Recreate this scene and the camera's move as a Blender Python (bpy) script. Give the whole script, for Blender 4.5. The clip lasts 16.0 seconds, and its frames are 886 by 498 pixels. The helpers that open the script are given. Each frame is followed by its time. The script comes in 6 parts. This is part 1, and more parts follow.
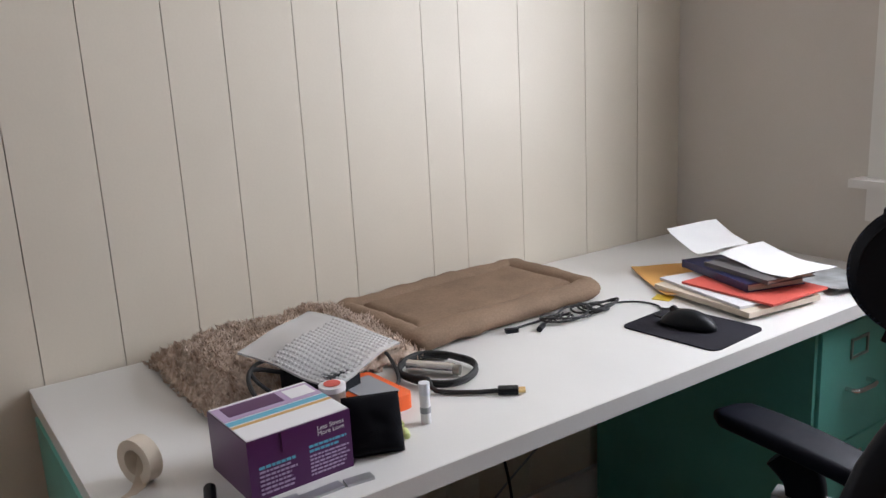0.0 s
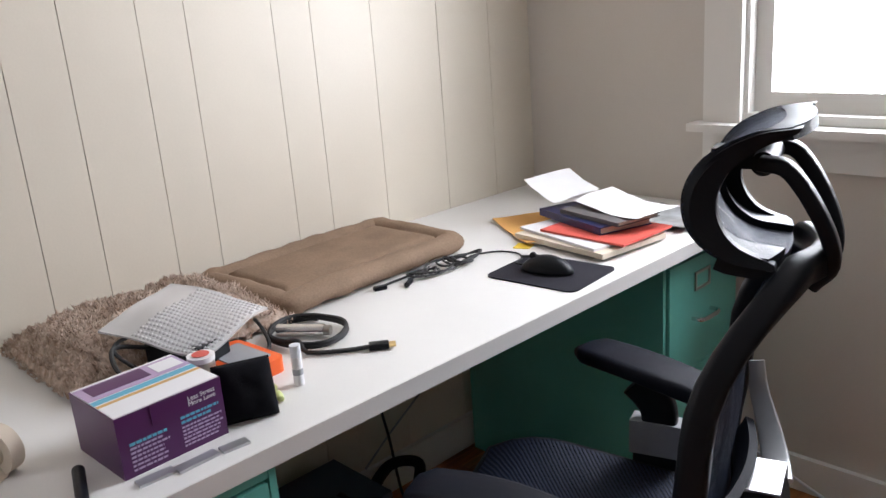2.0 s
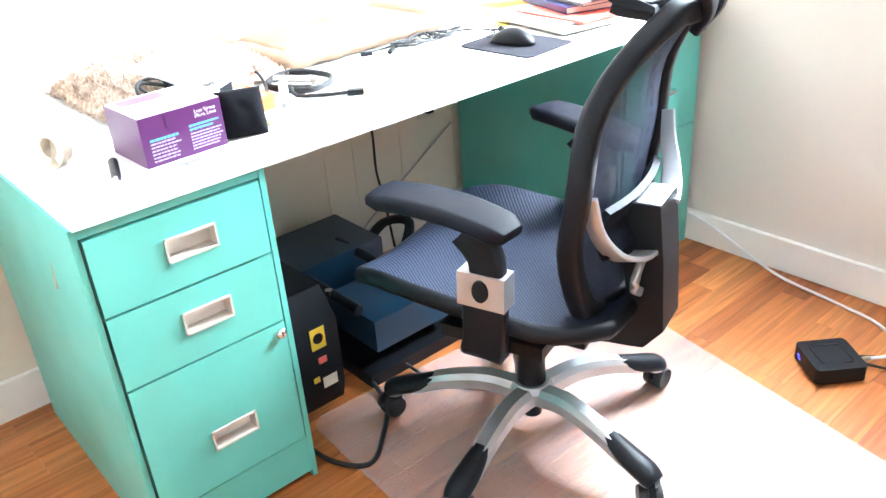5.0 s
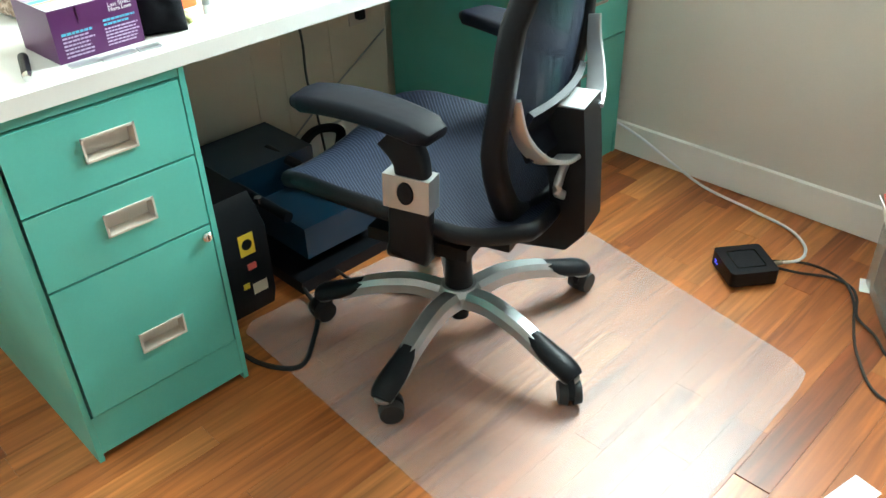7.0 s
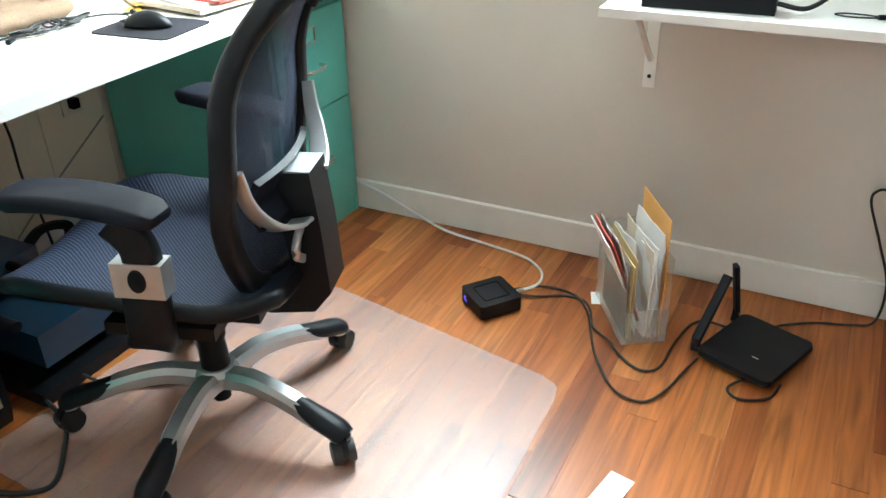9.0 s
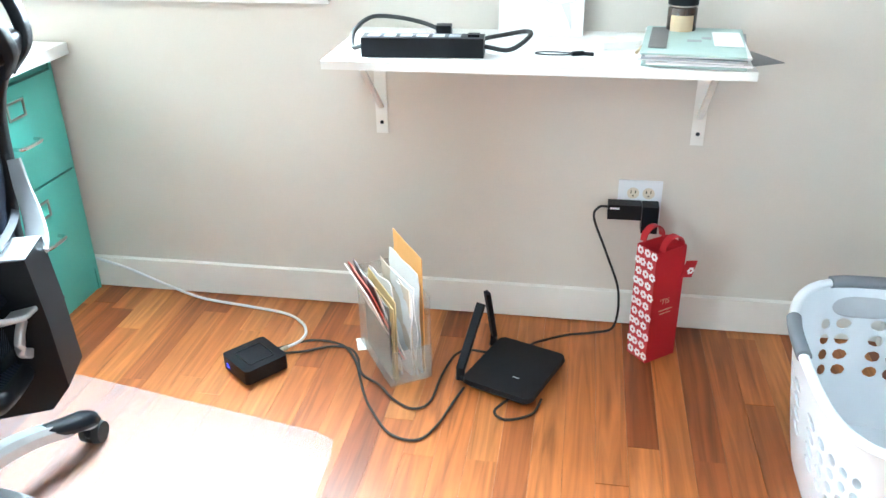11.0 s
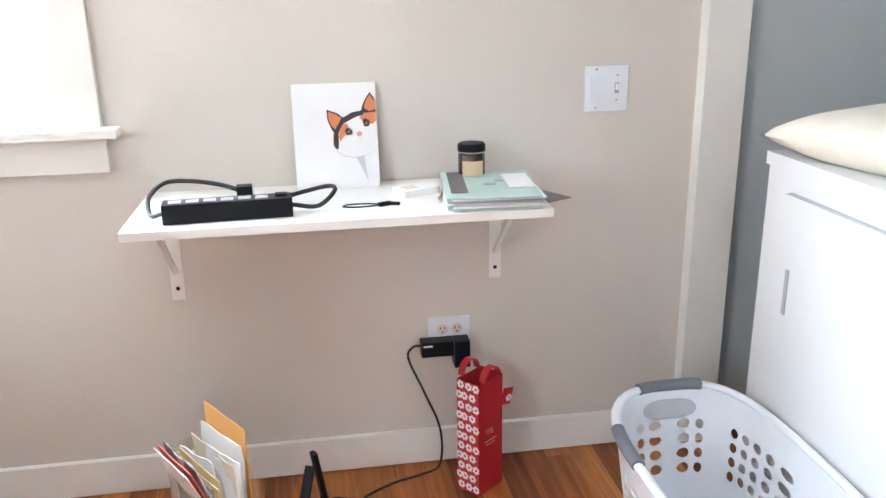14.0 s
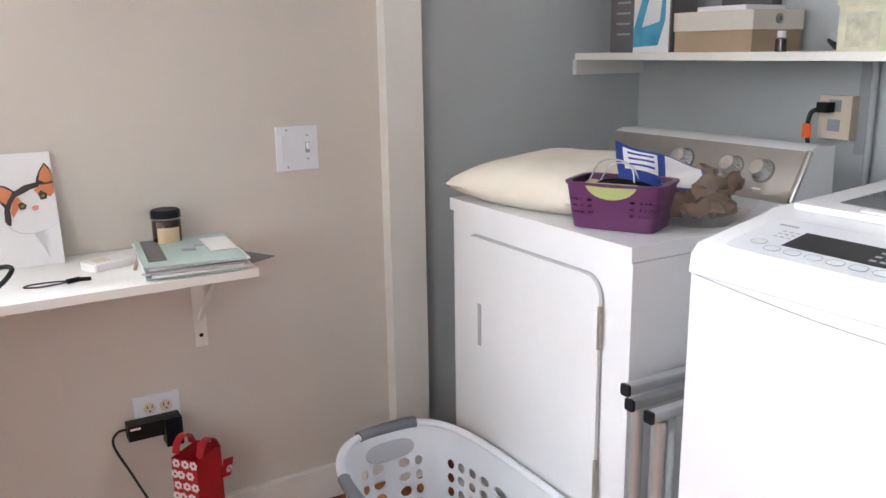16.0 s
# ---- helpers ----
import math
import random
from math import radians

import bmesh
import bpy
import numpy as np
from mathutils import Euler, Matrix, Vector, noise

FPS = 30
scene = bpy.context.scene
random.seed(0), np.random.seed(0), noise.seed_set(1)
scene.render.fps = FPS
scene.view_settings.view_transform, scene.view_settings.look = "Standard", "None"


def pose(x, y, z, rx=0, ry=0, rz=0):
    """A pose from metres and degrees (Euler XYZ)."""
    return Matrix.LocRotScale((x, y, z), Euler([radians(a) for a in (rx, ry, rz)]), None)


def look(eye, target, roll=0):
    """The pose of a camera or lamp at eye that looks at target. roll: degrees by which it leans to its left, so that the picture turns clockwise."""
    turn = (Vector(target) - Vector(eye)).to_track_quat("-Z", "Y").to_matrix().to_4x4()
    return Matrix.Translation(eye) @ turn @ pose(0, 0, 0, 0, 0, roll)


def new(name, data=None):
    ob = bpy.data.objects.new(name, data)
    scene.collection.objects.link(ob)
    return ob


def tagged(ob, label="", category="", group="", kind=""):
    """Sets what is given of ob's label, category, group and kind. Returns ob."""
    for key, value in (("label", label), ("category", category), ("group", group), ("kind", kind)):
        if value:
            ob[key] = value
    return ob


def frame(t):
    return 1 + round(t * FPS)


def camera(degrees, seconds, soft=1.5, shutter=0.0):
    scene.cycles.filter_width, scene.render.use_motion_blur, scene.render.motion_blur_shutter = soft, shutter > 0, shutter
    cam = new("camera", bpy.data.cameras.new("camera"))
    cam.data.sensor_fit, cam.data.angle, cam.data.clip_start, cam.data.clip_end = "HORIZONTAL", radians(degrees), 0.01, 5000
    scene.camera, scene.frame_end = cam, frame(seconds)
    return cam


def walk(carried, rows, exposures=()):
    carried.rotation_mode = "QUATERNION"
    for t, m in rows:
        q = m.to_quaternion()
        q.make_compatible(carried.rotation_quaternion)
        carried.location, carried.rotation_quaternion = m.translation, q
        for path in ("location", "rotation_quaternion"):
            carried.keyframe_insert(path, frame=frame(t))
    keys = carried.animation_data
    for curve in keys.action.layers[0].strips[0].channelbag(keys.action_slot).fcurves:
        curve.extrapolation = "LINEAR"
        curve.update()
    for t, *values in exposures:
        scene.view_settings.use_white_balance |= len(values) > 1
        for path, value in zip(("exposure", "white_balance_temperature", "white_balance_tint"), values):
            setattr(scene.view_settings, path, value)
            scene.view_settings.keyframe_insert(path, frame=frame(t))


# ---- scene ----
cam = camera(56.6, 16.0)
PATH = [
    (0, (1.632, -1.995, 1.331), (0.026, -0.895, 0.872), -3.0),
    (0.5, (1.631, -1.988, 1.33), (0.103, -0.789, 0.852), -3.3),
    (1, (1.635, -1.987, 1.331), (0.167, -0.727, 0.825), -3.6),
    (1.5, (1.653, -1.989, 1.333), (0.234, -0.683, 0.802), -4.0),
    (2, (1.657, -1.999, 1.329), (0.266, -0.679, 0.761), -4.4),
    (2.5, (1.67, -2.021, 1.321), (0.294, -0.713, 0.692), -4.6),
    (3, (1.729, -2.045, 1.314), (0.354, -0.766, 0.627), -4.1),
    (3.5, (1.84, -2.064, 1.299), (0.455, -0.829, 0.554), -3.8),
    (4, (1.934, -2.109, 1.281), (0.537, -0.925, 0.477), -4.4),
    (4.5, (1.988, -2.129, 1.267), (0.582, -0.994, 0.408), -4.9),
    (4.7, (1.997, -2.128, 1.271), (0.605, -0.999, 0.384), -4.7),
    (6.8, (2.049, -2.126, 1.244), (0.824, -0.997, 0.137), -2.2),
    (7, (2.048, -2.126, 1.247), (0.847, -0.969, 0.142), -2.0),
    (7.5, (2.053, -2.124, 1.248), (0.937, -0.864, 0.167), -1.5),
    (8, (2.064, -2.119, 1.248), (1.053, -0.752, 0.194), -1.2),
    (8.5, (2.084, -2.119, 1.256), (1.173, -0.661, 0.234), -1.5),
    (9, (2.11, -2.106, 1.252), (1.3, -0.567, 0.265), -1.6),
    (9.5, (2.124, -2.091, 1.253), (1.431, -0.486, 0.282), -1.6),
    (10, (2.14, -2.08, 1.255), (1.576, -0.421, 0.291), -1.8),
    (10.2, (2.15, -2.077, 1.257), (1.648, -0.396, 0.298), -1.6),
    (12.3, (2.154, -2.079, 1.252), (1.97, -0.239, 0.492), -0.9),
    (12.5, (2.154, -2.075, 1.261), (1.978, -0.227, 0.516), -0.9),
    (13, (2.116, -2.076, 1.283), (2.043, -0.201, 0.591), -0.8),
    (13.5, (2.038, -2.046, 1.287), (2.159, -0.153, 0.651), -0.8),
    (14, (1.99, -2.045, 1.289), (2.283, -0.162, 0.681), -1.0),
    (14.5, (1.964, -2.052, 1.284), (2.512, -0.219, 0.702), -0.9),
    (15, (1.978, -2.068, 1.281), (2.711, -0.291, 0.732), -1.1),
    (15.5, (1.969, -2.062, 1.282), (2.832, -0.33, 0.778), -1.2),
    (16, (1.962, -2.065, 1.283), (2.95, -0.392, 0.809), -0.9),
]
EXPOSURES = [
    (0.0, -1.95, 6250, 15), (1.0, -1.72, 6250, 15), (2.5, -1.35, 6250, 15), (3.1, -0.60, 6300, 8), (3.6, 0.05, 6200, 4), (4.0, 0.78, 5900, 1), (4.7, 1.36, 5700, 6),
    (6.8, 0.14, 6050, -11), (8.0, 0.12, 6050, -5), (9.0, 0.14, 5950, -4), (9.5, 0.22, 5850, -4), (10.2, 0.80, 5350, -5), (12.3, 1.15, 5400, -2), (13.0, 0.65, 5400, 0), (13.5, 0.45, 5750, 6), (14.0, 0.55, 5850, 8), (14.6, 0.05, 6100, 12), (15.0, -0.25, 6150, 13), (15.5, 0.0, 6200, 13), (16.0, 0.02, 6200, 13),
]
walk(cam, [(t, look(eye, target, roll)) for t, eye, target, roll in PATH], EXPOSURES)

# ---- world and light ----
world = bpy.data.worlds.new("world")
scene.world = world
world.use_nodes = True
wn = world.node_tree
sky = wn.nodes.new("ShaderNodeTexSky")
sky.sky_type, sky.sun_disc = "NISHITA", False
sky.sun_elevation, sky.sun_rotation = radians(50), radians(200)
wn.nodes["Background"].inputs[1].default_value = 0.10
wn.links.new(sky.outputs[0], wn.nodes["Background"].inputs[0])
sun = new("sun", bpy.data.lights.new("sun", "SUN"))
sun.data.energy, sun.data.angle, sun.data.color = 3.0, radians(0.5), (1.0, 0.95, 0.88)
sun.matrix_world = look((-2, 4, 6), (-2, 3.0, 0))


def window_light(name, m, w, h, power, tint):
    """Sky light that enters through a window's opening."""
    la = new(name, bpy.data.lights.new(name, "AREA"))
    la.data.shape, la.data.size, la.data.size_y = "RECTANGLE", w, h
    la.data.energy, la.data.color = power, tint
    la.matrix_world = m
    return la


window_light("window_light_north", look((1.045, 0.122, 1.563), (1.045, -2, 1.05)), 0.68, 1.10, 160, (0.93, 0.97, 1.0))
window_light("window_light_west", look((-0.128, -2.85, 1.55), (2.0, -2.85, 1.55)), 0.95, 1.12, 28, (0.93, 0.97, 1.0))

# ---- materials ----


def mat(name, color, rough=0.5, metal=0.0, vary=0.06, scale=6.0, grain=0.0, grain_scale=200.0, bump=0.0, bump_scale=150.0, coat=0.0, spec=0.5, color2=None, detail=4.0):
    """A procedural surface: colour with two scales of variation, roughness wear and fine relief."""
    m = bpy.data.materials.new(name)
    m.use_nodes = True
    nt = m.node_tree
    b = nt.nodes["Principled BSDF"]
    b.inputs["Metallic"].default_value = metal
    b.inputs["Coat Weight"].default_value = coat
    b.inputs["Specular IOR Level"].default_value = spec
    tc = nt.nodes.new("ShaderNodeTexCoord")
    n1 = nt.nodes.new("ShaderNodeTexNoise")
    n1.inputs["Scale"].default_value, n1.inputs["Detail"].default_value = scale, detail
    nt.links.new(tc.outputs["Object"], n1.inputs["Vector"])
    ramp = nt.nodes.new("ShaderNodeMapRange")
    ramp.inputs["From Min"].default_value, ramp.inputs["From Max"].default_value = 0.3, 0.7
    nt.links.new(n1.outputs[0], ramp.inputs[0])
    mix = nt.nodes.new("ShaderNodeMix")
    mix.data_type = "RGBA"
    nt.links.new(ramp.outputs[0], mix.inputs[0])
    c2 = color2 or tuple(c * (1 - 2 * vary) for c in color)
    c1 = color if color2 else tuple(min(1, c * (1 + vary)) for c in color)
    mix.inputs[6].default_value, mix.inputs[7].default_value = (*c1, 1), (*c2, 1)
    out = mix.outputs[2]
    n2 = nt.nodes.new("ShaderNodeTexNoise")
    n2.inputs["Scale"].default_value, n2.inputs["Detail"].default_value = grain_scale, 2
    nt.links.new(tc.outputs["Object"], n2.inputs["Vector"])
    if grain:
        g = nt.nodes.new("ShaderNodeMapRange")
        g.inputs["From Min"].default_value, g.inputs["From Max"].default_value = 0.25, 0.75
        g.inputs["To Min"].default_value, g.inputs["To Max"].default_value = 1 - grain, 1 + grain
        nt.links.new(n2.outputs[0], g.inputs[0])
        mul = nt.nodes.new("ShaderNodeVectorMath")
        mul.operation = "SCALE"
        nt.links.new(out, mul.inputs[0])
        nt.links.new(g.outputs[0], mul.inputs["Scale"])
        out = mul.outputs[0]
    nt.links.new(out, b.inputs["Base Color"])
    r = nt.nodes.new("ShaderNodeMapRange")
    r.inputs["To Min"].default_value, r.inputs["To Max"].default_value = max(0.02, rough * 0.88), min(1, rough * 1.12)
    nt.links.new(n1.outputs[0], r.inputs[0])
    nt.links.new(r.outputs[0], b.inputs["Roughness"])
    if bump:
        n3 = nt.nodes.new("ShaderNodeTexNoise")
        n3.inputs["Scale"].default_value, n3.inputs["Detail"].default_value = bump_scale, 3
        nt.links.new(tc.outputs["Object"], n3.inputs["Vector"])
        bp = nt.nodes.new("ShaderNodeBump")
        bp.inputs["Strength"].default_value, bp.inputs["Distance"].default_value = bump, 0.002
        nt.links.new(n3.outputs[0], bp.inputs["Height"])
        nt.links.new(bp.outputs[0], b.inputs["Normal"])
    return m


def floor_material():
    """Reddish oak strip: each strip has its own tone by chance, with a long grain."""
    m = bpy.data.materials.new("oak_strip")
    m.use_nodes = True
    nt = m.node_tree
    L = nt.links.new
    b = nt.nodes["Principled BSDF"]
    tc = nt.nodes.new("ShaderNodeTexCoord")
    info = nt.nodes.new("ShaderNodeObjectInfo")
    isl = nt.nodes.new("ShaderNodeNewGeometry")
    both = nt.nodes.new("ShaderNodeMath")
    both.operation = "ADD"
    L(info.outputs["Random"], both.inputs[0])
    L(isl.outputs["Random Per Island"], both.inputs[1])
    frac = nt.nodes.new("ShaderNodeMath")
    frac.operation = "FRACT"
    L(both.outputs[0], frac.inputs[0])
    tone = nt.nodes.new("ShaderNodeValToRGB")
    e = tone.color_ramp.elements
    e[0].color, e[1].color = (0.20, 0.050, 0.012, 1), (0.50, 0.195, 0.055, 1)
    e.new(0.3).color = (0.37, 0.112, 0.026, 1)
    e.new(0.7).color = (0.43, 0.145, 0.036, 1)
    L(frac.outputs[0], tone.inputs[0])
    off = nt.nodes.new("ShaderNodeCombineXYZ")
    big = nt.nodes.new("ShaderNodeMath")
    big.operation, big.inputs[1].default_value = "MULTIPLY", 37.0
    L(frac.outputs[0], big.inputs[0])
    L(big.outputs[0], off.inputs[0])
    L(big.outputs[0], off.inputs[2])
    geo = nt.nodes.new("ShaderNodeVectorMath")
    L(isl.outputs["Position"], geo.inputs[0])
    L(off.outputs[0], geo.inputs[1])
    mp = nt.nodes.new("ShaderNodeMapping")
    mp.inputs["Scale"].default_value = (34, 1.7, 20)
    L(geo.outputs[0], mp.inputs[0])
    n = nt.nodes.new("ShaderNodeTexNoise")
    n.inputs["Scale"].default_value, n.inputs["Detail"].default_value, n.inputs["Distortion"].default_value = 1.0, 6, 1.6
    L(mp.outputs[0], n.inputs["Vector"])
    gr = nt.nodes.new("ShaderNodeMapRange")
    gr.inputs["From Min"].default_value, gr.inputs["From Max"].default_value = 0.3, 0.72
    gr.inputs["To Min"].default_value, gr.inputs["To Max"].default_value = 1.22, 0.50
    L(n.outputs[0], gr.inputs[0])
    mul = nt.nodes.new("ShaderNodeVectorMath")
    mul.operation = "SCALE"
    L(tone.outputs[0], mul.inputs[0])
    L(gr.outputs[0], mul.inputs["Scale"])
    L(mul.outputs[0], b.inputs["Base Color"])
    rr = nt.nodes.new("ShaderNodeMapRange")
    rr.inputs["To Min"].default_value, rr.inputs["To Max"].default_value = 0.30, 0.46
    L(n.outputs[0], rr.inputs[0])
    L(rr.outputs[0], b.inputs["Roughness"])
    bp = nt.nodes.new("ShaderNodeBump")
    bp.inputs["Strength"].default_value, bp.inputs["Distance"].default_value = 0.12, 0.001
    L(n.outputs[0], bp.inputs["Height"])
    L(bp.outputs[0], b.inputs["Normal"])
    return m


def clear_material(name, color, rough, mixin, bump=0.0, bump_scale=60.0):
    """Clear or milky plastic: part see-through, part gloss and milk."""
    m = bpy.data.materials.new(name)
    m.use_nodes = True
    nt = m.node_tree
    b = nt.nodes["Principled BSDF"]
    b.inputs["Base Color"].default_value, b.inputs["Roughness"].default_value = (*color, 1), rough
    tr = nt.nodes.new("ShaderNodeBsdfTransparent")
    mx = nt.nodes.new("ShaderNodeMixShader")
    mx.inputs[0].default_value = mixin
    nt.links.new(tr.outputs[0], mx.inputs[1])
    nt.links.new(b.outputs[0], mx.inputs[2])
    nt.links.new(mx.outputs[0], nt.nodes["Material Output"].inputs[0])
    n = nt.nodes.new("ShaderNodeTexNoise")
    n.inputs["Scale"].default_value = bump_scale
    tc = nt.nodes.new("ShaderNodeTexCoord")
    nt.links.new(tc.outputs["Object"], n.inputs["Vector"])
    bp = nt.nodes.new("ShaderNodeBump")
    bp.inputs["Strength"].default_value, bp.inputs["Distance"].default_value = bump, 0.001
    nt.links.new(n.outputs[0], bp.inputs["Height"])
    nt.links.new(bp.outputs[0], b.inputs["Normal"])
    return m


def glow(name, color, power):
    m = bpy.data.materials.new(name)
    m.use_nodes = True
    b = m.node_tree.nodes["Principled BSDF"]
    b.inputs["Base Color"].default_value = (*color, 1)
    b.inputs["Emission Color"].default_value, b.inputs["Emission Strength"].default_value = (*color, 1), power
    return m


PANEL = mat("cream_panel_paint", (0.69, 0.625, 0.52), 0.45, vary=0.02, scale=3, bump=0.06, bump_scale=220, grain=0.015)
WALL = mat("warm_grey_wall_paint", (0.60, 0.555, 0.50), 0.6, vary=0.02, scale=2.5, bump=0.12, bump_scale=350, grain=0.015)
WALL_ALCOVE = mat("blue_grey_wall_paint", (0.44, 0.465, 0.475), 0.55, vary=0.03, scale=2.5, bump=0.12, bump_scale=300, grain=0.02)
CEIL = mat("white_ceiling_paint", (0.78, 0.77, 0.75), 0.8, vary=0.02, bump=0.1)
TRIM = mat("white_trim_paint", (0.76, 0.74, 0.70), 0.35, vary=0.025, scale=5, bump=0.05, bump_scale=120)
OAK = floor_material()
PANEL_CORE = mat("panel_backing_paint", (0.50, 0.44, 0.36), 0.7)
GAP = mat("dark_joint", (0.05, 0.02, 0.01), 0.8)
TOP = mat("white_laminate", (0.74, 0.725, 0.70), 0.32, vary=0.02, scale=4, grain=0.01)
TEAL = mat("turquoise_enamel", (0.135, 0.48, 0.405), 0.36, vary=0.05, scale=5, bump=0.05, bump_scale=90, grain=0.02)
CREAM_METAL = mat("cream_metal", (0.62, 0.56, 0.49), 0.4, vary=0.04)
CHROME = mat("worn_chrome", (0.75, 0.74, 0.72), 0.18, metal=1, vary=0.05, scale=30)
NICKEL = mat("dull_nickel", (0.42, 0.40, 0.36), 0.32, metal=1, vary=0.08, scale=30)
ALU = mat("brushed_aluminium", (0.50, 0.51, 0.52), 0.32, metal=0.7, vary=0.06, scale=14)
BLACK = mat("black_plastic", (0.006, 0.007, 0.010), 0.42, spec=0.2, vary=0.15, scale=10, bump=0.2, bump_scale=500)
BLACK_SOFT = mat("black_soft_pad", (0.007, 0.008, 0.014), 0.5, spec=0.12, vary=0.1, bump=0.3, bump_scale=700)
RUBBER = mat("black_rubber", (0.014, 0.014, 0.015), 0.65, vary=0.1)
GLASS = clear_material("window_glass", (0.9, 0.95, 0.95), 0.02, 0.06)

# ---- building helpers ----


def link(name, bm, material, parent=None, smooth=False, bevel=0.0, sharp=40):
    me = bpy.data.meshes.new(name)
    if bevel:
        es = [e for e in bm.edges if len(e.link_faces) == 2 and e.calc_face_angle(0) > radians(25)]
        bmesh.ops.bevel(bm, geom=es, offset=bevel, segments=2, affect="EDGES", profile=0.6)
    bmesh.ops.recalc_face_normals(bm, faces=bm.faces)
    if smooth or bevel:
        for f in bm.faces:
            f.smooth = True
        for e in bm.edges:
            e.smooth = len(e.link_faces) == 2 and e.calc_face_angle(0) < radians(sharp)
    bm.to_mesh(me)
    bm.free()
    me.materials.append(material)
    ob = new(name, me)
    if parent:
        ob.parent = parent
    return ob


def part(name, bm, material, parent, label="", smooth=False, bevel=0.0, sharp=40):
    ob = link(name, bm, material, parent, smooth, bevel, sharp)
    return tagged(ob, label) if label else ob


def thing(name, m, label, category, group="", kind=""):
    ob = new(name)
    ob.matrix_world = m
    ob.empty_display_size = 0.05
    return tagged(ob, label, category, group, kind)


def box(bm, x0, x1, y0, y1, z0, z1, m=None):
    vs = [bm.verts.new((x, y, z)) for x in (x0, x1) for y in (y0, y1) for z in (z0, z1)]
    for f in ((0, 1, 3, 2), (4, 6, 7, 5), (0, 4, 5, 1), (2, 3, 7, 6), (0, 2, 6, 4), (1, 5, 7, 3)):
        bm.faces.new([vs[i] for i in f])
    if m:
        bmesh.ops.transform(bm, matrix=m, verts=vs)
    return bm


def B(x0, x1, y0, y1, z0, z1, m=None):
    return box(bmesh.new(), x0, x1, y0, y1, z0, z1, m)


def cyl(bm, p, q, r0, r1=None, n=20, caps=True):
    p, q = Vector(p), Vector(q)
    r1 = r0 if r1 is None else r1
    m = Matrix.Translation((p + q) / 2) @ (q - p).to_track_quat("Z", "Y").to_matrix().to_4x4()
    bmesh.ops.create_cone(bm, cap_ends=caps, segments=n, radius1=r0, radius2=r1, depth=(q - p).length, matrix=m)
    return bm


def C(p, q, r0, r1=None, n=20):
    return cyl(bmesh.new(), p, q, r0, r1, n)


def lathe(profile, n=28, m=None):
    """A turned shape from (radius, height) pairs."""
    bm = bmesh.new()
    rings = []
    for r, z in profile:
        rings.append([bm.verts.new((r * math.cos(2 * math.pi * i / n), r * math.sin(2 * math.pi * i / n), z)) for i in range(n)])
    for a, b in zip(rings, rings[1:]):
        for i in range(n):
            bm.faces.new((a[i], a[(i + 1) % n], b[(i + 1) % n], b[i]))
    for ring in (rings[0], rings[-1]):
        if len(set(v.co.to_tuple(6) for v in ring)) > 2:
            bm.faces.new(ring)
    bmesh.ops.remove_doubles(bm, verts=bm.verts, dist=1e-6)
    if m:
        bmesh.ops.transform(bm, matrix=m, verts=bm.verts)
    return bm


def spline(pts, steps=8):
    """A smooth line through the given points."""
    P = [Vector(p) for p in pts]
    P = [2 * P[0] - P[1]] + P + [2 * P[-1] - P[-2]]
    out = []
    for a, b, c, d in zip(P, P[1:], P[2:], P[3:]):
        for k in range(steps):
            t = k / steps
            out.append(0.5 * (2 * b + (c - a) * t + (2 * a - 5 * b + 4 * c - d) * t * t + (3 * b - a - 3 * c + d) * t ** 3))
    return out + [P[-2]]


def sweep(path, section, up=(0, 0, 1), scale=None, closed=False, caps=True):
    """A section (pairs across, up) carried along a line of points; scale gives a size per point."""
    bm = bmesh.new()
    path = [Vector(p) for p in path]
    n = len(path)
    rings = []
    side = None
    for i, p in enumerate(path):
        a, b = (path[(i - 1) % n], path[(i + 1) % n]) if closed else (path[max(i - 1, 0)], path[min(i + 1, n - 1)])
        d = (b - a).normalized()
        s = d.cross(Vector(up))
        if s.length < 0.05:
            s = side or d.orthogonal()
        s.normalize()
        if side and s.dot(side) < 0 and not closed:
            s = -s
        side = s
        u = s.cross(d).normalized()
        k = scale(i / (n - 1)) if scale else (1, 1)
        k = k if isinstance(k, tuple) else (k, k)
        rings.append([bm.verts.new(p + s * (x * k[0]) + u * (y * k[1])) for x, y in section])
    m = len(section)
    pairs = list(zip(rings, rings[1:])) + ([(rings[-1], rings[0])] if closed else [])
    for a, b in pairs:
        for i in range(m):
            bm.faces.new((a[i], a[(i + 1) % m], b[(i + 1) % m], b[i]))
    if caps and not closed:
        bm.faces.new(rings[0])
        bm.faces.new(rings[-1])
    return bm


def ring_section(r, n=8, sy=1.0):
    return [(r * math.cos(2 * math.pi * i / n), r * sy * math.sin(2 * math.pi * i / n)) for i in range(n)]


def rect_section(w, h, r=0.0):
    if not r:
        return [(-w / 2, -h / 2), (w / 2, -h / 2), (w / 2, h / 2), (-w / 2, h / 2)]
    out = []
    for cx, cy, a0 in ((w / 2 - r, -h / 2 + r, -90), (w / 2 - r, h / 2 - r, 0), (-w / 2 + r, h / 2 - r, 90), (-w / 2 + r, -h / 2 + r, 180)):
        for k in range(4):
            a = radians(a0 + 30 * k)
            out.append((cx + r * math.cos(a), cy + r * math.sin(a)))
    return out


def cable(pts, r, steps=8):
    return sweep(spline(pts, steps), ring_section(r, 7))


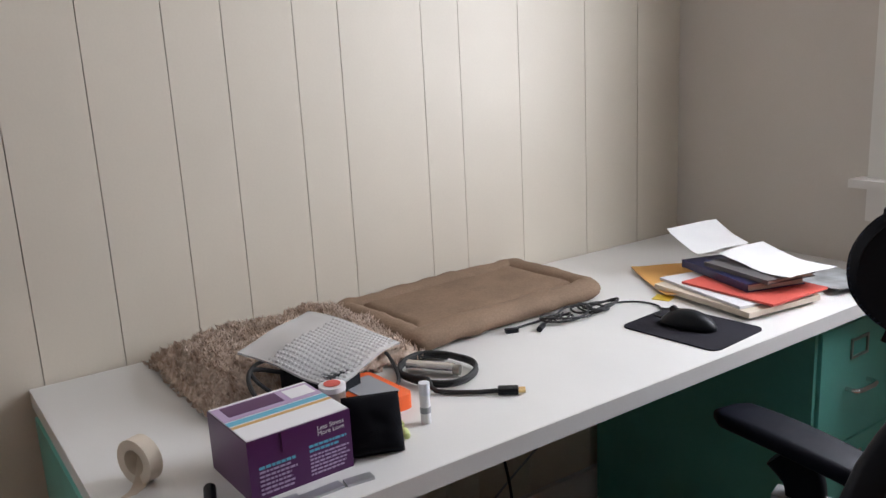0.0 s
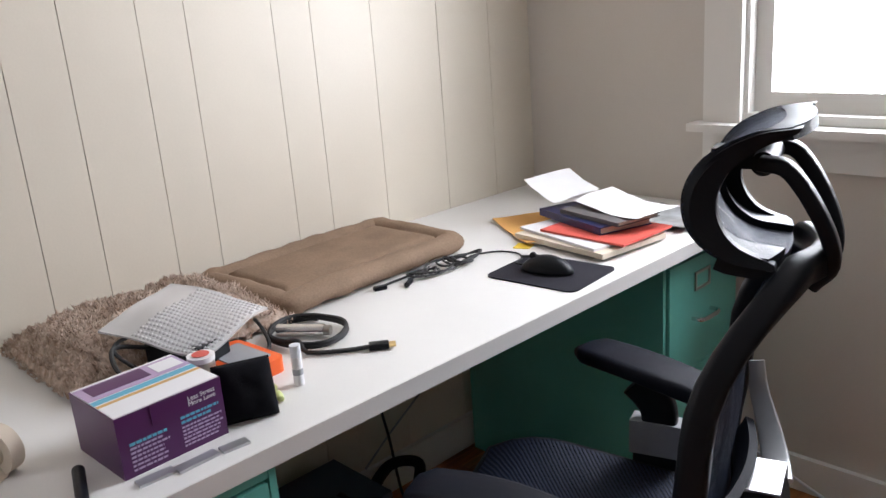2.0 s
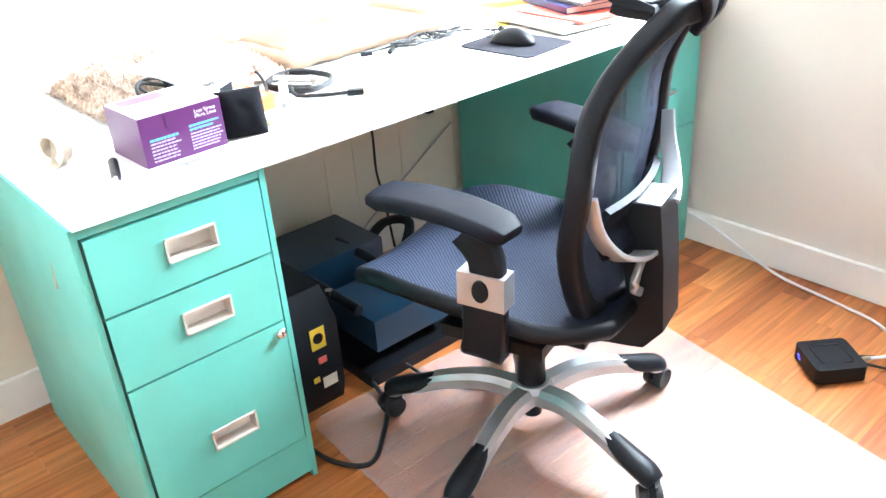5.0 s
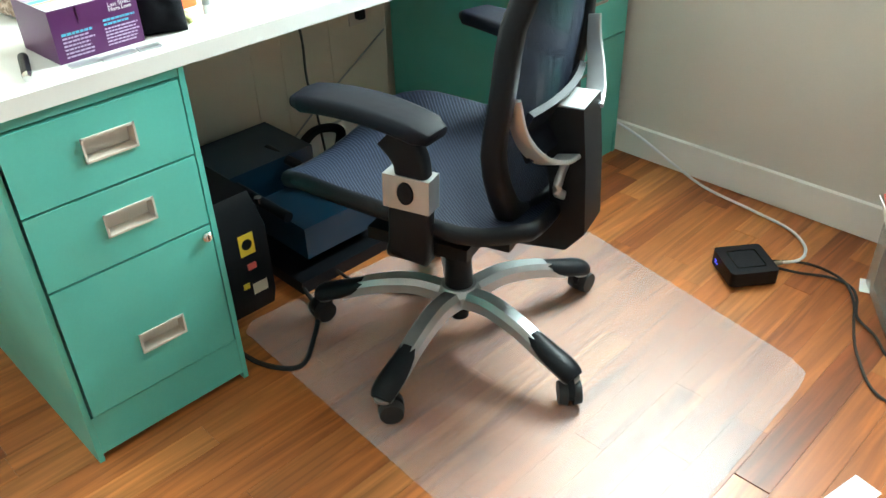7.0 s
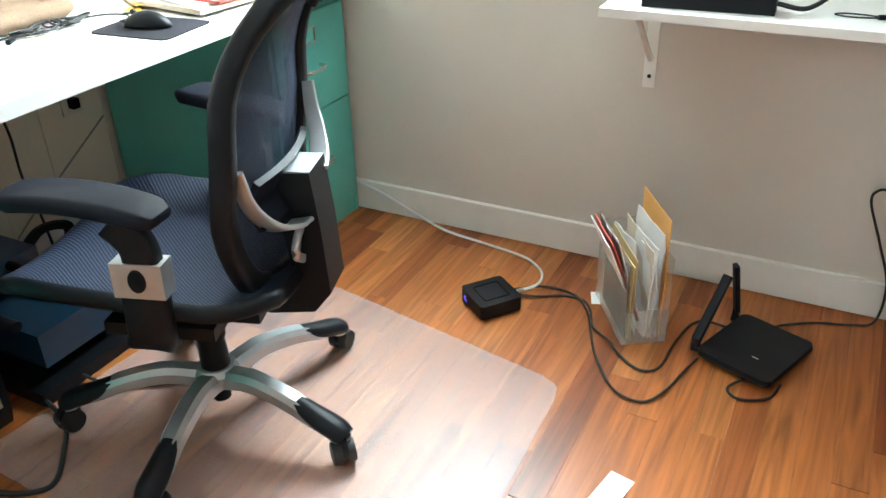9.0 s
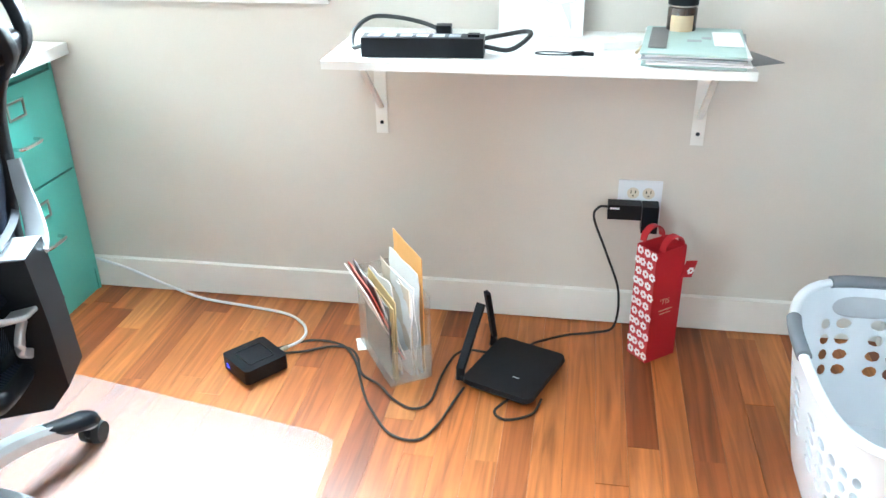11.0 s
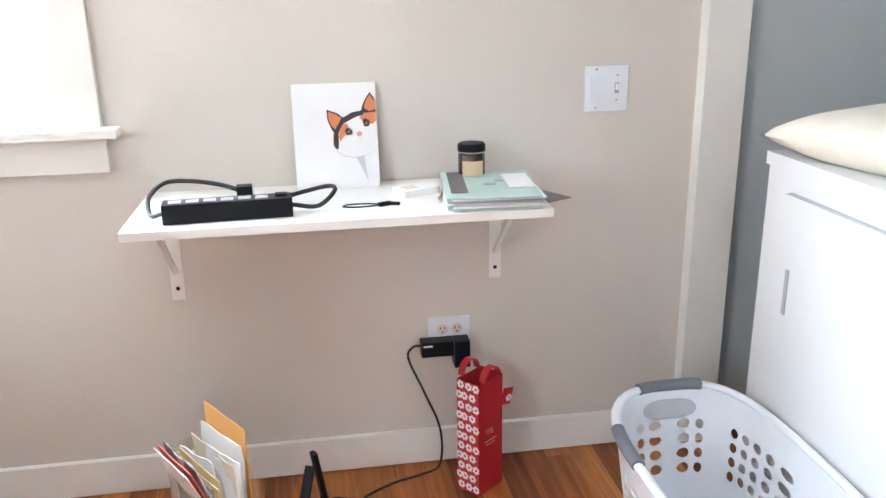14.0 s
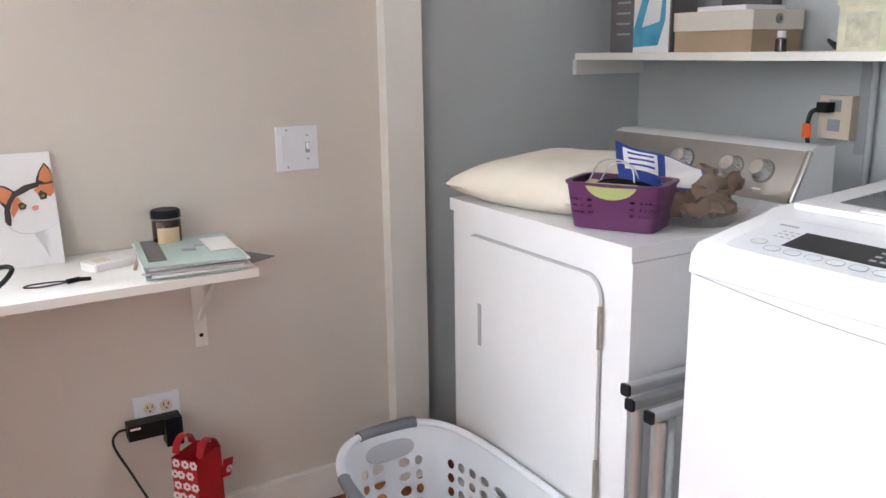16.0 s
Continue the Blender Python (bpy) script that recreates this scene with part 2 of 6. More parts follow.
def rounded(w, d, r, n=6):
    """A rounded rectangle about the origin, as (x, y) pairs."""
    out = []
    for cx, cy, a0 in ((w / 2 - r, -d / 2 + r, -90), (w / 2 - r, d / 2 - r, 0), (-w / 2 + r, d / 2 - r, 90), (-w / 2 + r, -d / 2 + r, 180)):
        for k in range(n + 1):
            a = radians(a0 + 90 * k / n)
            out.append((cx + r * math.cos(a), cy + r * math.sin(a)))
    return out


def prism(outline, z0, z1, m=None):
    bm = bmesh.new()
    lo = [bm.verts.new((x, y, z0)) for x, y in outline]
    hi = [bm.verts.new((x, y, z1)) for x, y in outline]
    n = len(lo)
    for i in range(n):
        bm.faces.new((lo[i], lo[(i + 1) % n], hi[(i + 1) % n], hi[i]))
    bm.faces.new(lo)
    bm.faces.new(hi)
    if m:
        bmesh.ops.transform(bm, matrix=m, verts=bm.verts)
    return bm


def wall_with_hole(axis, u0, u1, z1, inner, outer, hole):
    """A wall slab with one rectangular opening. axis 'y': the slab lies between two y values and u is x."""
    bm = bmesh.new()
    a, b, c, d = hole
    for p, q, r, s in ((u0, a, 0, z1), (b, u1, 0, z1), (a, b, 0, c), (a, b, d, z1)):
        if axis == "y":
            box(bm, p, q, inner, outer, r, s)
        else:
            box(bm, inner, outer, p, q, r, s)
    return bm


# ---- room ----
RX, RY, RZ = 3.02, -5.2, 2.42     # east wall line, south wall line, ceiling height
AX = 3.95                          # back of the laundry alcove
AY = -2.15                         # south side of the alcove opening
WN = (0.69, 1.40, 1.005, 2.12)     # north window opening
WW = (-3.35, -2.35, 0.98, 2.12)    # west window opening


def structure(ob):
    ob["kind"] = "structure"
    return ob


structure(link("wall_north", wall_with_hole("y", -0.14, 3.098, RZ, 0.0, 0.14, (WN[0], WN[1], WN[2] - 0.016, WN[3])), WALL))
structure(link("wall_alcove_north", B(3.098, AX + 0.1, 0.0, 0.14, 0, RZ), WALL_ALCOVE))
structure(link("wall_alcove_back", B(AX, AX + 0.12, AY - 0.1, 0.0, 0, RZ), WALL_ALCOVE))
structure(link("wall_alcove_south", B(RX + 0.1, AX, AY - 0.1, AY, 0, RZ), WALL_ALCOVE))
structure(link("wall_east", B(RX, RX + 0.1, RY, AY, 0, RZ), WALL))
structure(link("wall_south", B(-0.14, RX + 0.1, RY - 0.1, RY, 0, RZ), WALL))
wall_west = structure(link("wall_west", wall_with_hole("x", RY, 0.0, RZ, -0.14, -0.012, (WW[0], WW[1], WW[2] - 0.016, WW[3])), PANEL_CORE))
structure(link("ceiling", B(-0.14, AX + 0.12, RY - 0.1, 0.14, RZ, RZ + 0.1), CEIL))
floor = structure(link("floor", B(-0.14, AX + 0.12, RY - 0.1, 0.14, -0.12, -0.012), GAP))

# boards of the panelled wall, cut round the window
GROOVES = [0.0, -0.18, -0.385, -0.616, -0.80, -0.906, -1.12, -1.226, -1.38, -1.497, -1.65, -1.80, -1.92, -2.12, -2.24, -2.35, -3.35, -3.5, RY]
for a, b in zip(GROOVES, GROOVES[1:]):
    spans = [(0, WW[2]), (WW[3], RZ)] if a <= WW[1] and b >= WW[0] else [(0, RZ)]
    for z0, z1 in spans:
        part("panel_board", B(-0.012, 0.0, b + 0.0009, a - 0.0009, z0, z1), PANEL, wall_west, bevel=0.0010)

# baseboards and casing
structure(link("baseboard_north", B(0.016, 3.02, -0.017, -0.0, 0.005, 0.104), TRIM, bevel=0.003))
structure(link("baseboard_west", B(0.0, 0.016, RY, 0.0, 0.0, 0.104), TRIM, bevel=0.003))
structure(link("alcove_casing_trim", B(2.985, 3.098, -0.045, -0.0, 0.0, RZ), TRIM, bevel=0.008))


def window(name, hole, m, sash_split):
    """A painted sash window seen from inside: casing, stool, apron, two sashes with panes. Local x along the wall, y into the room negative."""
    a, b, c, d = hole
    w = tagged(new(name), kind="structure")
    w.matrix_world = m
    part("side_casing", B(a - 0.10, a - 0.0, -0.02, 0.0, c - 0.02, d), TRIM, w, bevel=0.004)
    part("side_casing", B(b, b + 0.10, -0.02, 0.0, c - 0.02, d), TRIM, w, bevel=0.004)
    part("head_casing", B(a - 0.12, b + 0.12, -0.026, 0.0, d, d + 0.11), TRIM, w, bevel=0.004)
    part("window_sill", B(a - 0.125, b + 0.14, -0.062, 0.0, c - 0.038, c - 0.018), TRIM, w, bevel=0.006)
    part("apron", B(a - 0.10, b + 0.105, -0.02, 0.0, c - 0.124, c - 0.038), TRIM, w, bevel=0.004)
    part("jamb", B(a, a + 0.012, 0.0, 0.14, c, d), TRIM, w)
    part("jamb", B(b - 0.012, b, 0.0, 0.14, c, d), TRIM, w)
    part("inner_sill", B(a, b, -0.004, 0.14, c - 0.016, c + 0.006), TRIM, w)
    for lo, hi, y in ((c + 0.006, sash_split + 0.02, 0.035), (sash_split - 0.02, d, 0.075)):
        bm = bmesh.new()
        box(bm, a + 0.012, a + 0.055, y, y + 0.034, lo, hi)
        box(bm, b - 0.055, b - 0.012, y, y + 0.034, lo, hi)
        box(bm, a + 0.055, b - 0.055, y, y + 0.034, lo, lo + 0.05)
        box(bm, a + 0.055, b - 0.055, y, y + 0.034, hi - 0.04, hi)
        f = part("window_frame", bm, TRIM, w, bevel=0.003)
        p = part("pane", B(a + 0.05, b - 0.05, y + 0.014, y + 0.018, lo + 0.045, hi - 0.035), GLASS, f)
        p.visible_shadow = False
    return w


window("window_1", WN, Matrix(), 1.56)
window("window_2", (-WW[1], -WW[0], WW[2], WW[3]), Matrix(((0, -1, 0, 0), (-1, 0, 0, 0), (0, 0, 1, 0), (0, 0, 0, 1))), 1.56)
structure(link("backdrop", B(-9, 12, 5.0, 5.1, -1, 9), glow("bright_overcast_distance", (0.95, 0.98, 1.0), 5.0)))
structure(link("backdrop", B(-5.1, -5.0, -12, 4.9, -1, 9), bpy.data.materials["bright_overcast_distance"]))
structure(link("ground", B(-60, 60, -60, 60, -1.2, -1.0), mat("pale_ground", (0.4, 0.4, 0.38), 0.9, vary=0.2)))

# ---- desk and filing cabinets ----
DZ = 0.765
desk = thing("desk_top", Matrix(), "long white laminate desk top resting on two filing cabinets", "desk")
part("board", B(0.004, 0.7435, -1.8265, -0.004, DZ - 0.032, DZ), TOP, desk, bevel=0.001)
part("edge_band", B(0.7436, 0.745, -1.828, -0.004, DZ - 0.0318, DZ - 0.0003), TOP, desk)
part("edge_band", B(0.004, 0.7434, -1.828, -1.8266, DZ - 0.0318, DZ - 0.0003), TOP, desk)


def filing_cabinet_3(m):
    """Pedestal with two box drawers and one file drawer. Local x is the front, y along the desk."""
    c = thing("filing_cabinet", m, "turquoise painted steel filing cabinet with three drawers under the desk", "filing cabinet")
    for nm, r in (("side_panel", (0.02, 0.69, 0.0, 0.012, 0.0, 0.7325)), ("side_panel", (0.02, 0.69, 0.358, 0.37, 0.0, 0.7325)), ("back_panel", (0.02, 0.03, 0.0125, 0.3575, 0.0, 0.7325)),
                  ("top_rail", (0.0305, 0.689, 0.0125, 0.3575, 0.714, 0.7325)), ("plinth", (0.0305, 0.689, 0.0125, 0.3575, 0.018, 0.112)), ("carcass", (0.0305, 0.66, 0.0125, 0.3575, 0.1125, 0.7135))):
        part(nm, B(*r), TEAL, c, bevel=0.0012)
    for z0, z1, zp in ((0.565, 0.709, 0.641), (0.414, 0.560, 0.493), (0.117, 0.409, 0.223)):
        bm = bmesh.new()
        y0, y1, a, b = 0.017, 0.353, 0.150, 0.251
        p0, p1 = zp - 0.023, zp + 0.023
        for r in ((y0, a, z0, z1), (b, y1, z0, z1), (a, b, z0, p0), (a, b, p1, z1)):
            box(bm, 0.662, 0.693, r[0], r[1], r[2], r[3])
        bmesh.ops.remove_doubles(bm, verts=bm.verts, dist=1e-5)
        d = part("drawer", bm, TEAL, c)
        bm = bmesh.new()
        box(bm, 0.664, 0.668, a, b, p0, p1)
        for r in ((a, b, p1 - 0.004, p1), (a, b, p0, p0 + 0.004), (a, a + 0.004, p0, p1), (b - 0.004, b, p0, p1)):
            box(bm, 0.668, 0.6965, r[0], r[1], r[2], r[3])
        part("recessed_pull", bm, CREAM_METAL, d, "cream recessed pull")
    lk = part("lock", lathe([(0.011, 0), (0.011, 0.006), (0.008, 0.009), (0.0, 0.009)], 20, pose(0.693, 0.341, 0.387, 0, 90, 0)), CHROME, c, "round chrome lock")
    part("keyhole", B(0.7015, 0.7035, 0.340, 0.342, 0.382, 0.392), BLACK, lk)
    return c


def filing_cabinet_2(m):
    c = thing("filing_cabinet", m, "turquoise steel filing cabinet with two drawers, label holders and metal handles", "filing cabinet")
    W = 0.365
    for nm, r in (("side_panel", (0.0, 0.66, 0.0, 0.012, 0.0, 0.7325)), ("side_panel", (0.0, 0.66, W - 0.012, W, 0.0, 0.7325)), ("top_rail", (0.0, 0.656, 0.0125, W - 0.0125, 0.70, 0.7325)),
                  ("plinth", (0.0, 0.656, 0.0125, W - 0.0125, 0.0, 0.075)), ("carcass", (0.0, 0.63, 0.0125, W - 0.0125, 0.0755, 0.6995))):
        part(nm, B(*r), TEAL, c, bevel=0.0012)
    for z0, z1 in ((0.412, 0.697), (0.08, 0.406)):
        d = part("drawer", B(0.632, 0.668, 0.016, W - 0.016, z0, z1), TEAL, c, bevel=0.003)
        bm = bmesh.new()
        zc, yc = z1 - 0.062, W / 2 - 0.015
        for r in ((-0.036, 0.036, 0.018, 0.024), (-0.036, 0.036, -0.024, -0.018), (-0.036, -0.030, -0.018, 0.018), (0.030, 0.036, -0.018, 0.018)):
            box(bm, 0.668, 0.672, yc + r[0], yc + r[1], zc + r[2], zc + r[3])
        part("label_holder", bm, NICKEL, d, "dull nickel label holder")
        zh = z1 - 0.155
        h = part("handle", sweep(spline([(0.668, yc - 0.045, zh), (0.688, yc - 0.044, zh), (0.696, yc - 0.03, zh), (0.697, yc, zh), (0.696, yc + 0.03, zh), (0.688, yc + 0.044, zh), (0.668, yc + 0.045, zh)], 5), ring_section(0.0055, 8)), CHROME, d, "bent metal handle", smooth=True)
    return c


filing_cabinet_3(pose(0.045, -1.833, 0) @ Matrix.Diagonal((1, 0.952, 1, 1)))
filing_cabinet_2(pose(0.033, -0.385, 0))


def mesh_fabric(name, color, see):
    """Woven chair mesh: a fine herringbone of dark strands with gaps between."""
    m = bpy.data.materials.new(name)
    m.use_nodes = True
    nt = m.node_tree
    b = nt.nodes["Principled BSDF"]
    b.inputs["Roughness"].default_value = 0.6
    b.inputs["Specular IOR Level"].default_value = 0.25
    tc = nt.nodes.new("ShaderNodeTexCoord")
    w = nt.nodes.new("ShaderNodeTexWave")
    w.inputs["Scale"].default_value, w.inputs["Distortion"].default_value, w.inputs["Detail"].default_value = 62, 1.2, 1
    w.inputs["Detail Scale"].default_value = 3
    w.bands_direction = "DIAGONAL"
    nt.links.new(tc.outputs["Object"], w.inputs["Vector"])
    n = nt.nodes.new("ShaderNodeTexNoise")
    n.inputs["Scale"].default_value = 500
    nt.links.new(tc.outputs["Object"], n.inputs["Vector"])
    mx = nt.nodes.new("ShaderNodeMix")
    mx.data_type = "RGBA"
    mx.inputs[6].default_value, mx.inputs[7].default_value = (*[c * 0.45 for c in color], 1), (*color, 1)
    nt.links.new(w.outputs[1], mx.inputs[0])
    nt.links.new(mx.outputs[2], b.inputs["Base Color"])
    bp = nt.nodes.new("ShaderNodeBump")
    bp.inputs["Strength"].default_value, bp.inputs["Distance"].default_value = 0.6, 0.002
    nt.links.new(w.outputs[1], bp.inputs["Height"])
    nt.links.new(bp.outputs[0], b.inputs["Normal"])
    tr = nt.nodes.new("ShaderNodeBsdfTransparent")
    ms = nt.nodes.new("ShaderNodeMixShader")
    mr = nt.nodes.new("ShaderNodeMapRange")
    mr.inputs["To Min"].default_value, mr.inputs["To Max"].default_value = 1 - see * 1.5, 1 - see * 0.5
    nt.links.new(w.outputs[1], mr.inputs[0])
    nt.links.new(mr.outputs[0], ms.inputs[0])
    nt.links.new(tr.outputs[0], ms.inputs[1])
    nt.links.new(b.outputs[0], ms.inputs[2])
    nt.links.new(ms.outputs[0], nt.nodes["Material Output"].inputs[0])
    return m


SEAT_MESH = mesh_fabric("navy_seat_mesh", (0.020, 0.028, 0.056), 0.08)
BACK_MESH = mesh_fabric("blue_black_back_mesh", (0.035, 0.048, 0.088), 0.3)


def shell(rows, thick):
    """A thin curved sheet from rows of points, with a thickness."""
    bm = bmesh.new()
    g = [[bm.verts.new(p) for p in r] for r in rows]
    for a, b in zip(g, g[1:]):
        for i in range(len(a) - 1):
            bm.faces.new((a[i], a[i + 1], b[i + 1], b[i]))
    bmesh.ops.recalc_face_normals(bm, faces=bm.faces)
    if thick:
        bmesh.ops.solidify(bm, geom=list(bm.faces), thickness=thick)
    return bm


def office_chair(m):
    """Mesh office chair; local x is forward, y to the sitter's left."""
    c = thing("office_chair", m, "black mesh office chair with headrest, armrests and five silver legs", "chair")
    # five-legged base
    part("hub", lathe([(0.0, 0.085), (0.036, 0.085), (0.048, 0.10), (0.050, 0.125), (0.040, 0.138), (0.0, 0.14)], 24), ALU, c, "silver hub", smooth=True)
    part("lower_cylinder", C((0, 0, 0.045), (0, 0, 0.088), 0.021), BLACK, c, smooth=True)
    for k in range(5):
        a = radians(BASE_TURN + 72 * k)
        d, s = Vector((math.cos(a), math.sin(a), 0)), Vector((-math.sin(a), math.cos(a), 0))
        line = spline([d * 0.03 + Vector((0, 0, 0.112)), d * 0.11 + Vector((0, 0, 0.128)), d * 0.20 + Vector((0, 0, 0.115)), d * 0.28 + Vector((0, 0, 0.086))], 5)
        leg = part("leg", sweep(line, [(-0.026, -0.016), (0.026, -0.016), (0.024, 0.006), (0.014, 0.018), (-0.014, 0.018), (-0.024, 0.006)], scale=lambda t: 1.08 - 0.22 * t), ALU, c, "curved silver leg", smooth=True, sharp=28)
        tip = spline([d * 0.225 + Vector((0, 0, 0.1125)), d * 0.275 + Vector((0, 0, 0.091)), d * 0.322 + Vector((0, 0, 0.077)), d * 0.345 + Vector((0, 0, 0.066))], 5)
        part("leg_tip", sweep(tip, ring_section(0.026, 12, 0.72), scale=lambda t: 0.62 + 0.5 * math.sin(math.pi * min(1, t * 0.75 + 0.08))), BLACK, leg, "black plastic end cap", smooth=True)
        part("ring", C(d * 0.33 + Vector((0, 0, 0.058)), d * 0.33 + Vector((0, 0, 0.064)), 0.022), ALU, leg)
        turn = a + (0.9, 2.2, -0.7, 0.4, 1.6)[k]
        wd = Vector((math.cos(turn), math.sin(turn), 0))
        ws = Vector((-math.sin(turn), math.cos(turn), 0))
        o = d * 0.33 + wd * 0.012 + Vector((0, 0, 0.029))
        cas = bmesh.new()
        for sgn in (-1, 1):
            cyl(cas, o + ws * (0.006 * sgn), o + ws * (0.024 * sgn), 0.028, 0.025, 20)
        part("caster", cas, RUBBER, leg, "black twin-wheel caster", smooth=True)
        part("hood", cyl(bmesh.new(), o + ws * -0.007 + Vector((0, 0, 0.012)), o + ws * 0.007 + Vector((0, 0, 0.012)), 0.027, None, 16), BLACK, leg, smooth=True)
    base_parts = set(c.children_recursive)
    # column and mechanism
    bm = C((0, 0, 0.13), (0, 0, 0.215), 0.033, 0.029, 24)
    cyl(bm, (0, 0, 0.215), (0, 0, 0.23), 0.034, 0.030, 24)
    cyl(bm, (0, 0, 0.23), (0, 0, 0.30), 0.026, 0.026, 24)
    part("gas_column", bm, BLACK, c, smooth=True)
    bm = B(-0.15, 0.12, -0.085, 0.085, 0.30, 0.375)
    part("tilt_mechanism", bm, BLACK, c, bevel=0.015)
    part("height_lever", sweep(spline([(0.05, -0.08, 0.335), (0.06, -0.2, 0.33), (0.06, -0.27, 0.325)], 4), rect_section(0.028, 0.010, 0.003), scale=lambda t: 0.6 + 0.8 * t), BLACK, c, smooth=True)
    # seat: waterfall front, upturned back, slightly dished
    rows, rim = [], []
    for i in range(15):
        t = i / 14
        f = -0.225 + 0.525 * t
        zc = 0.405 + 0.045 * math.exp(-((t - 0.0) / 0.12) ** 2) * 0.2 + 0.05 * t + (-0.030 * max(0, (t - 0.78) / 0.22) ** 2)
        half = 0.245 * (1 - 0.28 * max(0, (0.25 - t) / 0.25) ** 2) * (1 - 0.16 * max(0, (t - 0.72) / 0.28) ** 2)
        rows.append([(f, half * s, zc + 0.022 * abs(s) ** 2.4 - 0.004) for s in np.linspace(-1, 1, 13)])
    seat = part("seat", shell(rows, -0.006), SEAT_MESH, c, "navy black woven mesh seat", smooth=True, sharp=70)
    loop = [r[0] for r in rows] + rows[-1][1:-1] + [r[-1] for r in reversed(rows)] + list(reversed(rows[0][1:-1]))
    part("seat_frame", sweep([Vector(p) + Vector((0, 0, -0.012)) for p in loop], ring_section(0.017, 8, 1.1), closed=True), BLACK, seat, smooth=True, sharp=70)
    bm = bmesh.new()
    box(bm, -0.12, 0.10, -0.225, 0.225, 0.352, 0.378)
    part("seat_carrier", bm, BLACK, c, bevel=0.008)
    # armrests
    for sgn in (1, -1):
        y = 0.262 * sgn
        bm = sweep(spline([(-0.005, y - 0.04 * sgn, 0.352), (-0.01, y - 0.01 * sgn, 0.362), (-0.02, y, 0.39), (-0.022, y, 0.48)], 4), rect_section(0.03, 0.088, 0.008), up=(1, 0, 0))
        post = part("arm_post", bm, BLACK, c, smooth=True)
        bm = bmesh.new()
        box(bm, -0.07, 0.026, y - 0.021, y + 0.021, 0.472, 0.538)
        col = part("arm_sleeve", bm, ALU, post, "silver sleeve with a black button", bevel=0.005)
        part("button", lathe([(0.0, 0.0), (0.017, 0.0), (0.016, 0.004), (0.0, 0.005)], 20, pose(-0.022, y + 0.0205 * sgn, 0.507, -90 * sgn, 0, 0) @ Matrix.Diagonal((1, 1.35, 1, 1))), BLACK, col)
        bm = sweep(spline([(-0.03, y, 0.50), (-0.025, y, 0.56), (-0.008, y, 0.59), (0.015, y, 0.613)], 5), rect_section(0.034, 0.066, 0.01), up=(1, 0, 0), scale=lambda t: (1.0, 1 + 0.1 * t))
        part("arm_bracket", bm, BLACK, c, smooth=True)
        # each pad turns on its bracket: the left one points ahead, the right one is swung out
        swing, ahead = (radians(-3), 0.03) if sgn > 0 else (radians(-20), -0.045)
        out = []
        for k in range(13):
            t = k / 12
            u, v = 0.150 - 0.300 * t, -0.010 * sgn * (1 - (2 * t - 1) ** 2)
            out.append((0.04 + ahead + u * math.cos(swing) - v * math.sin(swing), y + u * math.sin(swing) + v * math.cos(swing), 0.650 - 0.012 * (2 * t - 0.9) ** 2 - 0.012 * t))
        part("arm_pad", sweep(out, rect_section(0.092, 0.036, 0.013), scale=lambda t: (0.80 + 0.24 * math.sin(math.pi * (0.15 + 0.75 * t)), 0.9) if 0.02 < t < 0.98 else (0.66, 0.55)), BLACK_SOFT, c, "soft black arm pad", smooth=True, sharp=70)

    # backrest: reclined, waisted loop with stretched mesh
    def spine_f(z):
        return -0.172 + 0.014 * math.exp(-((z - 0.57) / 0.08) ** 2) - 0.04 * max(0, z - 0.62) - 2.3 * max(0, z - 0.76) ** 2

    def half_w(z):
        u = (z - 0.685) / 0.285
        return 0.205 * (1 - abs(u) ** 3.2) ** 0.3125 * (1 - 0.10 * max(0, u))

    zs = [0.685 + 0.285 * 0.975 * math.sin(a) for a in np.linspace(-math.pi / 2, math.pi / 2, 20)]
    rows = [[(spine_f(z) - 0.030 * (1 - s * s) * 0.8, half_w(z) * s, z) for s in np.linspace(-1, 1, 13)] for z in zs]
    back = part("backrest_mesh", shell(rows, 0.003), BACK_MESH, c, "see-through blue-black backrest mesh", smooth=True, sharp=70)
    loop = [Vector(r[0]) for r in rows] + [Vector(p) for p in rows[-1][1:-1]] + [Vector(r[-1]) for r in reversed(rows)] + [Vector(p) for p in reversed(rows[0][1:-1])]
    bm = bmesh.new()
    n = len(loop)
    rings = []
    for i, p in enumerate(loop):
        d = (loop[(i + 1) % n] - loop[i - 1]).normalized()
        u = Vector((1, 0, 0.12)).normalized()
        s = d.cross(u).normalized()
        low = max(0.0, min(1.0, (0.62 - p.z) / 0.2))
        side = min(1.0, abs(p.y) / 0.10)
        wd, th = 0.040 + 0.010 * low * side, 0.032 + 0.010 * side
        rings.append([bm.verts.new(p + s * x * wd / 2 + u * y * th / 2) for x, y in rect_section(2, 2, 0.55)])
    k = len(rings[0])
    for i in range(n):
        a, b = rings[i], rings[(i + 1) % n]
        for j in range(k):
            bm.faces.new((a[j], a[(j + 1) % k], b[(j + 1) % k], b[j]))
    part("backrest_frame", bm, BLACK, back, smooth=True, sharp=60)
    # spine housing with a silver cap, and silver lumbar wings
    prof = [(-0.175, 0.305), (-0.275, 0.315), (-0.312, 0.36), (-0.302, 0.50), (-0.288, 0.615), (-0.225, 0.612), (-0.222, 0.52), (-0.235, 0.42), (-0.215, 0.375), (-0.17, 0.365)]
    bm = bmesh.new()
    A = [bm.verts.new((x, -0.05, z)) for x, z in prof]
    Z = [bm.verts.new((x, 0.05, z)) for x, z in prof]
    for i in range(len(prof)):
        j = (i + 1) % len(prof)
        bm.faces.new((A[i], A[j], Z[j], Z[i]))
    bm.faces.new(A)
    bm.faces.new(Z)
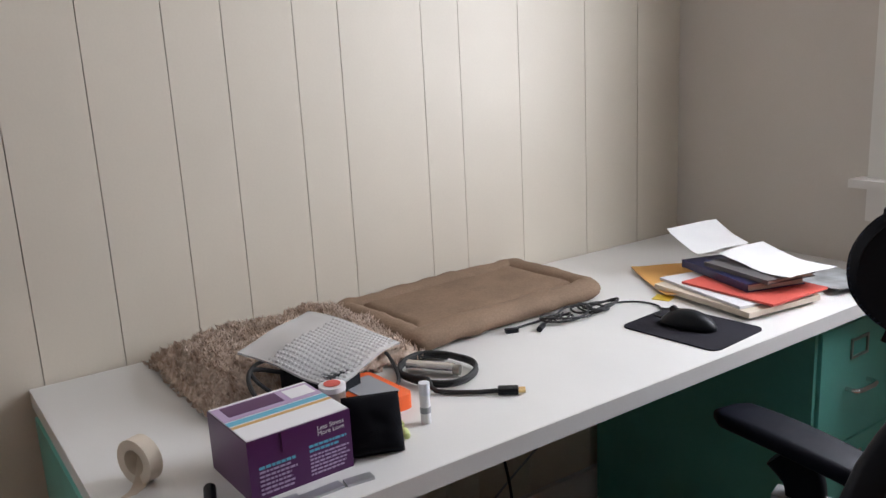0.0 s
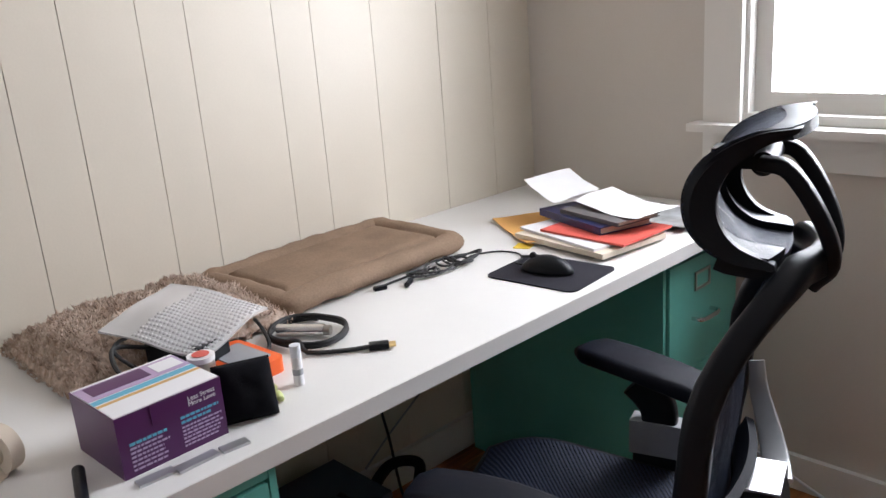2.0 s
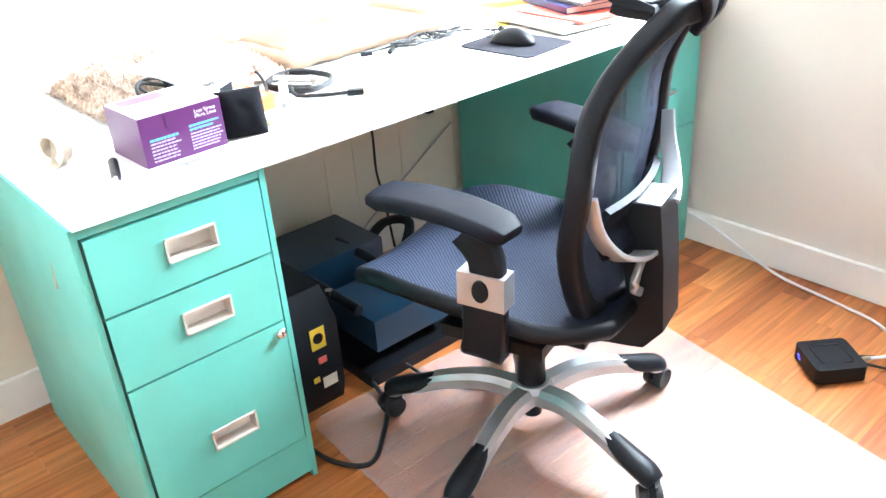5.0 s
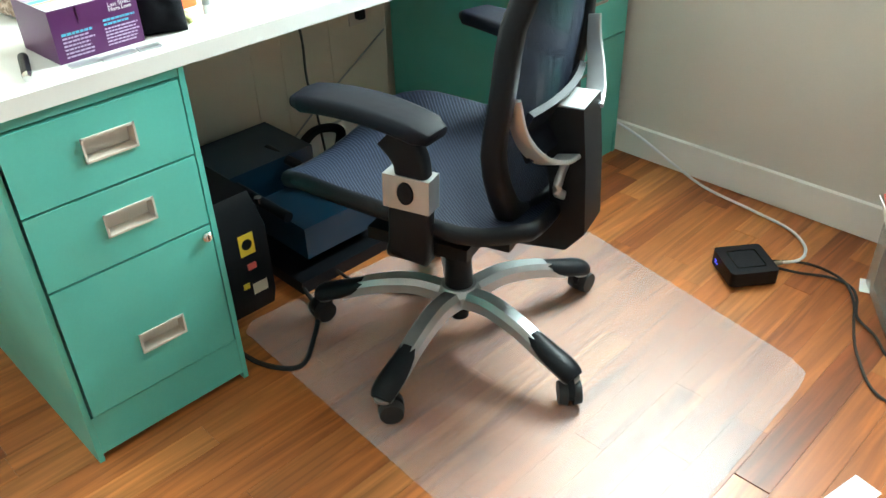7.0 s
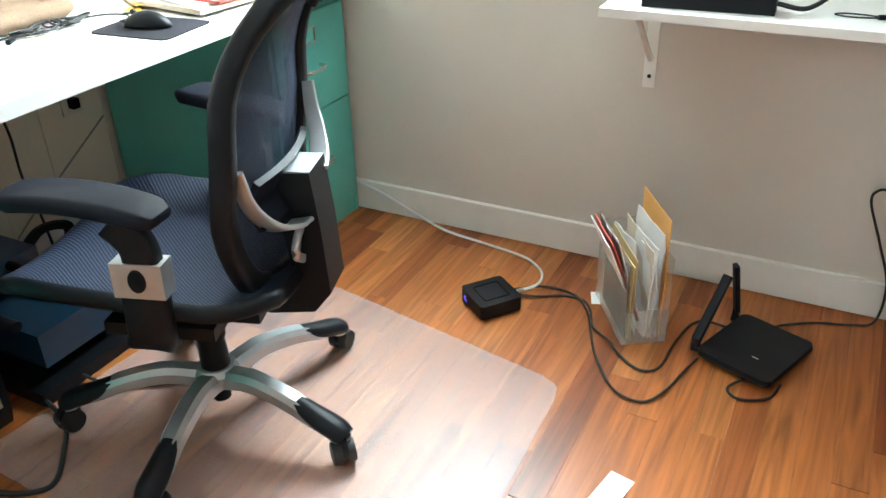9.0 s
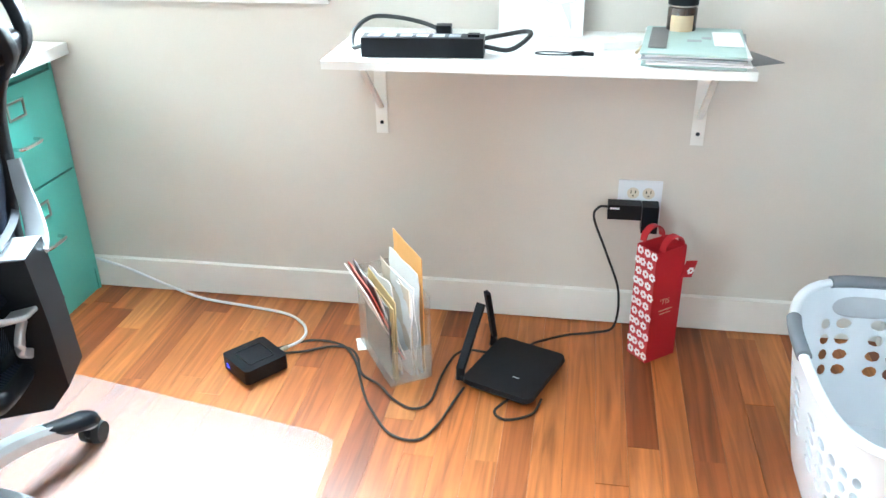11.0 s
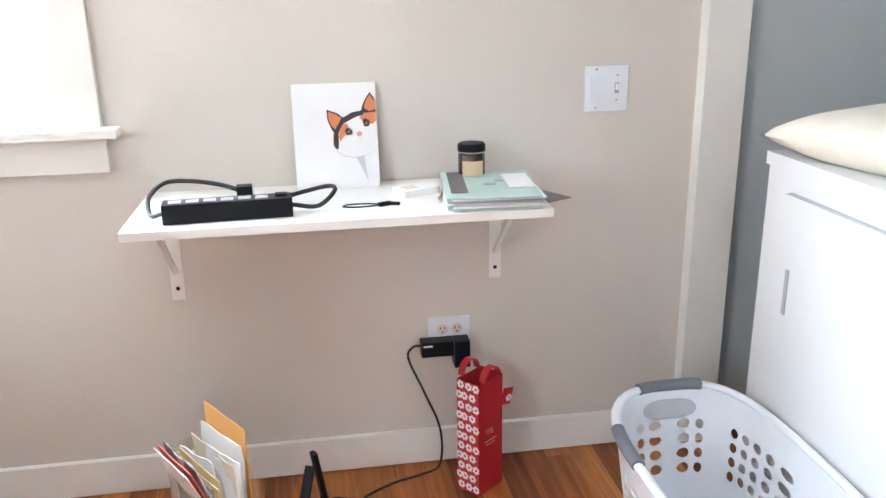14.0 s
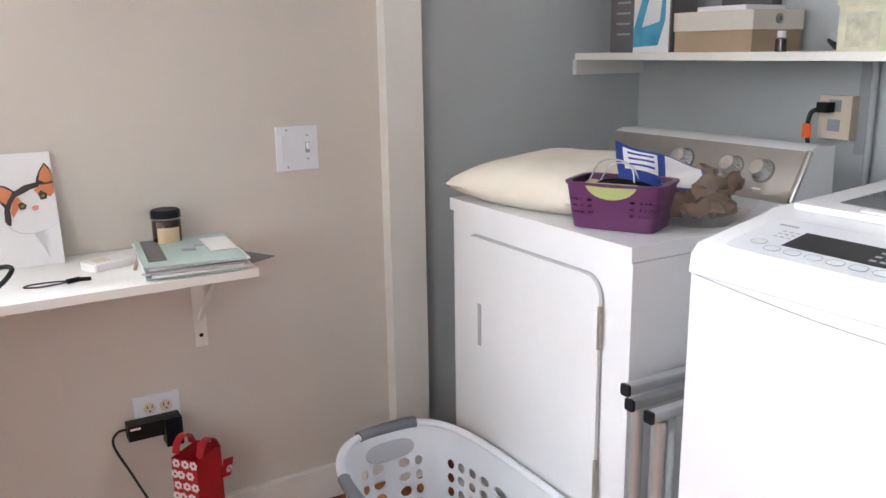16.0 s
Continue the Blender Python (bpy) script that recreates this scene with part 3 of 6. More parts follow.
    sp = part("spine", bm, BLACK, c, bevel=0.012)
    part("spine_cap", B(-0.288, -0.226, -0.047, 0.047, 0.606, 0.6165), ALU, sp, "satin silver cap", bevel=0.003)
    for sgn in (1, -1):
        line = [(-0.268, 0.046, 0.520), (-0.258, 0.085, 0.522), (-0.236, 0.130, 0.545), (-0.214, 0.168, 0.600), (-0.204, 0.186, 0.672)] if sgn > 0 else [(-0.275, -0.040, 0.585), (-0.268, -0.085, 0.598), (-0.250, -0.135, 0.628), (-0.230, -0.172, 0.668), (-0.222, -0.186, 0.715)]
        bm = sweep(spline(line, 6), rect_section(0.010, 0.046, 0.004), up=(-1, 0, 0.2), scale=lambda t: (1.0, 1.05 - 0.5 * t))
        w = part("support_arm", bm, ALU, c, "silver arm holding the backrest", smooth=True)
        bm = sweep(spline([(-0.262, 0.052 * sgn, 0.505), (-0.262, 0.078 * sgn, 0.490), (-0.26, 0.084 * sgn, 0.462), (-0.262, 0.056 * sgn, 0.440)], 4), rect_section(0.014, 0.018, 0.004))
        part("tilt_hook", bm, ALU, w, smooth=True)
    rows = [[(-0.186 - 0.020 * (1 - s * s) + 0.012 * math.cos(t * 2.6), 0.140 * s, 0.585 + 0.050 * t) for s in np.linspace(-1, 1, 11)] for t in np.linspace(-1, 1, 7)]
    part("lumbar_pad", shell(rows, 0.014), BLACK_SOFT, c, "padded black lumbar support", smooth=True, sharp=60)
    # headrest: a C-shaped roll in a broad black frame, on a two-armed yoke
    prof = spline([(-0.278, 1.152, 0), (-0.226, 1.143, 0), (-0.174, 1.114, 0), (-0.148, 1.068, 0), (-0.154, 1.018, 0), (-0.194, 0.980, 0), (-0.256, 0.970, 0)], 4)
    prof = [(p.x, p.y) for p in prof]
    ys = np.linspace(-1, 1, 13)
    rows = [[(x + 0.02 * (s * s) - 0.008, 0.120 * s * (1 - 0.12 * abs(i / (len(prof) - 1) - 0.4)), z) for s in ys] for i, (x, z) in enumerate(prof)]
    head = part("headrest", shell(rows, 0.004), BACK_MESH, c, "mesh headrest in a black frame", smooth=True, sharp=70)
    for r in (rows[:4], rows[-5:]):
        part("headrest_rail", shell(r, 0.016), BLACK, head, smooth=True, sharp=60)
    for cols in ((0, 4), (9, 13)):
        part("headrest_rim", shell([r[cols[0]:cols[1]] for r in rows], 0.014), BLACK, head, smooth=True, sharp=60)
    mid = Vector((-0.222, 1.062))
    for sgn in (1, -1):
        bm = bmesh.new()
        rings = []
        for i, (x, z) in enumerate(prof):
            k = 1 - 0.44 * math.sin(math.pi * (0.06 + 0.88 * i / (len(prof) - 1)))
            a, b = Vector((x, z)), mid + (Vector((x, z)) - mid) * k
            rings.append([bm.verts.new((p.x, sgn * y, p.y)) for p, y in ((a, 0.100), (a, 0.122), (b, 0.116), (b, 0.100))])
        for p, q in zip(rings, rings[1:]):
            for j in range(4):
                bm.faces.new((p[j], p[(j + 1) % 4], q[(j + 1) % 4], q[j]))
        bm.faces.new(rings[0])
        bm.faces.new(rings[-1])
        part("headrest_cheek", bm, BLACK, head, "broad black side of the headrest frame", bevel=0.004)
    part("pivot", C((-0.228, -0.060, 1.095), (-0.228, 0.060, 1.095), 0.016), BLACK, head, smooth=True)
    part("pivot_block", B(-0.228, -0.155, -0.022, 0.022, 1.080, 1.108), BLACK, head, bevel=0.01)
    for sgn in (1, -1):
        bm = sweep(spline([(-0.226, 0.064 * sgn, 1.098), (-0.262, 0.068 * sgn, 1.088), (-0.302, 0.060 * sgn, 1.025), (-0.318, 0.040 * sgn, 0.965), (-0.296, 0.008 * sgn, 0.925)], 6), rect_section(0.020, 0.034, 0.006), up=(0, 1, 0))
        part("yoke_arm", bm, BLACK, c, smooth=True)
    # the worn column lets everything above it sag to the sitter's right
    sag = Matrix(((1, 0, 0, 0), (0, 1, -0.062, 0), (0, 0, 1, 0), (0, 0, 0, 1)))
    for ob in c.children_recursive:
        if ob not in base_parts and not ob.name.startswith("gas_column"):
            ob.data.transform(sag)
            if ob.name.split(".")[0] in ("spine", "spine_cap", "support_arm", "tilt_hook"):
                ob.data.transform(Matrix.Translation((0.018, 0, 0)))
    return c


BASE_TURN = 16.0
office_chair(pose(0.97, -1.04, 0.003, 0, 0, 198.0))

# ---- more materials ----
SUEDE = mat("tan_suede", (0.26, 0.18, 0.125), 0.95, vary=0.08, scale=9, grain=0.12, grain_scale=260, bump=0.5, bump_scale=160, spec=0.1)
SUEDE_FLAT = mat("tan_suede_cushion", (0.245, 0.168, 0.115), 0.95, vary=0.07, scale=14, grain=0.12, grain_scale=260, bump=0.5, bump_scale=120, spec=0.1)
PLUSH = mat("mottled_plush", (0.66, 0.54, 0.45), 0.95, scale=55, color2=(0.34, 0.235, 0.17), grain=0.25, grain_scale=140, bump=1.0, bump_scale=110, spec=0.1)
PURPLE = mat("purple_printed_card", (0.075, 0.012, 0.085), 0.35, vary=0.06)
WHITE_CARD = mat("white_card", (0.78, 0.77, 0.78), 0.4, vary=0.02)
SKY_CARD = mat("cyan_print", (0.10, 0.42, 0.58), 0.4)
OCHRE_CARD = mat("ochre_print", (0.62, 0.36, 0.10), 0.4)
LILAC = mat("lilac_print", (0.45, 0.33, 0.50), 0.5)
ORANGE = mat("orange_rubber", (0.85, 0.13, 0.02), 0.55, vary=0.05)
GRIP = mat("slate_rubber_grip", (0.15, 0.16, 0.18), 0.6, vary=0.06)
GREY = mat("grey_plastic", (0.32, 0.33, 0.35), 0.4, vary=0.04)
DARK_CLOTH = mat("black_cloth", (0.006, 0.006, 0.008), 0.95, vary=0.1, bump=0.5, bump_scale=600, spec=0.1)
PAD = mat("mouse_pad_cloth", (0.018, 0.017, 0.024), 0.85, vary=0.08, bump=0.3, bump_scale=800, spec=0.2)
PAPER = mat("white_paper", (0.80, 0.79, 0.78), 0.7, vary=0.015)
PAPER_CREAM = mat("cream_paper", (0.66, 0.57, 0.46), 0.75, vary=0.03)
MANILA = mat("manila_envelope", (0.80, 0.43, 0.13), 0.7, vary=0.04)
MANILA_PALE = mat("pale_manila", (0.62, 0.47, 0.22), 0.7, vary=0.04)
RED_CARD = mat("red_folder", (0.62, 0.10, 0.075), 0.5, vary=0.06)
NAVY = mat("navy_cover", (0.025, 0.03, 0.10), 0.35, vary=0.1)
BLUE_STEEL = mat("dark_blue_enamel", (0.006, 0.030, 0.062), 0.3, vary=0.08)
YELLOW = mat("yellow_sticker", (0.75, 0.52, 0.04), 0.5)
RED_BAG = mat("red_gift_paper", (0.42, 0.012, 0.022), 0.4, vary=0.05, bump=0.1, bump_scale=60)
WHITE_PLASTIC = mat("white_plastic", (0.72, 0.74, 0.78), 0.32, vary=0.015)
ENAMEL = mat("white_enamel", (0.72, 0.725, 0.74), 0.24, vary=0.012, scale=3, coat=0.2)
STAINLESS = mat("grey_stainless", (0.31, 0.285, 0.26), 0.4, metal=0.6, vary=0.04)
LINEN = mat("cream_cotton", (0.74, 0.68, 0.585), 0.9, vary=0.04, scale=10, bump=0.4, bump_scale=400, spec=0.1)
PLUM = mat("plum_plastic", (0.095, 0.018, 0.085), 0.4, vary=0.06)
LIME = mat("pale_lime_rubber", (0.62, 0.68, 0.28), 0.6, vary=0.03)
LCD = mat("dark_display", (0.008, 0.008, 0.01), 0.12)
LID_GLASS = mat("grey_lid_glass", (0.15, 0.16, 0.165), 0.08, vary=0.05)
BURLAP = mat("tan_weave", (0.38, 0.28, 0.19), 0.9, vary=0.08, bump=0.6, bump_scale=300)
CANVAS = mat("natural_canvas", (0.62, 0.58, 0.52), 0.9, vary=0.03, bump=0.4, bump_scale=400)
FLORAL = mat("cream_floral_print", (0.66, 0.63, 0.46), 0.5, scale=28, color2=(0.50, 0.50, 0.36), detail=6)
AMBER = mat("amber_jar_glass", (0.03, 0.014, 0.008), 0.08, coat=0.5)
LABEL = mat("kraft_label", (0.55, 0.42, 0.27), 0.6)
CLEAR = clear_material("clear_acrylic", (0.75, 0.72, 0.65), 0.08, 0.22)
MAT_VINYL = clear_material("milky_vinyl", (0.74, 0.70, 0.72), 0.48, 0.15, 0.25, 160)
BUBBLE = clear_material("bubble_wrap", (0.80, 0.80, 0.79), 0.25, 0.5)
SAGE = mat("sage_magazine_cover", (0.42, 0.53, 0.49), 0.4, scale=12, color2=(0.36, 0.47, 0.44))
SLATE = mat("slate_grey_card", (0.13, 0.12, 0.12), 0.5)
BROWN_FOOD = mat("brown_food", (0.20, 0.10, 0.045), 0.6, scale=30, color2=(0.06, 0.028, 0.014), bump=0.6, bump_scale=60)
BAG_FILM = clear_material("clear_film", (0.8, 0.78, 0.75), 0.08, 0.09, 1.0, 45)
BLUE_PRINT = mat("blue_bag_print", (0.02, 0.05, 0.28), 0.3)
FUR_ORANGE = mat("painted_orange", (0.62, 0.22, 0.09), 0.7)
FUR_DARK = mat("painted_dark_brown", (0.05, 0.035, 0.035), 0.7)
PINK = mat("painted_pink", (0.70, 0.30, 0.26), 0.7)
EYE = mat("painted_green_gold", (0.20, 0.20, 0.04), 0.5)
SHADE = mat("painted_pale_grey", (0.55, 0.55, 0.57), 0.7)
LED_BLUE = glow("blue_status_light", (0.08, 0.10, 1.0), 3.0)


def single(ob, label, category, group=""):
    return tagged(ob, label, category, group)


def place(name, bm, material, m, label, category, **k):
    ob = link(name, bm, material, None, **k)
    ob.matrix_world = m
    return tagged(ob, label, category)


# ---- things on the desk ----
def pet_bed(m):
    b = thing("pet_bed", m, "tan suede rectangular pet bed lying flat on the desk", "pet bed")
    L, W, r = 0.565, 0.340, 0.034
    path = [Vector((x, y, 0.0245)) for x, y in rounded(L - 2 * r, W - 2 * r, 0.02, 6)]
    fine = []
    for a, c in zip(path, path[1:] + path[:1]):
        n = max(1, int((c - a).length / 0.02))
        fine += [a.lerp(c, k / n) for k in range(n)]
    bm = sweep([p + Vector((0, 0, 0.004 * noise.noise(p * 9))) for p in fine], ring_section(r, 16, 0.70), closed=True)
    for v in bm.verts:
        v.co += Vector((1, 1, 1)) * 0.004 * noise.noise(v.co * 28)
    part("bolster", bm, SUEDE, b, "padded suede rim", smooth=True, sharp=80)
    rows = [[(x, y, 0.024 + 0.020 * max(0.0, min(1.0, (W / 2 - 0.052 - abs(y)) / 0.022, (L / 2 - 0.052 - abs(x)) / 0.022)) ** 0.6 + 0.002 * noise.noise(Vector((x * 12, y * 12, 0)))) for y in np.linspace(-W / 2 + 0.052, W / 2 - 0.052, 30)] for x in np.linspace(-L / 2 + 0.052, L / 2 - 0.052, 60)]
    part("cushion", shell(rows, 0.003), SUEDE_FLAT, b, "flat suede centre", smooth=True, sharp=80)
    return b


pet_bed(pose(0.187, -0.940, DZ, 0, 0, 92.5))


def plush_blanket(m):
    random.seed(4)
    bm = bmesh.new()
    nx, ny = 34, 44
    g = []
    for i in range(nx):
        row = []
        for j in range(ny):
            x, y = i / (nx - 1) - 0.5, j / (ny - 1) - 0.5
            e = max(0, 1 - (2 * abs(x)) ** 5) * max(0, 1 - (2 * abs(y)) ** 5)
            p = Vector((x * 0.35, y * 0.42, 0))
            z = 0.008 + 0.062 * e ** 0.6 * (0.8 + 0.5 * noise.noise(p * 9 + Vector((3, 1, 0)))) + 0.010 * noise.noise(p * 40)
            p.x += 0.012 * noise.noise(p * 11)
            row.append(bm.verts.new((p.x, p.y, max(0.002, z))))
        g.append(row)
    for a, c in zip(g, g[1:]):
        for j in range(ny - 1):
            bm.faces.new((a[j], a[j + 1], c[j + 1], c[j]))
    base = [v.co.copy() for v in bm.verts]
    for p in base:
        for k in range(3):
            o = p + Vector((random.uniform(-0.006, 0.006), random.uniform(-0.006, 0.006), 0))
            h, d = random.uniform(0.005, 0.011), Vector((random.uniform(-0.009, 0.009), random.uniform(-0.009, 0.009), 0))
            w = 0.0035
            a1, a2, a3 = (bm.verts.new(o + Vector((w * math.cos(t), w * math.sin(t), -0.003))) for t in (0, 2.1, 4.2))
            top = bm.verts.new(o + d + Vector((0, 0, h)))
            for u, v in ((a1, a2), (a2, a3), (a3, a1)):
                bm.faces.new((u, v, top))
    ob = link("plush_blanket", bm, PLUSH, None, smooth=True, sharp=180)
    ob.matrix_world = m
    return tagged(ob, "mottled tan and brown fluffy plush blanket on the desk", "blanket")


plush_blanket(pose(0.20, -1.405, DZ))


def text_bars(bm, x0, x1, y, z0, n, pitch, h, seed, sub=1):
    """Rows of small printed bars on a face that looks along +x."""
    random.seed(seed)
    for k in range(n):
        z = z0 - k * pitch
        end = x1 - (x1 - x0) * random.uniform(0, 0.25)
        u = x0
        while u < end:
            w = random.uniform(0.003, 0.009)
            box(bm, y, y + 0.0005, u, min(u + w, end), z - h, z)
            u += w + 0.0016
    return bm


def card_box(m):
    c = thing("printed_carton", m, "purple printed carton with white, cyan and ochre stripes on its lid", "box")
    part("carton", B(-0.080, 0.055, -0.079, 0.077, 0, 0.088), PURPLE, c, bevel=0.0015)
    part("lid_panel", B(-0.0785, 0.0535, -0.0775, 0.0755, 0.0882, 0.0894), WHITE_CARD, c, "white printed lid")
    part("lid_flap", B(0.0552, 0.0562, -0.03, 0.01, 0.06, 0.088), PURPLE, c)
    for x0, x1, material in ((-0.072, -0.020, LILAC), (-0.017, -0.003, SKY_CARD), (0.001, 0.008, OCHRE_CARD)):
        part("stripe", B(x0, x1, -0.0772, 0.0752, 0.0895, 0.0899), material, c)
    bm = bmesh.new()
    box(bm, -0.068, -0.032, -0.065, 0.02, 0.0901, 0.0905)
    part("picture_panel", bm, PURPLE, c)
    part("picture_panel", B(-0.065, -0.030, 0.03, 0.07, 0.0901, 0.0905), WHITE_CARD, c)
    part("heading", text_bars(bmesh.new(), -0.065, -0.01, 0.0551, 0.048, 1, 0.01, 0.004, 1), SKY_CARD, c, "line of small print")
    part("small_print", text_bars(bmesh.new(), -0.065, -0.005, 0.0551, 0.041, 6, 0.0062, 0.0028, 2), LILAC, c, "lines of small print")
    part("heading", text_bars(bmesh.new(), 0.010, 0.072, 0.0551, 0.054, 2, 0.007, 0.0035, 3), SKY_CARD, c)
    part("small_print", text_bars(bmesh.new(), 0.010, 0.075, 0.0551, 0.039, 6, 0.0055, 0.0025, 4), LILAC, c)
    for i, (word, z) in enumerate((("Less Stress", 0.072), ("More Love", 0.064))):
        cu = bpy.data.curves.new("slogan", "FONT")
        cu.body, cu.size, cu.extrude = word, 0.0095, 0.0002
        t = new("slogan", cu)
        t.parent = c
        t.matrix_local = Matrix(((0, 0, 1, 0.0553), (1, 0, 0, 0.024), (0, 1, 0, z), (0, 0, 0, 1)))
        cu.materials.append(WHITE_CARD)
    return c


card_box(pose(0.609, -1.583, DZ, 0, 0, 2))


def soft_pillow(w, d, h, seed, power=3.0):
    """A soft stuffed shape with pinched edges."""
    bm = bmesh.new()
    n = 22
    top, bot = [], []
    for i in range(n):
        a, b = [], []
        for j in range(n):
            x, y = 2 * i / (n - 1) - 1, 2 * j / (n - 1) - 1
            e = (max(0, 1 - abs(x) ** power) * max(0, 1 - abs(y) ** power)) ** 0.55
            k = 1 - 0.06 * (x * x) * (y * y == 0) - 0.05 * math.cos(x * 1.5) * (abs(y) ** 6)
            p = Vector((x * w / 2 * k, y * d / 2, 0))
            lift = 0.12 * noise.noise(Vector((x * 2 + seed, y * 2, 0)))
            rim = i in (0, n - 1) or j in (0, n - 1)
            a.append(bm.verts.new((p.x, p.y, h * (0.35 + 0.65 * e * (1 + lift)))))
            b.append(a[-1] if rim else bm.verts.new((p.x, p.y, h * (0.35 - 0.35 * min(1, e * 1.6)))))
        top.append(a)
        bot.append(b)
    for g in (top, bot):
        for i in range(n - 1):
            for j in range(n - 1):
                try:
                    bm.faces.new((g[i][j], g[i + 1][j], g[i + 1][j + 1], g[i][j + 1]))
                except ValueError:
                    pass
    return bm


place("cloth_pouch", soft_pillow(0.088, 0.086, 0.034, 3, 5.0), DARK_CLOTH, pose(0.628, -1.452, DZ + 0.036, 0, 66, -22), "soft black cloth pouch lying beside the purple carton", "pouch", smooth=True, sharp=80)


def rugged_drive(m):
    d = thing("portable_drive", m, "orange rubber-cased portable drive with a grey top on the desk", "hard drive")
    part("bumper", prism(rounded(0.135, 0.088, 0.014), 0, 0.026), ORANGE, d, "orange rubber bumper", bevel=0.004)
    part("plate", prism(rounded(0.095, 0.062, 0.004), 0.0262, 0.0278), GREY, d, "grey aluminium plate", bevel=0.0008)
    return d


rugged_drive(pose(0.485, -1.375, DZ, 0, 0, 4))
b = thing("lip_balm", pose(0.612, -1.346, DZ), "white capped lip balm tube standing on the desk", "lip balm")
part("tube", C((0, 0, 0), (0, 0, 0.048), 0.0085), WHITE_CARD, b, smooth=True)
part("cap", C((0, 0, 0.0485), (0, 0, 0.068), 0.0088), WHITE_PLASTIC, b, smooth=True)
part("band", C((0, 0, 0.018), (0, 0, 0.028), 0.0087), GREY, b, smooth=True)
for k, (x, y, r) in enumerate(((0.600, -1.385, 30), (0.625, -1.395, 70))):
    place("ear_plug", lathe([(0.0, 0), (0.006, 0), (0.0065, 0.009), (0.005, 0.02), (0.0, 0.024)], 16), LIME, pose(x, y, DZ + 0.006, 90, 0, r), "pale green foam ear plug lying on the desk", "ear plug", smooth=True)
b = thing("round_tin", pose(0.50, -1.45, DZ), "small round white and red lidded tin", "tin")
part("tin", lathe([(0, 0), (0.021, 0), (0.021, 0.05), (0.0, 0.05)], 24), NICKEL, b, smooth=True)
part("lid", lathe([(0.0, 0.0505), (0.022, 0.0505), (0.022, 0.059), (0.0, 0.06)], 24), WHITE_CARD, b, smooth=True)
part("badge", lathe([(0.0, 0.0605), (0.014, 0.0605), (0.014, 0.0612), (0.0, 0.0612)], 24), RED_CARD, b)

# video cable in a loose coil, with its plug
b = thing("video_cable", Matrix(), "black video cable in a loose coil on the desk", "cable")
turns = []
for k in range(46):
    a = 2 * math.pi * k / 18 + 2.2
    turns.append((0.455 + 0.073 * math.cos(a) * (1 + 0.05 * math.sin(k * 0.7)), -1.215 + 0.066 * math.sin(a) + 0.004 * math.sin(k), DZ + 0.005 + 0.0034 * (k % 18) / 18 + 0.005 * (k // 18)))
turns += [(0.53, -1.27, DZ + 0.006), (0.575, -1.225, DZ + 0.005), (0.60, -1.19, DZ + 0.006)]
part("cord", sweep(spline(turns, 3), ring_section(0.0042, 8)), RUBBER, b, smooth=True)
part("plug", B(-0.011, 0.024, -0.0095, 0.0095, -0.0055, 0.0055, pose(0.607, -1.182, DZ + 0.0066, 0, 0, 52)), BLACK, b, bevel=0.002)
part("connector", B(0.024, 0.036, -0.007, 0.007, -0.0025, 0.0025, pose(0.607, -1.182, DZ + 0.0066, 0, 0, 52)), mat("gold_contacts", (0.75, 0.55, 0.25), 0.25, metal=1), b, "gold plated connector")
b = thing("pocket_torch", pose(0.452, -1.222, DZ + 0.0125, 0, 0, 35), "silver metal tube torch inside the coiled cable", "torch")
part("tube", C((-0.05, 0, 0), (0.04, 0, 0), 0.0115), CHROME, b, smooth=True)
part("tail", C((0.0405, 0, 0), (0.052, 0, 0), 0.0095), NICKEL, b, smooth=True)

# chargers and leads under the bubble wrap
b = thing("power_brick", pose(0.415, -1.43, DZ, 0, 0, 20), "black laptop power brick with its lead", "power adapter")
part("brick", B(-0.06, 0.06, -0.035, 0.035, 0.0, 0.062), BLACK, b, bevel=0.006)
part("lead", cable([(0.06, 0, 0.02), (0.10, 0.02, 0.02), (0.09, 0.10, 0.012), (0.02, 0.16, 0.03), (-0.03, 0.19, 0.012)], 0.0035), RUBBER, b, smooth=True)
part("lead", cable([(-0.06, 0.01, 0.03), (-0.10, -0.02, 0.06), (-0.07, -0.09, 0.065), (0.0, -0.08, 0.03), (0.055, -0.02, 0.02)], 0.0035), RUBBER, b, smooth=True)
part("lead", cable([(-0.05, -0.03, 0.05), (-0.07, -0.09, 0.07), (-0.01, -0.13, 0.045), (0.05, -0.09, 0.012), (0.07, -0.04, 0.006)], 0.004), RUBBER, b, smooth=True)


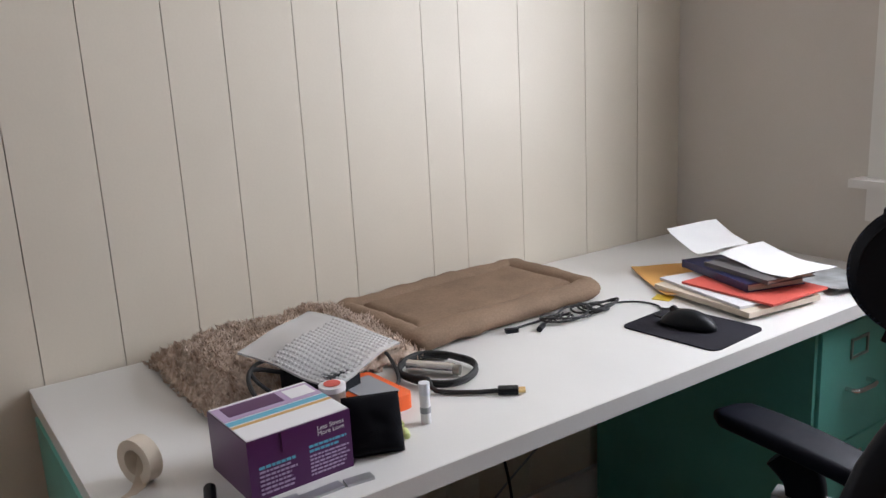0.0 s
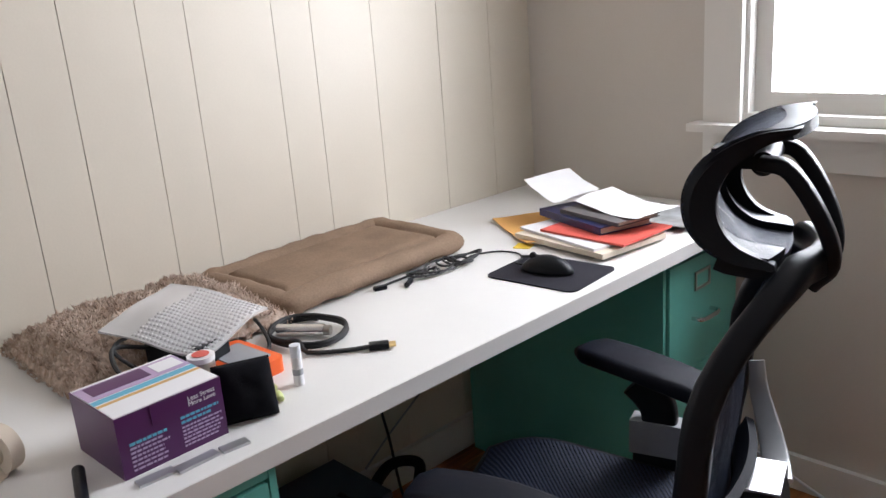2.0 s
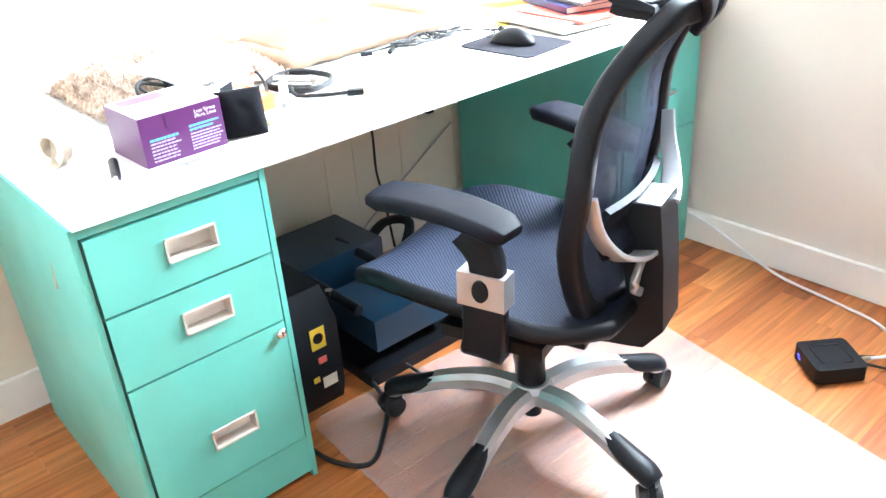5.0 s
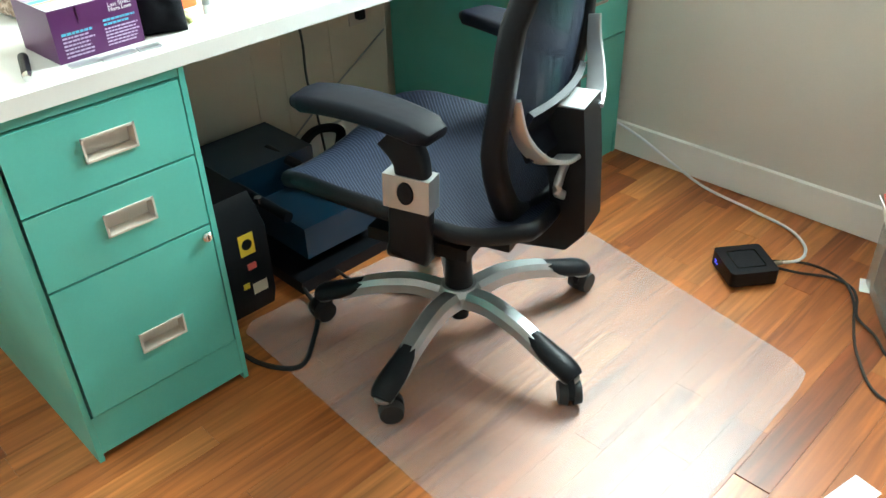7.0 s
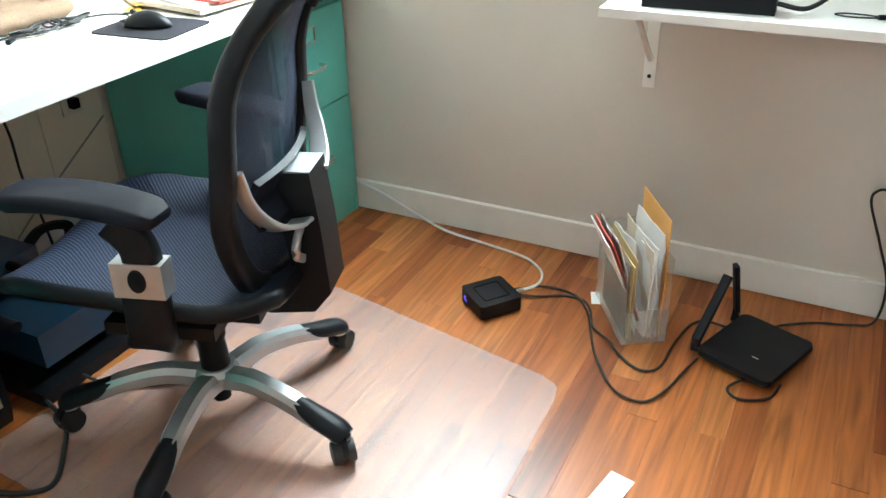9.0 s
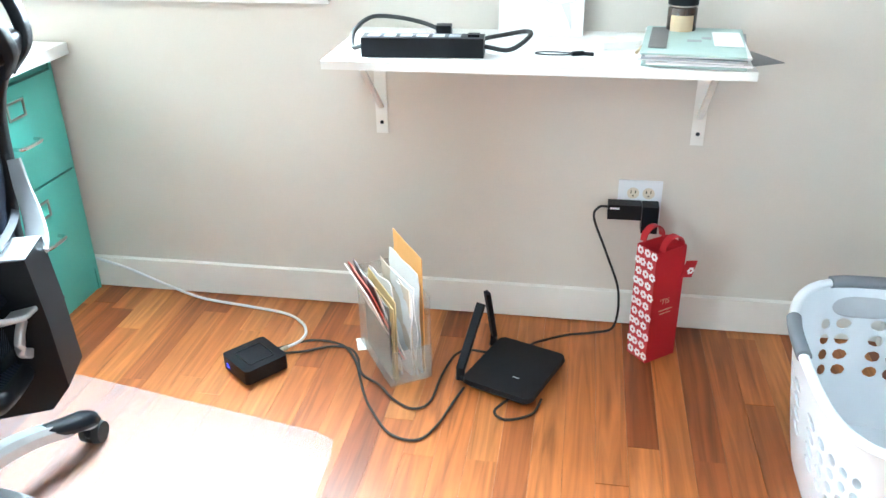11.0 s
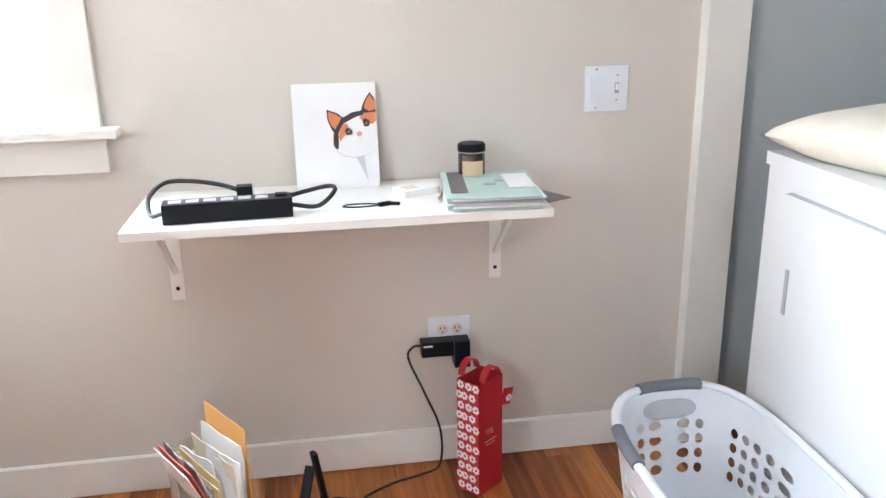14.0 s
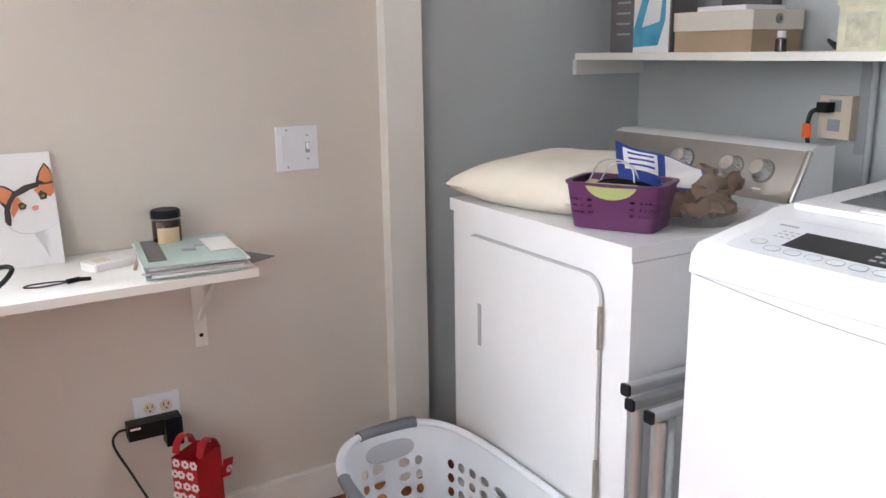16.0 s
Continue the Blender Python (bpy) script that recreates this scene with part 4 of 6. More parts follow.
def bubble_mailer(m):
    b = thing("bubble_wrap_pouch", m, "translucent white bubble wrap pouch draped over the chargers", "bubble wrap")
    def height(x, y):
        return 0.012 - 0.5 * x * x - 0.7 * y * y + 0.008 * noise.noise(Vector((x * 12, y * 12, 2)))
    rows = [[(x, y, height(x, y)) for y in np.linspace(-0.095, 0.095, 20)] for x in np.linspace(-0.105, 0.105, 22)]
    part("film", shell(rows, 0.004), BUBBLE, b, smooth=True, sharp=80)
    bm = bmesh.new()
    for i in range(19):
        for j in range(17):
            x, y = -0.035 + 0.0076 * i + (0.0038 if j % 2 else 0), -0.088 + 0.0108 * j
            if x > 0.1:
                continue
            z = height(x, y) + 0.0005
            rim = [bm.verts.new((x + 0.0044 * math.cos(t), y + 0.0044 * math.sin(t), z)) for t in [math.pi / 4 * k for k in range(8)]]
            mid = [bm.verts.new((x + 0.0031 * math.cos(t), y + 0.0031 * math.sin(t), z + 0.002)) for t in [math.pi / 4 * k for k in range(8)]]
            for k in range(8):
                bm.faces.new((rim[k], rim[(k + 1) % 8], mid[(k + 1) % 8], mid[k]))
            bm.faces.new(mid)
    tagged(part("bubble_layer", bm, BUBBLE, b, smooth=True, sharp=80), kind="stuff")
    return b


bubble_mailer(pose(0.372, -1.405, DZ + 0.076, 6, 9, 24))

# pointing device, pad, lead
place("mouse_pad", prism(rounded(0.222, 0.178, 0.02), 0, 0.003), PAD, pose(0.605, -0.69, DZ, 0, 0, 5), "black cloth mouse pad on the white desk", "mouse pad", bevel=0.0008)
b = thing("computer_mouse", pose(0.60, -0.695, DZ + 0.003, 0, 0, 14), "black wired computer mouse on the pad", "mouse")
bm = bmesh.new()
bmesh.ops.create_uvsphere(bm, u_segments=28, v_segments=18, radius=1)
for v in bm.verts:
    x, y, z = v.co
    w = 0.031 * (1 - 0.10 * math.cos(x * 2.2))
    v.co = (0.060 * x, w * y, 0.002 + (0.036 * (1 - 0.18 * (x - 0.1) ** 2) * z if z > 0 else 0.002 * z))
part("shell", bm, BLACK, b, smooth=True, sharp=80)
part("wheel", C((-0.032, -0.003, 0.0335), (-0.032, 0.003, 0.0335), 0.007), RUBBER, b, smooth=True)
part("groove", B(-0.056, -0.01, -0.0006, 0.0006, 0.031, 0.0365, pose(0, 0, 0, 0, -5, 0)), LCD, b)
part("lead", cable([(-0.058, 0, 0.01), (-0.085, 0.02, 0.006), (-0.09, 0.06, 0.002), (-0.12, 0.10, 0.0), (-0.17, 0.10, 0.0), (-0.21, 0.06, 0.0), (-0.215, 0.01, 0.0)], 0.0022), RUBBER, b, smooth=True)

# bundle of leads in front of the pet bed
b = thing("cable_bundle", Matrix(), "tangled bundle of black cables lying by the pet bed", "cable")
random.seed(8)
pts = []
for k in range(44):
    a = k * 1.12
    pts.append((0.390 + 0.026 * math.sin(a) + 0.008 * math.sin(k * 1.7), -0.79 + 0.075 * math.sin(k * 0.29) + 0.040 * math.cos(a), DZ + 0.004 + 0.010 * abs(math.sin(k * 0.8))))
part("cord", sweep(spline(pts, 4), ring_section(0.0024, 6)), RUBBER, b, smooth=True)
part("tail", cable([(0.365, -0.86, DZ + 0.004), (0.366, -0.92, DZ + 0.004), (0.372, -0.96, DZ + 0.006)], 0.0025), RUBBER, b, smooth=True)
part("plug", B(-0.014, 0.014, -0.007, 0.007, 0, 0.009, pose(0.374, -0.972, DZ, 0, 0, 70)), BLACK, b, bevel=0.002)
part("tail", cable([(0.38, -0.85, DZ + 0.008), (0.385, -0.88, DZ + 0.006), (0.395, -0.905, DZ + 0.006)], 0.0025), RUBBER, b, smooth=True)
part("plug", C((0.396, -0.905, DZ + 0.006), (0.412, -0.93, DZ + 0.006), 0.006), BLACK, b, smooth=True)


# stack of books and papers
def sheet(name, w, d, m, material, label, category, curl=0.0, seed=0, thick=0.0006):
    rows = [[(x * w, y * d, curl * (x * x * 4) + curl * 0.5 * noise.noise(Vector((x * 3 + seed, y * 3, seed)))) for y in np.linspace(-0.5, 0.5, 9)] for x in np.linspace(-0.5, 0.5, 9)]
    ob = link(name, shell(rows, thick), material, None, smooth=True, sharp=60)
    ob.matrix_world = m
    return tagged(ob, label, category)


def book(m, w, d, h, cover, label):
    b = thing("book", m, label, "book")
    part("pages", B(-w / 2 + 0.003, w / 2 - 0.003, -d / 2 + 0.003, d / 2 - 0.004, 0.002, h - 0.002), PAPER_CREAM, b)
    bm = bmesh.new()
    box(bm, -w / 2, w / 2, -d / 2, d / 2, 0, 0.002)
    box(bm, -w / 2, w / 2, -d / 2, d / 2, h - 0.002, h)
    box(bm, -w / 2, w / 2, -d / 2, -d / 2 + 0.002, 0.002, h - 0.002)
    part("cover", bm, cover, b)
    return b


sheet("manila_envelope", 0.26, 0.18, pose(0.375, -0.43, DZ + 0.004, 0, 0, -30), MANILA, "orange manila envelope under the stack of papers", "envelope", 0.006, 2, 0.002)
place("paper_ream", B(-0.14, 0.14, -0.108, 0.108, 0, 0.012), PAPER_CREAM, pose(0.535, -0.455, DZ + 0.008, 0, 0, -7), "thick cream sheaf of loose papers on the desk", "paper", bevel=0.0012)
place("magazine", B(-0.135, 0.135, -0.10, 0.10, 0, 0.006), WHITE_CARD, pose(0.525, -0.445, DZ + 0.0205, 0, 0, -13), "white magazine in the paper stack", "magazine", bevel=0.001)
place("red_folder", B(-0.12, 0.12, -0.095, 0.095, 0, 0.005), RED_CARD, pose(0.565, -0.43, DZ + 0.027, 0, 0, -2), "red card folder in the paper stack", "folder", bevel=0.001)
bk = book(pose(0.500, -0.385, DZ + 0.0325, 0, 0, -18), 0.25, 0.15, 0.018, NAVY, "navy paperback book with red lettering on its spine")
bm = bmesh.new()
for k, (a, c) in enumerate(((-0.05, -0.035), (-0.03, -0.012), (-0.006, 0.014), (0.02, 0.034))):
    box(bm, a, c, -0.0708, -0.0702, 0.004, 0.0125)
part("spine_print", bm, RED_CARD, bk)
book(pose(0.545, -0.385, DZ + 0.0507, 0, 0, -12), 0.20, 0.135, 0.010, SLATE, "dark grey paperback on the paper stack")
sheet("paper_sheet", 0.135, 0.145, pose(0.366, -0.335, DZ + 0.090, 4, 17, -16), PAPER, "white sheet of paper propped on the books", "paper", 0.008, 5)
sheet("paper_sheet", 0.23, 0.13, pose(0.570, -0.355, DZ + 0.068, 3, 2, -14), PAPER, "white sheet of paper on top of the stack", "paper", 0.010, 9)
sheet("photo_magazine", 0.22, 0.16, pose(0.60, -0.19, DZ + 0.004, 0, 0, 25), mat("dark_photo_print", (0.30, 0.27, 0.22), 0.3, scale=16, color2=(0.03, 0.03, 0.03)), "glossy magazine with a dark photo cover", "magazine", 0.004, 1, 0.002)
sheet("photo_magazine", 0.20, 0.15, pose(0.605, -0.20, DZ + 0.011, 0, 0, -12), mat("pale_photo_print", (0.62, 0.66, 0.68), 0.3, scale=14, color2=(0.22, 0.22, 0.22)), "glossy magazine with a pale photo cover", "magazine", 0.004, 6, 0.002)
place("sticky_note", B(-0.02, 0.02, -0.02, 0.02, 0, 0.002), YELLOW, pose(0.43, -0.57, DZ, 0, 0, 20), "small yellow sticky note pad beside the papers", "note pad")

# odds and ends by the desk's end
b = thing("marker_pen", pose(0.655, -1.712, DZ + 0.0085, 0, 0, -18), "black marker pen with a silver tip on the desk", "pen")
part("barrel", C((-0.055, 0, 0), (0.04, 0, 0), 0.0085, 0.008), BLACK, b, smooth=True)
part("tip", C((0.0402, 0, 0), (0.055, 0, 0), 0.0078, 0.006), CHROME, b, smooth=True)
for k, (x, y, r, w) in enumerate(((0.692, -1.63, 88, 0.05), (0.700, -1.575, 92, 0.06), (0.704, -1.52, 84, 0.04))):
    place("metal_strip", B(-w / 2, w / 2, -0.009, 0.009, 0, 0.004), ALU, pose(x, y, DZ, 0, 0, r), "short flat silver metal strip in front of the carton", "metal strip", bevel=0.001)
b = thing("tape_roll", pose(0.50, -1.748, DZ), "beige roll of tape with a loose end on the desk", "tape roll")
part("roll", lathe([(0.019, 0), (0.034, 0), (0.034, 0.022), (0.019, 0.022), (0.019, 0)], 32, pose(0, 0, 0.034, 90, 0, 25)), PAPER_CREAM, b, smooth=True, sharp=30)
part("loose_end", shell([[(0.01 + 0.02 * t, -0.012 + s * 0.024 - 0.03 * t, 0.002 + 0.05 * (1 - t) ** 3) for s in (0, 0.5, 1)] for t in np.linspace(0, 2.6, 14)], 0.001), PAPER_CREAM, b, smooth=True, sharp=70)

# ---- under the desk ----
def exercise_machine():
    e = thing("under_desk_machine", Matrix(), "black and dark blue exercise machine standing under the desk", "exercise machine")
    pr = [(0.20, 0.0), (0.545, 0.0), (0.56, 0.05), (0.56, 0.235), (0.505, 0.305), (0.22, 0.305), (0.17, 0.26), (0.17, 0.06)]
    bm = bmesh.new()
    A = [bm.verts.new((x, -1.415, z)) for x, z in pr]
    Z = [bm.verts.new((x, -1.275, z)) for x, z in pr]
    for i in range(len(pr)):
        j = (i + 1) % len(pr)
        bm.faces.new((A[i], A[j], Z[j], Z[i]))
    bm.faces.new(A)
    bm.faces.new(Z)
    h = part("housing", bm, BLACK, e, "black plastic housing with warning stickers", bevel=0.012)
    lab = part("warning_sticker", B(0.5595, 0.5615, -1.352, -1.312, 0.175, 0.232), YELLOW, h, "yellow warning sticker")
    bm = lathe([(0.011, 0), (0.014, 0), (0.014, 0.0006), (0.011, 0.0006), (0.011, 0)], 20, pose(0.5616, -1.332, 0.204, 0, 90, 0))
    box(bm, 0.5617, 0.5623, -1.3335, -1.3305, 0.193, 0.215)
    part("symbol", bm, BLACK, lab)
    part("red_switch", B(0.558, 0.565, -1.340, -1.318, 0.135, 0.150), RED_CARD, h, bevel=0.002)
    part("rating_label", B(0.5595, 0.5612, -1.335, -1.295, 0.06, 0.09), PAPER_CREAM, h)
    part("rating_label", B(0.5595, 0.5612, -1.36, -1.343, 0.085, 0.10), YELLOW, h)
    part("base_rail", B(0.10, 0.58, -1.21, -0.80, 0.0, 0.035), BLACK, e, bevel=0.006)
    for x0, x1, y0, y1, z0, z1 in ((0.345, 0.555, -1.165, -0.925, 0.075, 0.165), (0.06, 0.29, -1.20, -0.93, 0.12, 0.225)):
        p = part("pedal", B(x0, x1, y0, y1, z0, z1), BLUE_STEEL, e, "dark blue pedal platform", bevel=0.008)
        part("edge_trim", B(x0 - 0.004, x0 + 0.006, y0, y1, z0 - 0.012, z0 + 0.01), RUBBER, p)
        part("leg", B(x0 + 0.08, x0 + 0.12, (y0 + y1) / 2 - 0.02, (y0 + y1) / 2 + 0.02, 0.03, z0), BLACK, p)
    for k, (y, z) in enumerate(((-1.19, 0.20), (-1.02, 0.215))):
        bm = C((0.20, y, z), (0.50, y + 0.02, z - 0.02), 0.014)
        a = part("link_arm", bm, BLACK, e, smooth=True)
        part("bolt", lathe([(0, 0), (0.010, 0), (0.010, 0.014), (0.0, 0.016)], 12, pose(0.40, y, z - 0.005, 0, 0, 0)), CHROME, a, smooth=True)
    bm = sweep(spline([(0.16, -0.90, 0.03), (0.13, -0.88, 0.11), (0.12, -0.80, 0.165), (0.17, -0.745, 0.17), (0.20, -0.77, 0.13), (0.22, -0.86, 0.03)], 6), rect_section(0.03, 0.02, 0.005))
    part("carry_handle", bm, BLACK, e, smooth=True)
    part("lead", cable([(0.55, -1.20, 0.02), (0.66, -1.23, 0.006), (0.74, -1.30, 0.006), (0.80, -1.385, 0.006), (0.73, -1.44, 0.006), (0.62, -1.45, 0.006), (0.55, -1.43, 0.006)], 0.006), RUBBER, e, smooth=True)
    part("lead", cable([(0.56, -1.10, 0.02), (0.66, -1.09, 0.008), (0.75, -1.05, 0.008), (0.83, -0.98, 0.008), (0.80, -0.92, 0.008)], 0.0045), RUBBER, e, smooth=True)
    return e


exercise_machine()
b = thing("hanging_cable", Matrix(), "black cable hanging behind the desk to the floor", "cable")
part("cord", cable([(0.03, -0.77, DZ - 0.04), (0.04, -0.765, 0.55), (0.03, -0.74, 0.42), (0.045, -0.75, 0.30), (0.05, -0.735, 0.20), (0.10, -0.75, 0.06), (0.20, -0.80, 0.042)], 0.004), RUBBER, b, smooth=True)
b = thing("grey_cable", Matrix(), "thin grey cable along the wall under the desk", "cable")
part("cord", cable([(0.012, -0.40, 0.36), (0.012, -0.55, 0.27), (0.012, -0.70, 0.18), (0.015, -0.80, 0.115)], 0.003), GREY, b, smooth=True)
b = tagged(new("wall_outlet"), "grey wall outlet with a black plug under the desk", "outlet")
part("plate", B(0.0005, 0.006, -0.535, -0.465, 0.40, 0.515), WALL, b, bevel=0.002)
part("plug", B(0.006, 0.03, -0.512, -0.488, 0.42, 0.45), BLACK, b, bevel=0.004)

# ---- floor things ----
place("chair_mat", prism([(0.575, -1.36), (0.60, -1.40), (1.30, -1.435), (1.62, -1.445), (1.66, -1.42), (1.640, -0.68), (1.630, -0.632), (1.585, -0.608), (1.02, -0.500), (0.70, -0.44), (0.655, -0.47)], 0.0008, 0.0032), MAT_VINYL, Matrix(), "milky translucent vinyl chair mat on the wooden floor", "chair mat")


def modem(m):
    d = thing("modem", m, "small square black modem with blue lights on the floor", "modem")
    part("case", prism(rounded(0.125, 0.125, 0.012), 0.006, 0.046), BLACK, d, bevel=0.004)
    part("foot", prism(rounded(0.11, 0.11, 0.01), 0, 0.006), RUBBER, d)
    o = rounded(0.075, 0.075, 0.006, 3)
    sw = sweep([(x, y, 0.0465) for x, y in o], ring_section(0.0018, 6), closed=True)
    part("top_groove", sw, LCD, d, smooth=True)
    for k in range(5):
        part("status_light", B(-0.038 + 0.006 * (k % 3), -0.0355 + 0.006 * (k % 3), -0.0634, -0.0626, 0.018 + 0.008 * (k // 3), 0.0205 + 0.008 * (k // 3)), LED_BLUE, d, "tiny blue status light")
    return d


modem(pose(1.345, -0.378, 0, 0, 0, -38))
b = thing("white_cable", Matrix(), "white coaxial cable from the wall corner to the modem", "cable")
part("cord", cable([(0.70, -0.026, 0.105), (0.80, -0.028, 0.078), (0.93, -0.04, 0.035), (1.05, -0.06, 0.010), (1.20, -0.08, 0.006), (1.33, -0.105, 0.006), (1.398, -0.153, 0.008), (1.428, -0.21, 0.014), (1.43, -0.265, 0.022), (1.408, -0.305, 0.026)], 0.0042), WHITE_PLASTIC, b, smooth=True)
part("connector", C((1.408, -0.305, 0.026), (1.394, -0.325, 0.026), 0.006), NICKEL, b, smooth=True)
for name, pts in (("black_cable", [(1.39, -0.33, 0.02), (1.45, -0.29, 0.007), (1.512, -0.256, 0.006), (1.568, -0.258, 0.006), (1.602, -0.30, 0.006), (1.632, -0.372, 0.008), (1.688, -0.41, 0.006), (1.735, -0.462, 0.006), (1.79, -0.492, 0.006), (1.828, -0.46, 0.006), (1.838, -0.35, 0.006), (1.858, -0.25, 0.006), (1.892, -0.222, 0.008), (1.945, -0.235, 0.014)]),
                  ("black_cable", [(1.375, -0.31, 0.02), (1.45, -0.234, 0.006), (1.54, -0.243, 0.006), (1.60, -0.318, 0.011), (1.634, -0.395, 0.006), (1.66, -0.455, 0.006), (1.692, -0.512, 0.006), (1.756, -0.593, 0.006), (1.825, -0.605, 0.006), (1.862, -0.545, 0.006), (1.886, -0.45, 0.006), (1.905, -0.40, 0.014)]),
                  ("black_cable", [(2.05, -0.20, 0.02), (2.075, -0.15, 0.006), (2.15, -0.105, 0.006), (2.226, -0.08, 0.006), (2.28, -0.06, 0.02), (2.285, -0.04, 0.12), (2.245, -0.03, 0.23), (2.205, -0.025, 0.33), (2.215, -0.03, 0.366), (2.24, -0.03, 0.37)]),
                  ("black_cable", [(2.03, -0.42, 0.016), (1.99, -0.47, 0.005), (2.02, -0.50, 0.005), (2.08, -0.47, 0.005), (2.10, -0.42, 0.014)])):
    c = thing(name, Matrix(), "thin black cable lying in curves on the floor", "cable")
    part("cord", cable(pts, 0.0034), RUBBER, c, smooth=True)


def router(m):
    d = thing("wireless_router", m, "flat black wireless router with two upright antennas on the floor", "router")
    bm = bmesh.new()
    lo, hi = rounded(0.195, 0.23, 0.02, 4), rounded(0.17, 0.205, 0.018, 4)
    A = [bm.verts.new((x, y, 0.008)) for x, y in hi]
    M = [bm.verts.new((x, y, 0.022)) for x, y in lo]
    T = [bm.verts.new((x * 0.98, y * 0.98, 0.034)) for x, y in lo]
    n = len(A)
    for p, q in ((A, M), (M, T)):
        for i in range(n):
            bm.faces.new((p[i], p[(i + 1) % n], q[(i + 1) % n], q[i]))
    bm.faces.new(A)
    bm.faces.new(T)
    part("case", bm, BLACK, d, bevel=0.003)
    for sx in (-1, 1):
        for sy in (-1, 1):
            part("foot", C((0.07 * sx, 0.07 * sy, 0), (0.07 * sx, 0.07 * sy, 0.009), 0.008), RUBBER, d)
    part("status_mark", B(0.015, 0.032, -0.045, -0.042, 0.0342, 0.0346), WHITE_CARD, d)
    for x, y, lean in ((-0.105, -0.098, (0.0, 0.026)), (-0.105, 0.085, (-0.006, -0.004))):
        a = part("antenna", sweep([(x, y, 0.02), (x, y + 0.001, 0.05), (x + lean[0] * 2.2, y + lean[1] * 4.2, 0.185)], rect_section(0.024, 0.013, 0.004)), BLACK, d, "black paddle antenna", smooth=True)
        part("hinge", C((x - 0.008, y, 0.024), (x + 0.03, y, 0.024), 0.008), BLACK, a, smooth=True)
    return d


router(pose(2.025, -0.318, 0, 0, 0, -21))


def file_holder(m):
    d = thing("magazine_file", m, "clear acrylic file stuffed with mail and envelopes on the floor", "file holder")
    W, D = 0.115, 0.235
    part("side_panel", B(-W / 2, -W / 2 + 0.003, -D / 2, D / 2, 0, 0.24), CLEAR, d)
    part("side_panel", B(W / 2 - 0.003, W / 2, -D / 2, D / 2, 0, 0.24), CLEAR, d)
    part("front_panel", B(-W / 2, W / 2, -D / 2 - 0.003, -D / 2, 0, 0.10), CLEAR, d)
    part("back_panel", B(-W / 2, W / 2, D / 2, D / 2 + 0.003, 0, 0.24), CLEAR, d)
    part("bottom", B(-W / 2, W / 2, -D / 2, D / 2, 0, 0.003), CLEAR, d)
    return d


FH = pose(1.70, -0.277, 0, 0, 0, 33)
file_holder(FH)
random.seed(21)
cats = [("manila_envelope", MANILA, "orange manila envelope standing in the acrylic file", "envelope", 0.332, 0.20), ("letter", PAPER, "white letter standing in the acrylic file", "letter", 0.29, 0.20),
        ("letter", PAPER, "white folded letter in the acrylic file", "letter", 0.27, 0.21), ("letter", PAPER_CREAM, "cream envelope in the acrylic file", "envelope", 0.25, 0.21), ("letter", PAPER, "crumpled white sheet in the acrylic file", "letter", 0.24, 0.2),
        ("letter", WHITE_CARD, "white card in the acrylic file", "card", 0.26, 0.17), ("folder", MANILA_PALE, "pale yellow folder in the acrylic file", "folder", 0.23, 0.205), ("folder", MANILA_PALE, "pale yellow folder in the acrylic file", "folder", 0.22, 0.21), ("folder", SLATE, "dark grey folder in the acrylic file", "folder", 0.215, 0.2)]
for k, (nm, material, label, cat, h, w) in enumerate(cats):
    x = 0.046 - (0.0, 0.007, 0.020, 0.030, 0.037, 0.056, 0.076, 0.083, 0.090)[k]
    lean, slide = (0.0, 0.002, 0.012, 0.004, -0.006, 0.014, 0.0, 0.002, 0.001)[k], (0.0, 0.008, -0.018, 0.010, -0.006, 0.02, 0.0, -0.008, 0.004)[k]
    curl = (0.003, 0.008, 0.013, 0.010, 0.014, 0.006, 0.002, 0.002, 0.002)[k]
    rows = [[(x + curl * noise.noise(Vector((u * 3, v * 3, k))) - lean * v, (u - 0.5) * w + slide * v, 0.004 + v * h * (1 - 0.05 * u * (k % 3))) for u in np.linspace(0, 1, 8)] for v in np.linspace(0, 1, 8)]
    ob = link(nm, shell(rows, 0.0022), material, None, smooth=True, sharp=60)
    ob.matrix_world = FH
    tagged(ob, label, cat)
for k, (material, label, ang) in enumerate(((WHITE_CARD, "white catalogue leaning out of the acrylic file", 24), (RED_CARD, "red edged catalogue leaning out of the acrylic file", 27), (PAPER, "folded white mail leaning out of the acrylic file", 30), (SLATE, "dark printed flyer leaning out of the acrylic file", 21))):
    rows = [[(-0.006 - 0.004 * k + 0.004 * noise.noise(Vector((u * 3, v * 3, k + 5))), (u - 0.5) * 0.17, v * 0.24) for u in np.linspace(0, 1, 7)] for v in np.linspace(0, 1, 7)]
    ob = link("catalogue", shell(rows, 0.003), material, None, smooth=True, sharp=60)
    ob.matrix_world = FH @ pose(0.005, -0.005, 0.055, 0, -ang * 0.75, 0)
    tagged(ob, label, "catalogue")
place("paper_scrap", B(-0.012, 0.012, -0.03, 0.03, 0, 0.0012), PAPER, pose(1.592, -0.225, 0.0005, 0, 0, 20), "white paper scrap on the floor by the file", "paper")
place("paper_slip", B(-0.027, 0.027, -0.06, 0.06, 0, 0.0012), PAPER, pose(1.838, -0.905, 0.0005, 0, 0, -12), "white paper slip lying on the wooden floor", "paper")


def snowflake(bm, m, r):
    for k in range(6):
        a = math.pi / 3 * k
        c = Vector((math.cos(a), math.sin(a), 0)) * r * 0.62
        vs = [bm.verts.new(m @ (c + Vector((math.cos(t), math.sin(t), 0)) * r * 0.37)) for t in [math.pi / 4 * j for j in range(8)]]
        bm.faces.new(vs)


